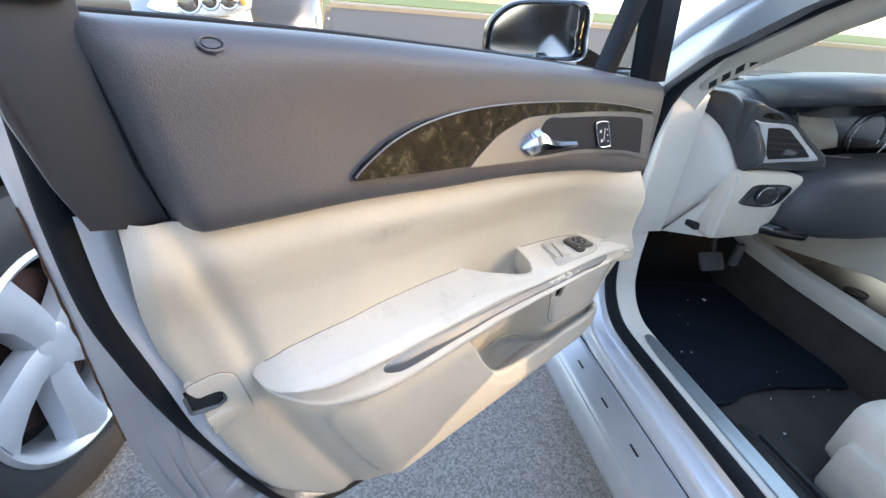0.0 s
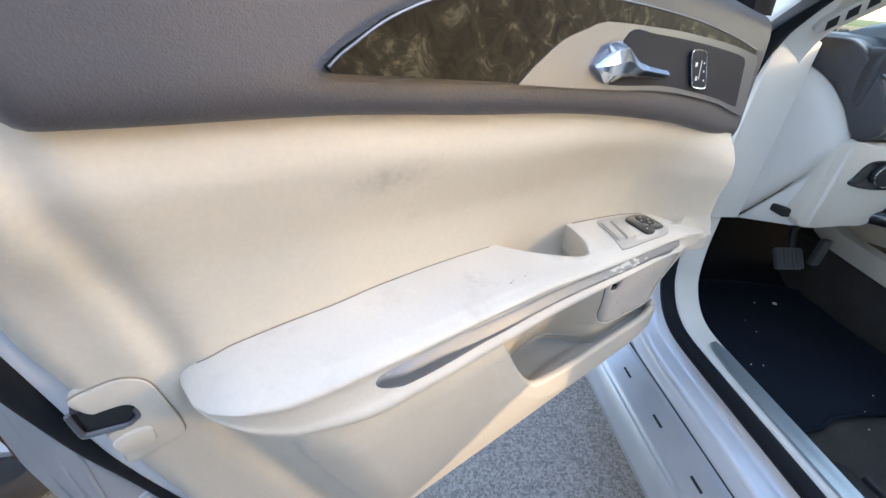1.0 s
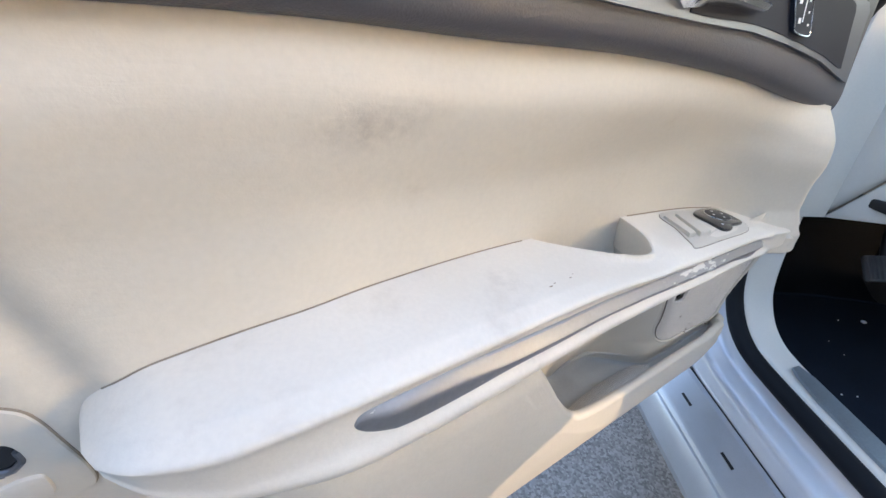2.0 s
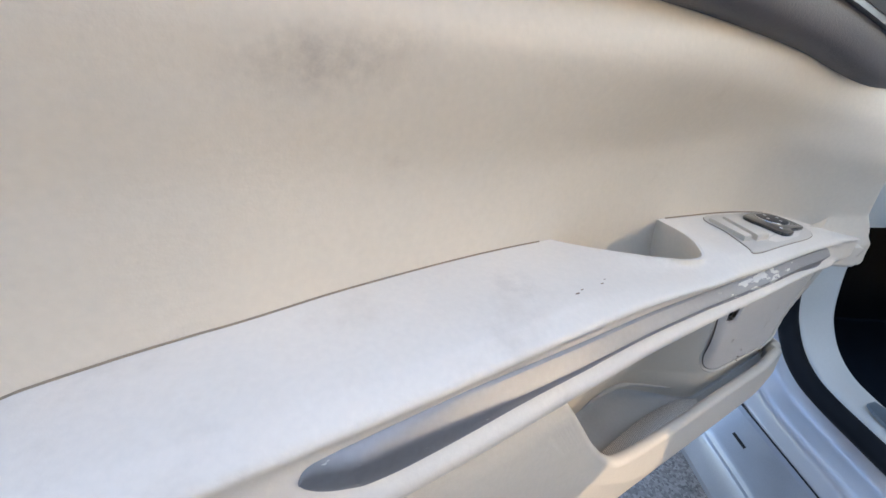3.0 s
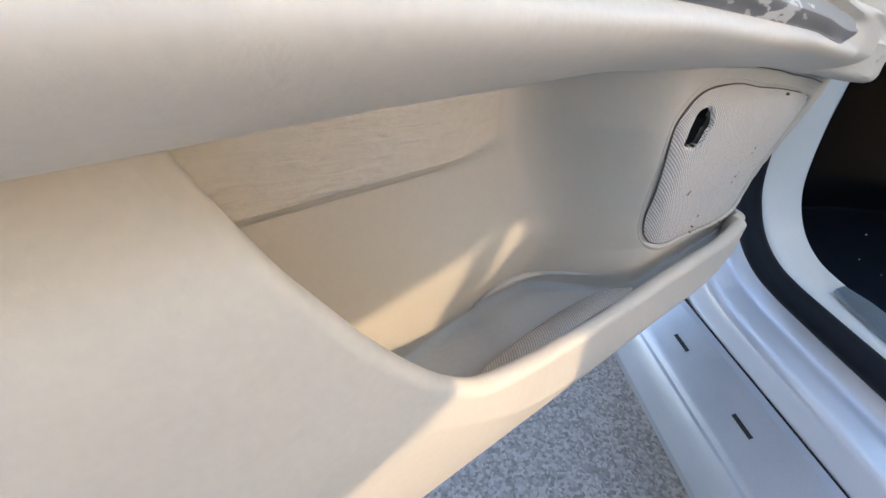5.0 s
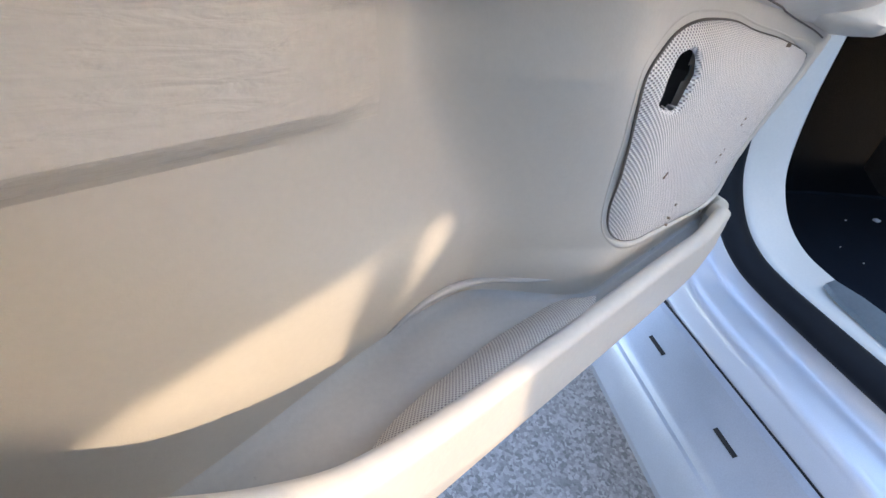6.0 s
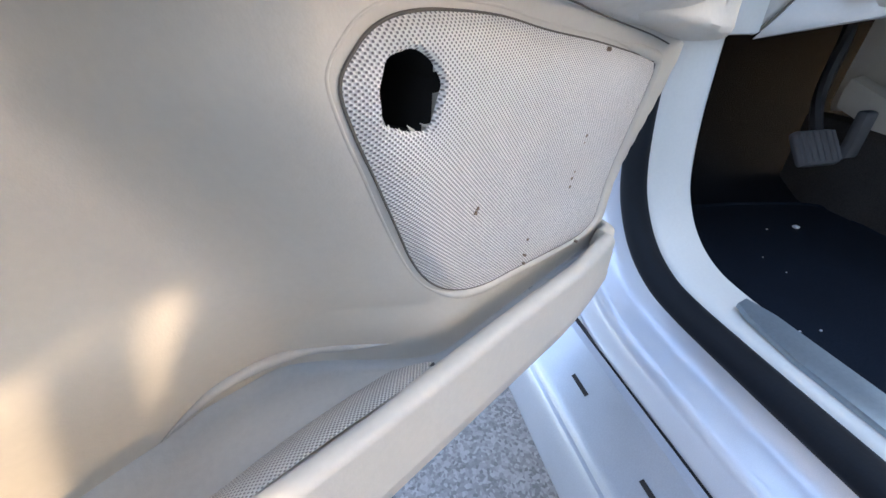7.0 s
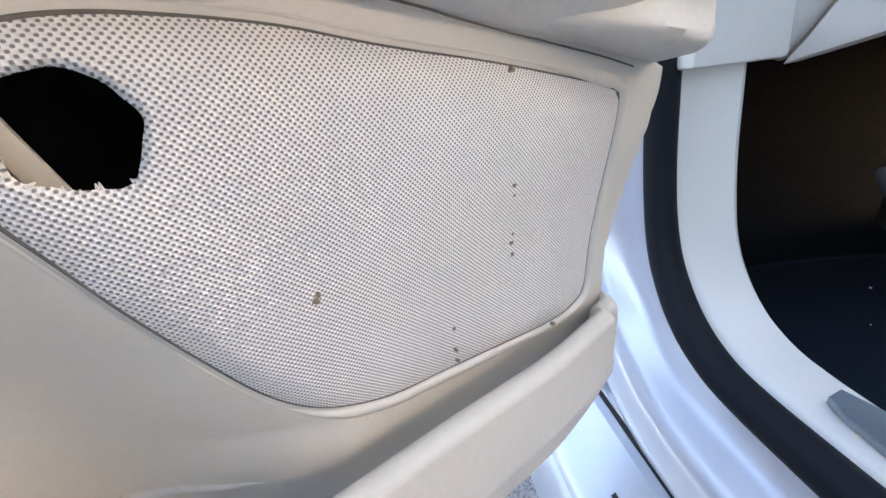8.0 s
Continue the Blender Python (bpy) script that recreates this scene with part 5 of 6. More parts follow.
# floor, sill side, firewall
fl, fw = bmesh.new(), bmesh.new()
sheet([[Vector((x, y, z)) for x, z in ((0.186, 0.37), (0.192, 0.33), (0.20, 0.29), (0.23, 0.278), (0.45, 0.272), (0.72, 0.275), (0.80, 0.30), (1.76, 0.30))] for y in np.linspace(-1.45, 1.30, 16)], bm=fl)
sheet([[Vector((x, y, z + (0.0 if x > 0.2 else 0.06))) for x in np.linspace(0.10, 1.78, 12)] for y, z in ((1.30, 0.274), (1.36, 0.285), (1.42, 0.32), (1.50, 0.42), (1.56, 0.55), (1.60, 0.75), (1.60, 1.0))], bm=fw)
part("firewall", fw, M["footwell_dark"], car, "firewall with the footwell's shade in its black colour")
part("floor_carpet", fl, M["carpet_grey"], car, "dark grey carpet")
mat_out = [(0.215, 1.31), (0.70, 1.33), (0.725, 1.15), (0.725, 0.86), (0.66, 0.845), (0.52, 0.860), (0.40, 0.850), (0.33, 0.825), (0.25, 0.835), (0.215, 0.88)]
mat_out = [(p.x, p.z) for p in spline([(a, 0, b) for a, b in mat_out], 60, closed=True)]
fmat = thing("floor_mat", (0.45, 1.1, 0.279), "black carpet floor mat with crumbs on the car floor", "floor mat")
part("mat_sheet", slab(mat_out, 0.012, lambda a, b, d: Vector((a, b, 0.290 + 0.03 * max(b - 1.22, 0) - d + 0.003 * math.sin(a * 17 + b * 9))), bevel=0.004), M["carpet"], fmat)
part("bound_edge", tube([(a, b, 0.288 + 0.03 * max(b - 1.22, 0) + 0.003 * math.sin(a * 17 + b * 9)) for a, b in mat_out], 0.0055, 8, closed=True), M["carpet"], fmat)
cr = bmesh.new()
rng = random.Random(7)
for k in range(16):
    p = Vector((rng.uniform(0.24, 0.70), rng.uniform(0.62, 1.28), 0.294))
    s = rng.uniform(0.0006, 0.0017) * (1.8 if k == 0 else 1)
    block(p - Vector((s, s * rng.uniform(0.3, 1), 0.001)), p + Vector((s, s, s * 0.6)), bm=cr)
block(Vector((0.587, 1.236, 0.291)), Vector((0.597, 1.246, 0.296)), 0.002, bm=cr)
tagged(part("crumbs", cr, M["white_mark"], fmat, "pale crumbs and grit"), kind="stuff")
# seat rail cover beside the sill
part("seat_rail", block((0.205, 0.10, 0.275), (0.275, 0.735, 0.335), 0.014), M["black"], car, "black seat rail cover")
part("rail_lip", tube([(0.285, 0.12, 0.338), (0.285, 0.5, 0.338), (0.282, 0.70, 0.334)], 0.007, 8), M["black"], car)
part("rail_foot", block((0.205, 0.715, 0.272), (0.30, 0.80, 0.286), 0.005), M["dark_panel"], car)

# driver's seat
seat = thing("car_seat", (0.62, 0.30, 0.275), "cream leather driver's seat", "car seat")
secs = []
for y, grow, top in ((0.655, 0.80, 0.475), (0.645, 0.93, 0.49), (0.60, 1.0, 0.505), (0.45, 1.0, 0.50), (0.2, 1.0, 0.485), (0.0, 0.98, 0.48)):
    ring = []
    for k in range(28):
        a = 2 * math.pi * k / 28
        sx, sz = math.copysign(abs(math.cos(a)) ** 0.45, math.cos(a)), math.copysign(abs(math.sin(a)) ** 0.5, math.sin(a))
        ring.append(Vector((0.615 + 0.255 * grow * sx, y, (top + 0.31) / 2 + (top - 0.31) / 2 * sz + 0.03 * abs(sx) ** 4 * (sz > 0))))
    secs.append(ring)
part("cushion", solid(secs), M["cream_soft"], seat, "cream leather cushion")
part("side_cover", block((0.335, 0.02, 0.285), (0.385, 0.615, 0.43), 0.022), M["cream_hard"], seat, "cream plastic side cover")
secs = []
for z, y, wd, th in ((0.46, 0.02, 0.25, 0.07), (0.6, -0.03, 0.26, 0.075), (0.85, -0.12, 0.26, 0.07), (1.0, -0.18, 0.22, 0.06), (1.06, -0.2, 0.15, 0.045)):
    secs.append([Vector((0.615 + wd * math.copysign(abs(math.cos(a)) ** 0.5, math.cos(a)), y + th * math.copysign(abs(math.sin(a)) ** 0.7, math.sin(a)), z)) for a in np.linspace(0, 2 * math.pi, 24, endpoint=False)])
part("backrest", solid(secs), M["cream_soft"], seat)
part("headrest", block((0.50, -0.27, 1.09), (0.73, -0.17, 1.27), 0.04), M["cream_soft"], seat)

# brake pedal
pedal = thing("brake_pedal", (0.58, 1.25, 0.40), "grey ribbed brake pedal pad", "pedal")
pm = Matrix.Translation((0.560, 1.252, 0.447)) @ Matrix.Rotation(radians(-38), 4, "X")
pad = part("pad", block((-0.042, -0.010, -0.032), (0.042, 0.010, 0.032), 0.008, m=pm), M["pedal"], pedal)
for k in range(6):
    part("rib", block((-0.037 + 0.0135 * k, -0.0125, -0.027), (-0.030 + 0.0135 * k, -0.009, 0.027), 0.0012, m=pm), M["pedal"], pad)
part("lever", tube(spline([(0.572, 1.262, 0.455), (0.585, 1.30, 0.52), (0.612, 1.32, 0.62), (0.615, 1.34, 0.72)], 14), 0.010, 8), M["black"], pedal)
gas = thing("throttle_pedal", (0.70, 1.28, 0.33), "dark grey ribbed throttle pedal", "pedal")
part("pad", block((0.660, 1.262, 0.415), (0.690, 1.282, 0.50), 0.006, m=None), M["pedal"], gas)

# ---- dashboard ----
dash = thing("dashboard", (0.9, 1.2, 0.66), "charcoal and cream dashboard with silver vents", "dashboard")
prof = [(1.060, 0.862), (1.048, 0.875), (1.050, 0.905), (1.062, 0.950), (1.085, 0.985), (1.12, 1.003), (1.20, 1.008), (1.40, 1.004), (1.62, 0.985), (1.64, 0.95), (1.40, 0.86), (1.2, 0.85)]
part("dash_top", solid([[Vector((x, y + dy, z + dz)) for y, z in prof] for x, dy, dz in ((0.235, 0.12, -0.012), (0.245, 0.09, -0.004), (0.265, 0.065, 0), (0.30, 0.035, 0), (0.40, 0.01, 0), (0.42, 0.02, 0), (0.44, 0.12, 0), (0.91, 0.12, 0), (0.94, 0.0, 0), (1.3, -0.02, 0), (1.68, 0.08, 0))]), M["dash"], dash, "charcoal soft dash top")
def side(y, z, d=0.0):
    """Outward-facing end of the dashboard."""
    return Vector((0.918 - 0.625 * y + 0.85 * d, y + 0.53 * d, z))


def rear(x, z, d=0.0, y0=1.055):
    """Rear-facing front of the dashboard."""
    return Vector((x, y0 - 0.1 * x + d, z))


CAP = [(1.170, 0.963), (1.140, 0.961), (1.101, 0.937), (1.062, 0.894), (1.034, 0.842), (1.035, 0.806), (1.063, 0.758), (1.117, 0.655), (1.137, 0.640), (1.147, 0.69), (1.158, 0.80), (1.166, 0.887)]
CAP = smooth2(CAP, 60)
cap_c = (1.10, 0.82)
rings = []
for k, d in ((0.30, -0.016), (0.62, -0.0135), (0.76, -0.010), (0.86, -0.005), (0.94, 0.003), (0.985, 0.012), (1.0, 0.03), (1.0, 0.06)):
    rings.append([side(cap_c[0] + (a - cap_c[0]) * k, cap_c[1] + (b - cap_c[1]) * k, d) for a, b in CAP])
part("end_cap", solid(rings), M["dash_trim"], dash, "cream dashboard end cap")
part("cap_seam", tube([side(a, b, 0.014) for a, b in CAP], 0.0022, 6, closed=True), M["seam"], dash)
part("pillar_foot", block((0.116, 1.112, 0.638), (0.205, 1.19, 0.99), 0.004), M["sill_trim"], car, "cream lower pillar trim")
KNEE_SIDE = [(1.128, 0.632), (1.117, 0.650), (1.063, 0.752), (1.033, 0.826), (1.024, 0.828), (1.022, 0.666), (1.046, 0.655)]
knee = part("knee_panel", slab(KNEE_SIDE, 0.05, side, bevel=0.006), M["dash_trim"], dash, "cream lower dash panel")
KNEE_REAR = smooth2([(0.266, 0.834), (0.33, 0.834), (0.430, 0.832), (0.450, 0.824), (0.454, 0.79), (0.440, 0.757), (0.420, 0.715), (0.399, 0.676), (0.36, 0.668), (0.262, 0.664), (0.258, 0.75)], 50)
part("knee_panel", slab(KNEE_REAR, 0.06, rear, bevel=0.008), M["cream_hard"], dash)
part("coin_slot", slab([(1.054, 0.702), (1.032, 0.712), (1.030, 0.718), (1.038, 0.718), (1.053, 0.709)], 0.004, lambda a, b, d: side(a, b, d - 0.0006)), M["cone"], knee)
bz = smooth2([(0.312, 0.757), (0.314, 0.775), (0.330, 0.803), (0.37, 0.809), (0.416, 0.808), (0.428, 0.795), (0.408, 0.760), (0.37, 0.750)], 44)
hs = part("light_switch", slab(bz, 0.02, lambda a, b, d: rear(a, b, d - 0.003), bevel=0.003), M["gloss_black"], dash, "gloss black headlight switch panel")
kn = [(0.366 + 0.025 * math.cos(a), 0.782 + 0.022 * math.sin(a)) for a in np.linspace(0, 2 * math.pi, 28, endpoint=False)]
part("switch_knob", slab(kn, 0.02, lambda a, b, d: rear(a, b, d - 0.012), bevel=0.003), M["black"], hs)
part("knob_ring", tube([rear(a, b, -0.011) for a, b in kn], 0.0016, 6, closed=True), M["chrome"], hs)
# charcoal shoulder and side vent
SHOULDER = smooth2([(1.180, 0.975), (1.165, 0.996), (1.12, 1.000), (1.084, 0.994), (1.042, 0.954), (1.012, 0.90), (1.004, 0.860), (1.012, 0.846), (1.030, 0.840), (1.062, 0.890), (1.101, 0.932), (1.140, 0.957)], 60)
part("dash_shoulder", slab(SHOULDER, 0.08, lambda a, b, d: side(a, b, d + 0.004), bevel=0.010, seg=4), M["dash"], dash, "charcoal stitched dash shoulder")
VPANEL = smooth2([(0.262, 0.985), (0.31, 0.978), (0.365, 0.962), (0.425, 0.925), (0.490, 0.882), (0.511, 0.855), (0.500, 0.838), (0.42, 0.838), (0.347, 0.838), (0.296, 0.838), (0.262, 0.90)], 60)
part("vent_panel", slab(VPANEL, 0.07, lambda a, b, d: rear(a, b, d, 1.072), bevel=0.012, seg=4), M["dash"], dash, "charcoal panel round the side vent")
vo = smooth2([(0.276, 0.950), (0.303, 0.947), (0.345, 0.946), (0.376, 0.941), (0.425, 0.905), (0.470, 0.874), (0.462, 0.866), (0.40, 0.861), (0.339, 0.855), (0.322, 0.862), (0.309, 0.905), (0.290, 0.938)], 60)
vent = part("air_vent", slab(vo, 0.03, lambda a, b, d: rear(a, b, d - 0.005, 1.072), bevel=0.004), M["alloy"], dash, "satin silver air vent frame")
vi = [(0.312, 0.936), (0.345, 0.938), (0.366, 0.934), (0.420, 0.897), (0.446, 0.876), (0.40, 0.870), (0.346, 0.865), (0.334, 0.880), (0.322, 0.91)]
part("vent_opening", slab(vi, 0.02, lambda a, b, d: rear(a, b, d - 0.0056, 1.072)), M["cone"], vent)
for k in range(4):
    z = 0.876 + 0.0135 * k
    a0, a1 = 0.336 - 0.35 * (z - 0.876), 0.438 - 1.35 * max(z - 0.879, 0)
    part("slat", slab([(a0, z - 0.0018), (a1, z - 0.0018), (a1, z + 0.0018), (a0, z + 0.0018)], 0.012, lambda a, b, d: rear(a, b, d - 0.0075, 1.072)), M["black"], vent)
part("vent_tab", slab([(0.372, 0.879), (0.400, 0.878), (0.404, 0.886), (0.384, 0.892), (0.372, 0.890)], 0.01, lambda a, b, d: rear(a, b, d - 0.012, 1.072), bevel=0.002), M["satin"], vent)
part("dash_inlay", slab([(0.290, 0.958), (0.335, 0.952), (0.345, 0.957), (0.325, 0.968), (0.30, 0.968)], 0.004, lambda a, b, d: rear(a, b, d - 0.001, 1.072)), M["wood"], dash, "small dark wood inlay")
# instrument hood and cluster
secs = []
for x, y0, z0 in ((0.352, 1.075, 1.012), (0.357, 1.055, 1.022), (0.38, 1.018, 1.031), (0.43, 0.985, 1.040), (0.52, 0.968, 1.050), (0.65, 0.96, 1.056), (0.78, 0.965, 1.048), (0.88, 0.99, 1.02), (0.92, 1.05, 1.0)):
    secs.append([Vector((x, y0 + 0.01, z0 - 0.046)), Vector((x, y0 - 0.004, z0 - 0.036)), Vector((x, y0 - 0.006, z0 - 0.016)), Vector((x, y0 + 0.010, z0 - 0.002)), Vector((x, y0 + 0.06, z0 + 0.006)), Vector((x, 1.20, max(z0 - 0.006, 1.0))), Vector((x, 1.30, 0.99)), Vector((x, 1.22, 0.96)), Vector((x, 1.10, z0 - 0.05))])
part("cluster_hood", solid(secs), M["dash"], dash, "charcoal instrument hood", 60)
part("cluster_face", block((0.42, 1.108, 0.845), (0.95, 1.14, 1.0), 0.01), M["gloss_black"], dash, "black instrument cluster")
part("cluster_screen", slab([(0.443, 0.954), (0.560, 0.951), (0.598, 0.915), (0.616, 0.881), (0.561, 0.872), (0.50, 0.874)], 0.006, lambda a, b, d: Vector((a, 1.100 + d, b)), bevel=0.002), M["screen"], dash, "pale reflecting cluster screen")
part("gauge_ring", tube([(0.705 + 0.062 * math.cos(a), 1.100, 0.908 + 0.062 * math.sin(a)) for a in np.linspace(0, 2 * math.pi, 40, endpoint=False)], 0.0022, 6, closed=True), M["chrome"], dash)
part("cluster_trim", tube(spline([(0.435, 1.090, 0.962), (0.47, 1.085, 0.905), (0.52, 1.075, 0.872), (0.60, 1.06, 0.866), (0.72, 1.05, 0.866)], 20), 0.0026, 8), M["satin"], dash)
secs = []
for x, y0, z0, z1 in ((0.42, 1.00, 0.705, 0.79), (0.455, 0.965, 0.695, 0.835), (0.52, 0.945, 0.69, 0.855), (0.62, 0.935, 0.69, 0.868), (0.80, 0.945, 0.69, 0.872), (0.95, 1.0, 0.70, 0.862)):
    secs.append([Vector((x, y0 + 0.15, z0 - 0.005)), Vector((x, y0 + 0.02, z0)), Vector((x, y0, z0 + 0.02)), Vector((x, y0 + 0.002, (z0 + z1) / 2)), Vector((x, y0 + 0.012, z1 - 0.03)), Vector((x, y0 + 0.05, z1)), Vector((x, y0 + 0.15, z1))])
part("lower_dash", solid(secs), M["dash"], dash, "charcoal lower dash and column cover", 60)
part("column_tilt", tube(spline([(0.395, 1.04, 0.690), (0.42, 1.01, 0.694), (0.45, 1.0, 0.692), (0.50, 0.99, 0.690)], 12), [0.014 + 0.0006 * k for k in range(12)], 10), M["gloss_black"], dash, "black column lever")
# black sheet below the dash, widened to shut sky light out of the footwell
under = part("under_dash_blocker", block((0.24, 1.05, 0.672), (1.73, 1.72, 0.69), 0.004), M["cone"], dash)
part("defrost_vent", block((0.26, 1.30, 1.004), (0.46, 1.325, 1.0125), 0.002), M["cone"], dash)
for k in range(6):
    part("vent_bar", block((0.285 + 0.03 * k, 1.296, 1.006), (0.291 + 0.03 * k, 1.329, 1.0145), 0.001), M["dash"], dash)

# ---- centre console side ----
cons = thing("centre_console", (0.85, 1.0, 0.28), "cream centre console with a sloping grab bar", "console")
bar = [Vector((0.742, 1.36, 0.515)), Vector((0.738, 1.28, 0.490)), Vector((0.735, 1.10, 0.478)), Vector((0.735, 0.85, 0.468)), Vector((0.735, 0.5, 0.46)), Vector((0.735, 0.0, 0.46))]
secs = [[p + Vector((dx, 0, dz)) for dx, dz in ((-0.018, -0.03), (-0.022, 0.0), (-0.014, 0.022), (0.012, 0.028), (0.03, 0.02), (0.034, -0.03))] for p in bar]
part("side_bar", solid(secs), M["cream_hard"], cons, "cream console side rail")
part("console_side", block((0.735, 0.0, 0.275), (0.79, 1.42, 0.46), 0.006), M["carpet_grey"], cons, "dark carpeted console side")
part("console_tray", block((0.775, 0.0, 0.44), (1.05, 1.20, 0.462), 0.01), M["black"], cons, "black open tray")
secs = []
for y, z0, z1 in ((1.42, 0.46, 0.70), (1.25, 0.50, 0.70), (1.10, 0.53, 0.71), (0.98, 0.555, 0.715), (0.80, 0.57, 0.70), (0.70, 0.58, 0.68)):
    secs.append([Vector((0.80, y, z0)), Vector((0.79, y, z0 + 0.02)), Vector((0.81, y, z1)), Vector((1.02, y, z1)), Vector((1.03, y, z0 + 0.02)), Vector((1.02, y, z0))])
up = part("upper_console", solid(secs), M["cream_hard"], cons, "cream floating console")
for k in range(4):
    part("vent_slot", block((0.787, 1.185, 0.585 + 0.012 * k), (0.80, 1.215, 0.592 + 0.012 * k)), M["cone"], up)
part("tray_cup", tube([(0.86, 1.02, 0.464), (0.86, 1.02, 0.470)], 0.03, 20), M["gloss_black"], cons)

# ---- pillars, windscreen, roof, far side, sun masks ----
trimrow = []
for y, z, w in ((1.13, 0.985, 0.03), (1.10, 1.01, 0.07), (1.03, 1.065, 0.085), (0.92, 1.13, 0.085), (0.75, 1.21, 0.085), (0.50, 1.30, 0.085), (0.2, 1.35, 0.085)):
    x = 0.15 + x_in(z)
    trimrow.append([Vector((x - 0.02, y, z + 0.02)), Vector((x, y, z)), Vector((x + w * 0.5, y + 0.01, z - 0.012)), Vector((x + w, y + 0.03, z - 0.004)), Vector((x + w, y + 0.06, z + 0.02))])
part("pillar_trim", sheet(trimrow), M["cream_hard"], car, "cream windscreen pillar trim")
vc, e1 = Vector((0.176, 1.046, 1.0445)), Vector((0.07, -0.073, 0.088)).normalized()
en = Vector((-0.389, -0.835, -0.389))
e2 = en.cross(e1).normalized()
pv = lambda a, b, d: vc + e1 * a + e2 * b - en * (d - 0.004)
oval = [(0.062 * math.copysign(abs(math.cos(a)) ** 0.7, math.cos(a)), 0.0125 * math.sin(a)) for a in np.linspace(0, 2 * math.pi, 40, endpoint=False)]
pv_frame = part("pillar_vent", slab(oval, 0.05, pv, bevel=0.003), M["cream_hard"], car, "cream demister vent in the pillar trim")
for k in range(4):
    a = -0.038 + 0.0255 * k
    o = [(a - 0.012, -0.0065), (a + 0.004, -0.0065), (a + 0.012, 0.0065), (a - 0.004, 0.0065)]
    part("vent_slot", slab(o, 0.006, lambda p, q, d: pv(p, q, d - 0.0004)), M["cone"], pv_frame)
pill = []
for y, z in ((1.22, 0.95), (1.18, 1.02), (1.10, 1.10), (0.95, 1.19), (0.75, 1.28), (0.5, 1.36), (0.2, 1.41), (-0.2, 1.43)):
    x = 0.055 + x_in(z)
    pill.append([Vector((x, y - 0.06, z - 0.035)), Vector((x - 0.012, y - 0.02, z - 0.01)), Vector((x + 0.005, y + 0.012, z + 0.012)), Vector((x + 0.06, y + 0.02, z + 0.016)), Vector((x + 0.10, y + 0.0, z)), Vector((x + 0.09, y - 0.05, z - 0.03))])
part("pillar", solid(pill), M["pillar_shaded"], car, "silver windscreen pillar")
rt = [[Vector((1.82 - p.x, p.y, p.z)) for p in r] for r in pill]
part("pillar", solid(rt), M["pillar_shaded"], car)
part("roof", solid([[Vector((x, y, z)) for x, z in ((0.16, 1.40), (0.2, 1.425), (0.5, 1.465), (0.91, 1.475), (1.32, 1.465), (1.62, 1.425), (1.66, 1.40), (1.3, 1.43), (0.91, 1.44), (0.5, 1.43))] for y in (0.50, 0.25, 0.0, -0.5, -0.95)]), M["paint"], car, "silver roof")
ws_ring = lambda o: [Vector((0.17, 1.26 + o, 0.99 + o)), Vector((0.91, 1.62 + o, 0.985 + o)), Vector((1.65, 1.26 + o, 0.99 + o)), Vector((1.55, 0.50 + o, 1.385 + o)), Vector((0.91, 0.52 + o, 1.44 + o)), Vector((0.27, 0.50 + o, 1.385 + o))]
ws = part("windscreen", solid([ws_ring(0.0), ws_ring(0.004)]), M["glass"], car, "clear windscreen")
ws.visible_shadow = False
part("far_side", block((1.74, -1.5, 0.2), (1.82, 1.25, 0.985), 0.02), M["paint"], car, "silver far side of the body")
# added panel over the far front window, only to stop the sun
part("far_side", block((1.745, 0.050, 0.98), (1.80, 1.25, 1.43), 0.01), M["dark_panel"], car)
# unseen masks, no car parts: their edges shape the pocket's sun patches
yz = lambda pts: solid([[Vector((x, y, z)) for y, z in pts] for x in (1.770, 1.776)])
part("sun_mask_post", yz([(-0.016, 1.08), (-0.018, 1.233), (-0.015, 1.258), (0.015, 1.2575), (0.008, 1.245), (0.010, 1.215), (0.015, 1.20), (0.017, 1.08)]), M["dark_panel"], car)
part("sun_mask_post", yz([(0.0172, 1.08), (0.018, 1.207), (0.021, 1.228), (0.029, 1.243), (0.031, 1.2555), (0.055, 1.2555), (0.055, 1.08)]), M["dark_panel"], car)
part("sun_mask_header", yz([(0.055, 1.255), (0.031, 1.256), (0.015, 1.260), (-0.015, 1.262), (-0.066, 1.268), (-0.11, 1.272), (-0.166, 1.268), (-0.192, 1.262), (-0.213, 1.255), (-0.24, 1.242), (-0.36, 1.20), (-0.95, 1.03), (-1.45, 0.985), (-1.45, 1.44), (0.055, 1.44)]), M["dark_panel"], car)
part("rear_wall", block((0.10, -1.5, 0.25), (1.74, -1.4, 0.97), 0.02), M["dark_panel"], car)
part("rear_door", block((0.03, -1.4, 0.25), (0.12, -0.50, 0.98), 0.03), M["paint"], car, "silver rear door")
part("centre_pillar", solid([[Vector((x, -0.52, z)), Vector((x + 0.06, -0.52, z)), Vector((x + 0.06, -0.43, z)), Vector((x, -0.43, z))] for x, z in ((0.06, 0.3), (0.06, 0.95), (0.19, 1.40))]), M["paint"], car, "silver centre pillar")
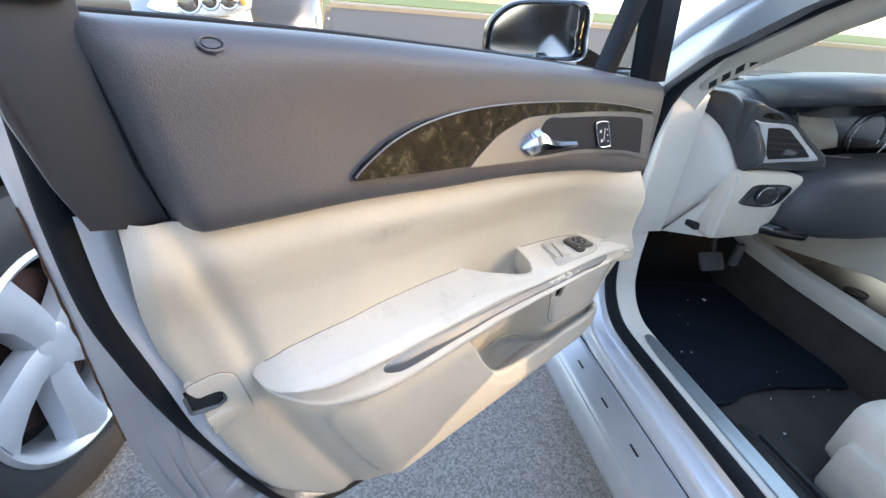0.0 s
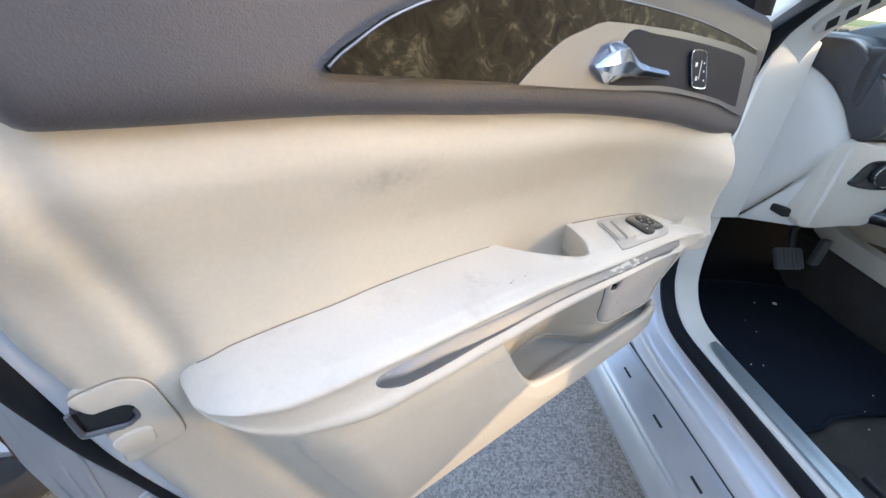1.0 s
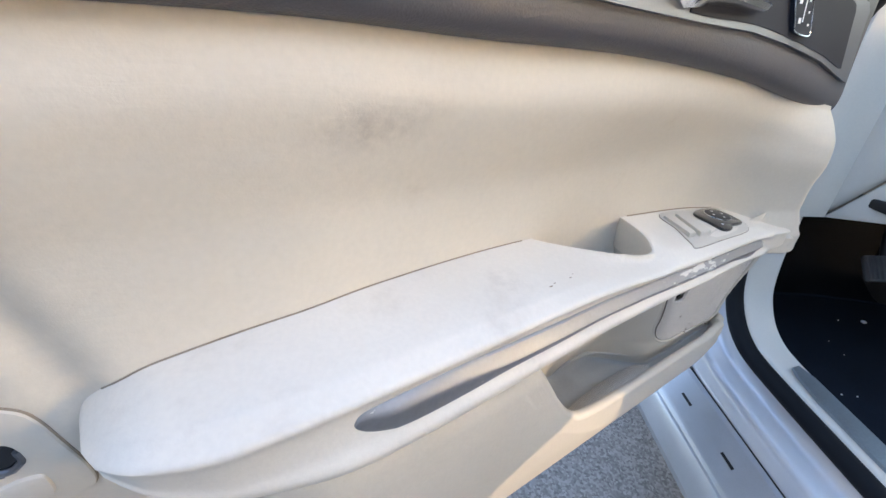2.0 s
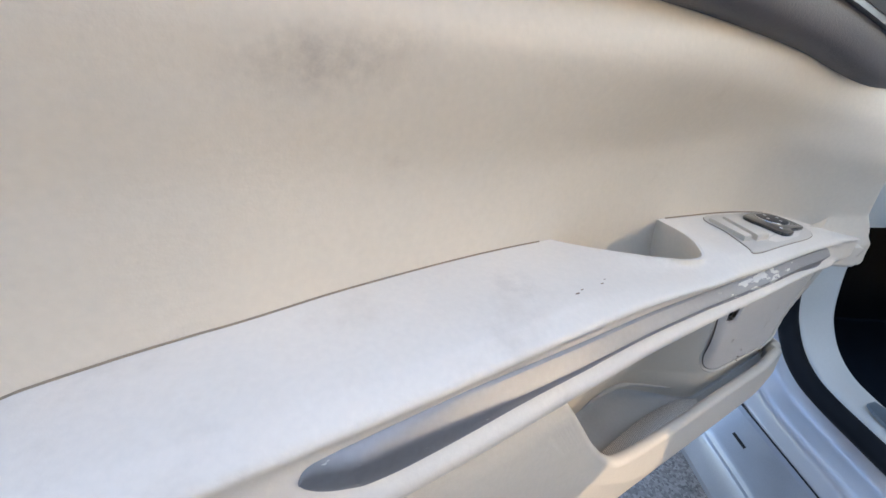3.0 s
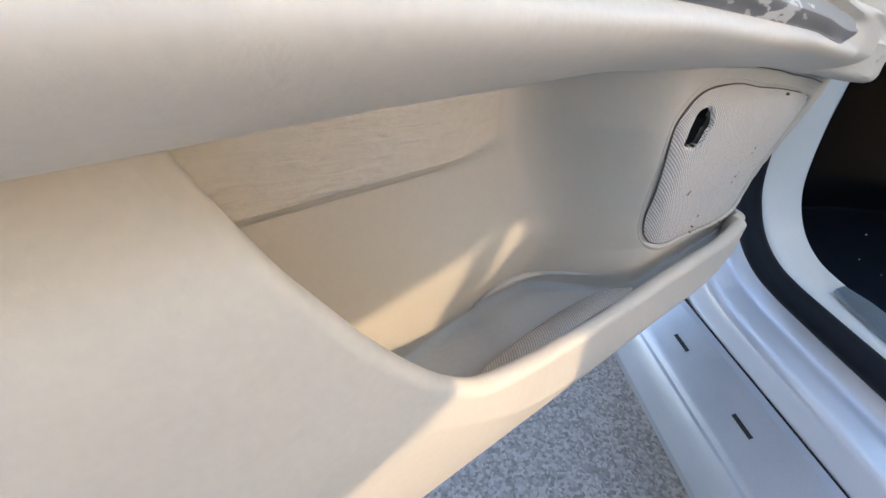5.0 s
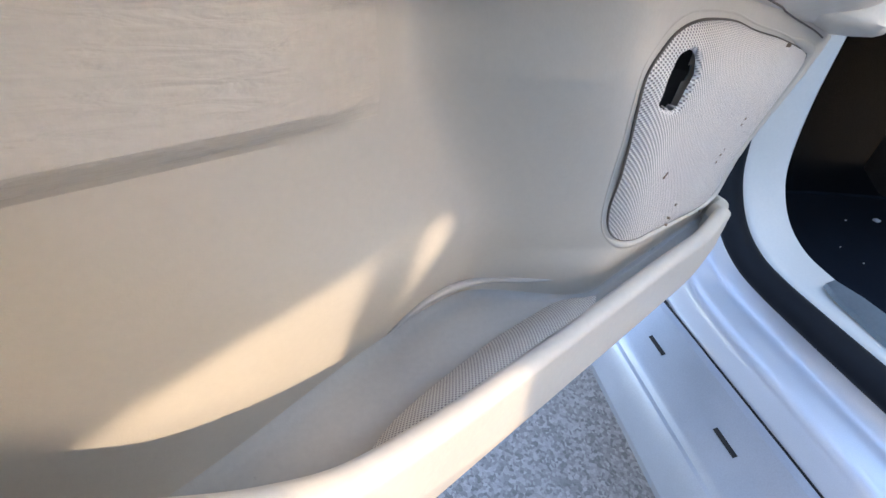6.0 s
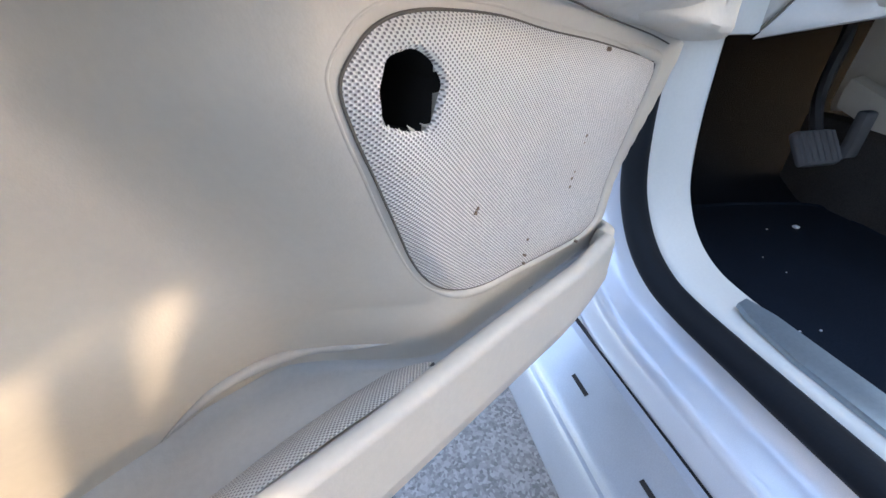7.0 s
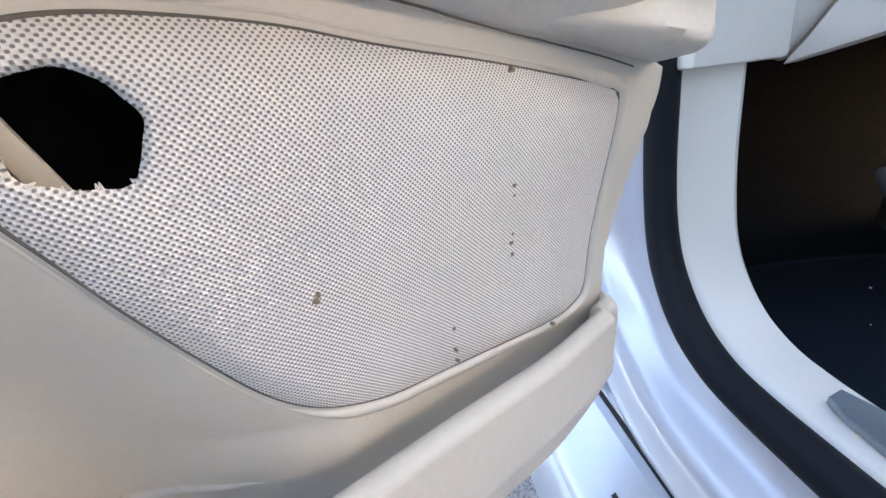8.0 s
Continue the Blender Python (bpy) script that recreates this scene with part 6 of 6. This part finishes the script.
# front wing and bonnet
rows = []
for y, x0, zt in ((1.19, 0.035, 0.99), (1.25, 0.0, 0.985), (1.5, -0.03, 0.965), (1.9, -0.03, 0.93), (2.2, 0.05, 0.87), (2.4, 0.2, 0.75)):
    rows.append([Vector((x0 + 0.06, y, 0.25)), Vector((x0, y, 0.35)), Vector((x0 - 0.01, y, 0.6)), Vector((x0, y, zt - 0.12)), Vector((x0 + 0.05, y, zt - 0.02)), Vector((x0 + 0.13, y, zt + 0.008))])
part("front_wing", sheet(rows), M["paint"], car, "silver front wing", 60)
rows = []
for y, x0, zt in ((1.66, 0.10, 0.962), (1.9, 0.10, 0.940), (2.2, 0.18, 0.885), (2.4, 0.33, 0.765)):
    rows.append([Vector((x0, y, zt)), Vector((x0 + 0.15, y, zt + 0.03)), Vector((0.91, y, zt + 0.055)), Vector((1.67 - x0, y, zt + 0.03)), Vector((1.82 - x0, y, zt)), Vector((1.82, y, zt - 0.2)), Vector((1.82, y, 0.3))])
part("bonnet", sheet(rows), M["paint"], car, "silver bonnet", 60)
# rear of the body
rows = []
for y, zt, dx in ((-1.38, 1.0, 0.0), (-1.8, 1.02, 0.01), (-2.2, 1.0, 0.06), (-2.45, 0.94, 0.16), (-2.55, 0.70, 0.24), (-2.56, 0.35, 0.26)):
    rows.append([Vector((0.06 + dx, y, 0.25)), Vector((0.0 + dx, y, 0.45)), Vector((0.0 + dx, y, min(0.75, zt - 0.05))), Vector((0.06 + dx, y, zt - 0.03)), Vector((0.20 + dx, y, zt)), Vector((0.91, y, zt + 0.03)), Vector((1.62 - dx, y, zt)), Vector((1.76 - dx, y, zt - 0.03)), Vector((1.82 - dx, y, min(0.75, zt - 0.05))), Vector((1.82 - dx, y, 0.45)), Vector((1.76 - dx, y, 0.25))])
part("rear_body", sheet(rows), M["paint"], car, "silver boot and rear wings", 60)
part("rear_window", solid([[Vector((0.22, -0.93, 1.41 + o)), Vector((1.60, -0.93, 1.41 + o)), Vector((1.55, -1.72, 1.03 + o)), Vector((0.27, -1.72, 1.03 + o))] for o in (0.0, 0.008)]), M["glass"], car, "clear rear window").visible_shadow = False
part("wiper", tube(spline([(0.32, 1.60, 1.03), (0.55, 1.66, 1.035), (0.75, 1.70, 1.03)], 12), 0.007, 6), M["black"], car)


# ---- outdoors ----
def gz(y):
    """Level driveway at the cars, a ramp up to the street, lawns rising gently beyond."""
    return 0.155 * min(max(y - 7.6, 0), 7.4) + 0.04 * max(min(y, 90) - 15, 0)


ys_ = [-60, -20, -6, -2, 0, 1, 2, 3, 4.5, 6, 7.6, 9, 11, 13, 15, 20, 40, 90, 200, 800]
xs_ = [-800, -200, -60, -20, -8, -4, -2, -1, 0, 1, 2, 4, 8, 20, 60, 200, 800]
ground = tagged(link("ground", (lambda bm: (lambda me: (bm.to_mesh(me), bm.free(), me)[2])(bpy.data.meshes.new("ground")))(sheet([[Vector((x, y, gz(y))) for x in xs_] for y in ys_])), M["drive"]), "grey exposed aggregate driveway in shade", "ground", kind="structure")


def strip_land(name, y0, y1, x0, x1, lift, material, label, thick=0.1):
    secs = []
    for y in np.linspace(y0, y1, 8):
        y = float(y)
        z = gz(y) + lift
        secs.append([Vector((x0, y, z - thick)), Vector((x0, y, z)), Vector((x1, y, z)), Vector((x1, y, z - thick))])
    bm = solid(secs)
    bmesh.ops.recalc_face_normals(bm, faces=bm.faces)
    me = bpy.data.meshes.new(name)
    bm.to_mesh(me)
    bm.free()
    return tagged(link(name, me, material), label, name.split("_")[0], kind="structure")


# unseen wall, added to keep low southern sky light off the door
wall = block((-1.3, -3.9, -0.1), (7.0, -3.5, 6.2))
me = bpy.data.meshes.new("blocker_south")
wall.to_mesh(me)
wall.free()
tagged(link("blocker_south", me, M["sky_blocker"]), "plain grey-brown wall, unseen, added to block low sky light", "wall", kind="structure")
strip_land("road", 7.8, 15.0, -90, 90, 0.01, M["street"], "grey asphalt street", 0.05)
strip_land("kerb", 15.0, 15.4, -90, 90, 0.12, M["kerb"], "pale concrete kerb", 0.3)
strip_land("pavement", 15.4, 17.6, -90, 90, 0.13, M["kerb"], "pale sunlit concrete pavement", 0.3)
strip_land("lawn", 17.6, 75.0, -90, 90, 0.16, M["grass"], "bright sunlit lawn across the street", 0.3)


def wheel(name, parent, c, r, width, axis_yaw, spokes=5, detail=True):
    """A tyre and rim facing +x before the turn; parts under the vehicle."""
    m = Matrix.Translation(c) @ Matrix.Rotation(axis_yaw, 4, "Z")
    prof = [(-width, r * 0.70), (-width * 1.0, r * 0.93), (-width * 0.8, r * 0.99), (0, r), (width * 0.8, r * 0.99), (width, r * 0.93), (width * 1.04, r * 0.82), (width * 0.92, r * 0.70), (width * 0.84, r * 0.665), (0, r * 0.64)]
    rings = [[m @ Vector((a, b * math.cos(t), b * math.sin(t))) for a, b in prof] for t in np.linspace(0, 2 * math.pi, 64, endpoint=False)]
    tyre = part("tyre", sheet(rings, closed_u=True, closed_v=True), M["tyre"], parent, "black tyre")
    rp = [(-width * 0.8, r * 0.62), (width * 0.70, r * 0.60), (width * 0.88, r * 0.625), (width * 0.96, r * 0.66), (width * 0.90, r * 0.685), (-width * 0.8, r * 0.66)]
    rings = [[m @ Vector((a, b * math.cos(t), b * math.sin(t))) for a, b in rp] for t in np.linspace(0, 2 * math.pi, 64, endpoint=False)]
    rim = part("rim", sheet(rings, closed_u=True, closed_v=True), M["alloy"], parent, "silver alloy rim")
    for k in range(spokes):
        t0 = 2 * math.pi * k / spokes + 0.55
        secs = []
        for f, hw, x in ((0.10, 0.050, 0.62), (0.22, 0.052, 0.66), (0.38, 0.056, 0.74), (0.52, 0.066, 0.80), (0.64, 0.086, 0.84)):
            cx = f * r
            hw2 = hw * r / 0.36 * 0.82
            p = []
            for s, dx in ((-1, -0.35), (-0.85, 0.0), (-0.25, 0.10), (0.25, 0.10), (0.85, 0.0), (1, -0.35)):
                y, z = cx, s * hw2
                tw = t0 + 0.5 * (f - 0.1)
                p.append(m @ Vector((width * (x + dx), y * math.cos(tw) - z * math.sin(tw), y * math.sin(tw) + z * math.cos(tw))))
            secs.append(p)
        part("spoke", solid(secs), M["alloy"], rim)
    part("hub", solid([[m @ Vector((width * x, q * r * math.cos(t), q * r * math.sin(t))) for t in np.linspace(0, 2 * math.pi, 24, endpoint=False)] for x, q in ((0.3, 0.17), (0.66, 0.165), (0.72, 0.13), (0.72, 0.06))]), M["alloy"], rim)
    part("brake_disc", solid([[m @ Vector((width * x, q * r * math.cos(t), q * r * math.sin(t))) for t in np.linspace(0, 2 * math.pi, 40, endpoint=False)] for x, q in ((0.0, 0.50), (0.12, 0.50), (0.14, 0.2))]), M["brake"], rim, "rusty brake disc")
    part("backing", solid([[m @ Vector((width * x, q * r * math.cos(t), q * r * math.sin(t))) for t in np.linspace(0, 2 * math.pi, 40, endpoint=False)] for x, q in ((-0.3, 0.61), (-0.1, 0.61))]), M["cone"], rim, "black wheel well behind the spokes")
    return tyre


# neighbouring vehicle beside the open door
suv = thing("parked_suv", (-1.95, 0.2, 0.0), "pale silver tall vehicle parked beside the sedan", "vehicle")
NX = -1.27
SUV_TOP = [(-2.6, 1.55), (-2.4, 1.62), (-0.35, 1.62), (0.0, 1.52), (0.75, 1.14), (1.4, 1.12), (1.75, 1.09), (1.92, 1.02), (2.0, 0.9)]
SUV_IN = [(-2.6, 0.1), (-2.4, 0.0), (1.3, 0.0), (1.4, 0.02), (1.75, 0.08), (1.92, 0.22), (2.0, 0.4)]
secs = []
for y in sorted([-2.6, -2.4, -1.2, -0.35, 0.0, 0.3, 0.6, 1.65, 1.75, 1.85, 1.92, 2.0] + [1.09 + 0.43 * math.cos(a) for a in np.linspace(0, math.pi, 21)]):
    dy = abs(y - 1.09)
    zb = 0.40 if dy > 0.4299 else 0.372 + math.sqrt(0.43**2 - dy**2)
    x, zt = NX - keyed(SUV_IN, y), keyed(SUV_TOP, y)
    secs.append([Vector((x - 0.02, y, zb)), Vector((x + 0.0, y, max(0.55, zb + 0.03))), Vector((x + 0.01, y, max(0.86, zb + 0.05))), Vector((x - 0.005, y, max(0.95, zb + 0.07))), Vector((x - 0.05, y, zt - 0.04)), Vector((x - 0.2, y, zt)), Vector((-2.5, y, zt)), Vector((-2.7, y, 1.0)), Vector((-2.7, y, 0.42)), Vector((x - 0.30, y, 0.42)), Vector((x - 0.28, y, zb))])
part("body", solid(secs), M["white_car"], suv, "pale silver body", 50)
part("arch_liner", sheet([[Vector((x, 1.09 + 0.425 * math.cos(a), 0.372 + 0.425 * math.sin(a))) for x in (NX - 0.02, NX - 0.29)] + [Vector((NX - 0.29, 1.09, 0.372))] for a in np.linspace(-0.4, math.pi + 0.4, 40)]), M["cone"], suv, "black wheel arch liner")
wheel("wheel", suv, (-1.362, 1.09, 0.372), 0.372, 0.112, radians(-2))
part("belt_moulding", block((NX - 0.06, 0.9, 1.055), (NX + 0.012, 1.80, 1.085), 0.008), M["black"], suv)
part("chrome_line", block((NX - 0.06, 0.9, 1.088), (NX + 0.010, 1.78, 1.100), 0.003), M["chrome"], suv)
part("side_window", slab([(0.68, 1.02), (0.62, 1.06), (0.02, 1.40), (-0.3, 1.50), (-1.2, 1.52), (-1.2, 1.0), (0.0, 1.0)], 0.03, lambda a, b, d: Vector((NX + 0.012 - d, a, b))), M["gloss_black"], suv, "dark side window")

# vehicle parked nose-on at the end of the driveway
van = thing("parked_van", (-2.2, 4.4, 0.0), "pale blue-grey vehicle parked facing the sedan, clear headlights", "vehicle")
secs = []
for y, dx, zt in ((3.58, 0.30, 0.9), (3.62, 0.14, 1.10), (3.75, 0.03, 1.20), (4.3, 0.0, 1.26), (4.7, 0.0, 1.32), (5.3, 0.05, 1.75), (6.6, 0.05, 1.78)):
    sk = -0.27 * (y - 3.6)
    secs.append([Vector((-1.28 + sk - dx, y, 0.3)), Vector((-1.26 + sk - dx, y, 0.7)), Vector((-1.29 + sk - dx, y, zt - 0.14)), Vector((-1.40 + sk - dx, y, zt)), Vector((-2.9 + sk + dx, y, zt)), Vector((-3.05 + sk + dx, y, 0.8)), Vector((-3.0 + sk + dx, y, 0.3))])
part("body", solid(secs), M["van_paint"], van, "pale blue-grey body", 50)
lamp_o = smooth2([(-1.93, 1.03), (-1.84, 1.12), (-1.70, 1.185), (-1.50, 1.20), (-1.36, 1.18), (-1.33, 1.12), (-1.36, 1.05), (-1.50, 1.01), (-1.75, 1.005)], 50)
lamp_f = lambda a, b, d: Vector((a, 3.53 + 0.10 * (b - 1.0) + 0.6 * max(a + 1.5, 0) ** 1.5 + d, b))
lamp = part("headlight", slab(lamp_o, 0.14, lamp_f, bevel=0.015), M["headlight"], van, "clear headlight with round projectors")
for a, b, r in ((-1.68, 1.09, 0.075), (-1.55, 1.10, 0.055), (-1.44, 1.11, 0.055)):
    part("projector", tube([lamp_f(a + r * math.cos(t), b + r * math.sin(t), -0.004) for t in np.linspace(0, 2 * math.pi, 24, endpoint=False)], 0.009, 6, closed=True), M["chrome"], lamp)
    part("projector_lens", solid([[lamp_f(a + r * k * math.cos(t), b + r * k * math.sin(t), -q) for t in np.linspace(0, 2 * math.pi, 24, endpoint=False)] for k, q in ((0.95, 0.001), (0.6, 0.010), (0.2, 0.013))]), M["dark_car"], lamp)
part("side_marker", slab([(-1.375, 1.17), (-1.35, 1.17), (-1.335, 1.09), (-1.36, 1.08)], 0.02, lambda a, b, d: lamp_f(a, b, d - 0.012)), M["amber"], lamp, "amber side marker")
wheel("wheel", van, (-1.60, 4.35, 0.35), 0.35, 0.11, radians(15))

# dark car farther down the driveway
far = thing("parked_car", (-2.4, 6.2, 0.0), "dark glossy car parked down the driveway", "car")
FX = -1.0
secs = []
for y, dx, zt in ((4.9, 0.3, 0.9), (5.0, 0.12, 1.05), (5.3, 0.0, 1.35), (5.9, 0.0, 1.72), (7.2, 0.0, 1.74), (7.5, 0.1, 1.2), (7.6, 0.3, 0.9)):
    x = FX - dx
    secs.append([Vector((x, y, 0.35)), Vector((x + 0.01, y, 0.7)), Vector((x - 0.02, y, min(1.05, zt))), Vector((x - 0.12, y, zt - 0.02)), Vector((-2.6 + dx, y, zt)), Vector((-2.75 + dx, y, 0.9)), Vector((-2.75 + dx, y, 0.35))])
part("body", solid(secs), M["dark_car"], far, "dark olive glossy paint", 50)
part("side_window", slab([(5.5, 1.12), (5.75, 1.55), (7.0, 1.58), (7.2, 1.12)], 0.02, lambda a, b, d: Vector((FX - 0.035 - d - 0.12 * (b - 1.1), a, b))), M["gloss_black"], far)
part("door_handle", block((FX + 0.005, 5.9, 0.98), (FX + 0.03, 6.1, 1.01), 0.008), M["chrome"], far)
wheel("wheel", far, (FX - 0.06, 5.55, 0.36), 0.36, 0.11, 0)
wheel("wheel", far, (FX - 0.06, 7.05, 0.36), 0.36, 0.11, 0)


# ---- trees, houses across the street ----
def tree(x, y, h, spread, seed):
    rng = random.Random(seed)
    z0 = gz(y) + 0.14
    t = thing("tree", (x, y, z0), "leafy green street tree on the lawn", "tree", "street trees")
    bm = bmesh.new()
    tube(spline([(x, y, z0 - 0.1), (x + 0.05, y, z0 + h * 0.25), (x - 0.05, y + 0.1, z0 + h * 0.6)], 10), [0.22 - 0.015 * k for k in range(10)], 8, up=Vector((1, 0, 0)), bm=bm)
    tips = []
    for k in range(9):
        a, up = rng.uniform(0, 6.28), rng.uniform(0.3, 0.55)
        e = Vector((x + spread * 0.7 * math.cos(a), y + spread * 0.7 * math.sin(a), z0 + h * rng.uniform(0.55, 0.95)))
        s = Vector((x, y, z0 + h * up))
        tube([s, s.lerp(e, 0.5) + Vector((0, 0, 0.3)), e], [0.09, 0.05, 0.02], 6, bm=bm)
        tips.append(e)
    part("trunk", bm, M["bark"], t)
    verts, faces = [], []
    for k in range(2200):
        c = rng.choice(tips) + Vector((rng.gauss(0, 1), rng.gauss(0, 1), rng.gauss(0, 0.7))) * spread * 0.28
        d1 = Vector((rng.gauss(0, 1), rng.gauss(0, 1), rng.gauss(0, 1))).normalized() * rng.uniform(0.10, 0.22)
        d2 = d1.cross(Vector((rng.gauss(0, 1), rng.gauss(0, 1), rng.gauss(0, 1)))).normalized() * rng.uniform(0.05, 0.12)
        i = len(verts)
        verts += [c - d1, c + d2, c + d1, c - d2]
        faces.append((i, i + 1, i + 2, i + 3))
    me = bpy.data.meshes.new("crown")
    me.from_pydata(verts, [], faces)
    link("crown", me, M["leaf"], t)


for k, (x, y, h, s) in enumerate(((-16, 34, 8, 3.2), (14, 36, 9, 3.5), (30, 32, 8, 3.2), (6, 48, 9, 4))):
    tree(x, y, h, s, 30 + k)


def house(x, y, w, d, h, seed):
    z0 = gz(y)
    t = thing("house", (x, y, z0), "low brick house beyond the lawn", "house", "houses across the street")
    part("wall", block((x - w / 2, y, z0 - 0.5), (x + w / 2, y + d, z0 + h), 0.02), M["brick"], t)
    r = 0.5
    part("roof", solid([[Vector((xx, y - r, z0 + h)), Vector((xx, y + d / 2, z0 + h + d * 0.3)), Vector((xx, y + d + r, z0 + h)), Vector((xx, y + d + r, z0 + h - 0.15)), Vector((xx, y - r, z0 + h - 0.15))] for xx in (x - w / 2 - r, x + w / 2 + r)]), M["roofing"], t)
    for k in range(4):
        xx = x - w * 0.36 + k * w * 0.24
        win = part("window", block((xx - 0.7, y - 0.06, z0 + 1.0), (xx + 0.7, y + 0.05, z0 + 2.2), 0.02), M["kerb"], t)
        part("pane", block((xx - 0.6, y - 0.075, z0 + 1.1), (xx + 0.6, y - 0.05, z0 + 2.1)), M["gloss_black"], win)


house(-16, 62, 20, 10, 2.9, 1)
house(16, 66, 22, 10, 2.9, 2)

# the sedan's own wheels
for x, y, turn in ((0.085, 1.93, math.pi), (0.115, -0.93, math.pi), (1.735, 1.93, 0), (1.705, -0.93, 0)):
    wheel("wheel", car, (x, y, 0.335), 0.335, 0.11, turn)
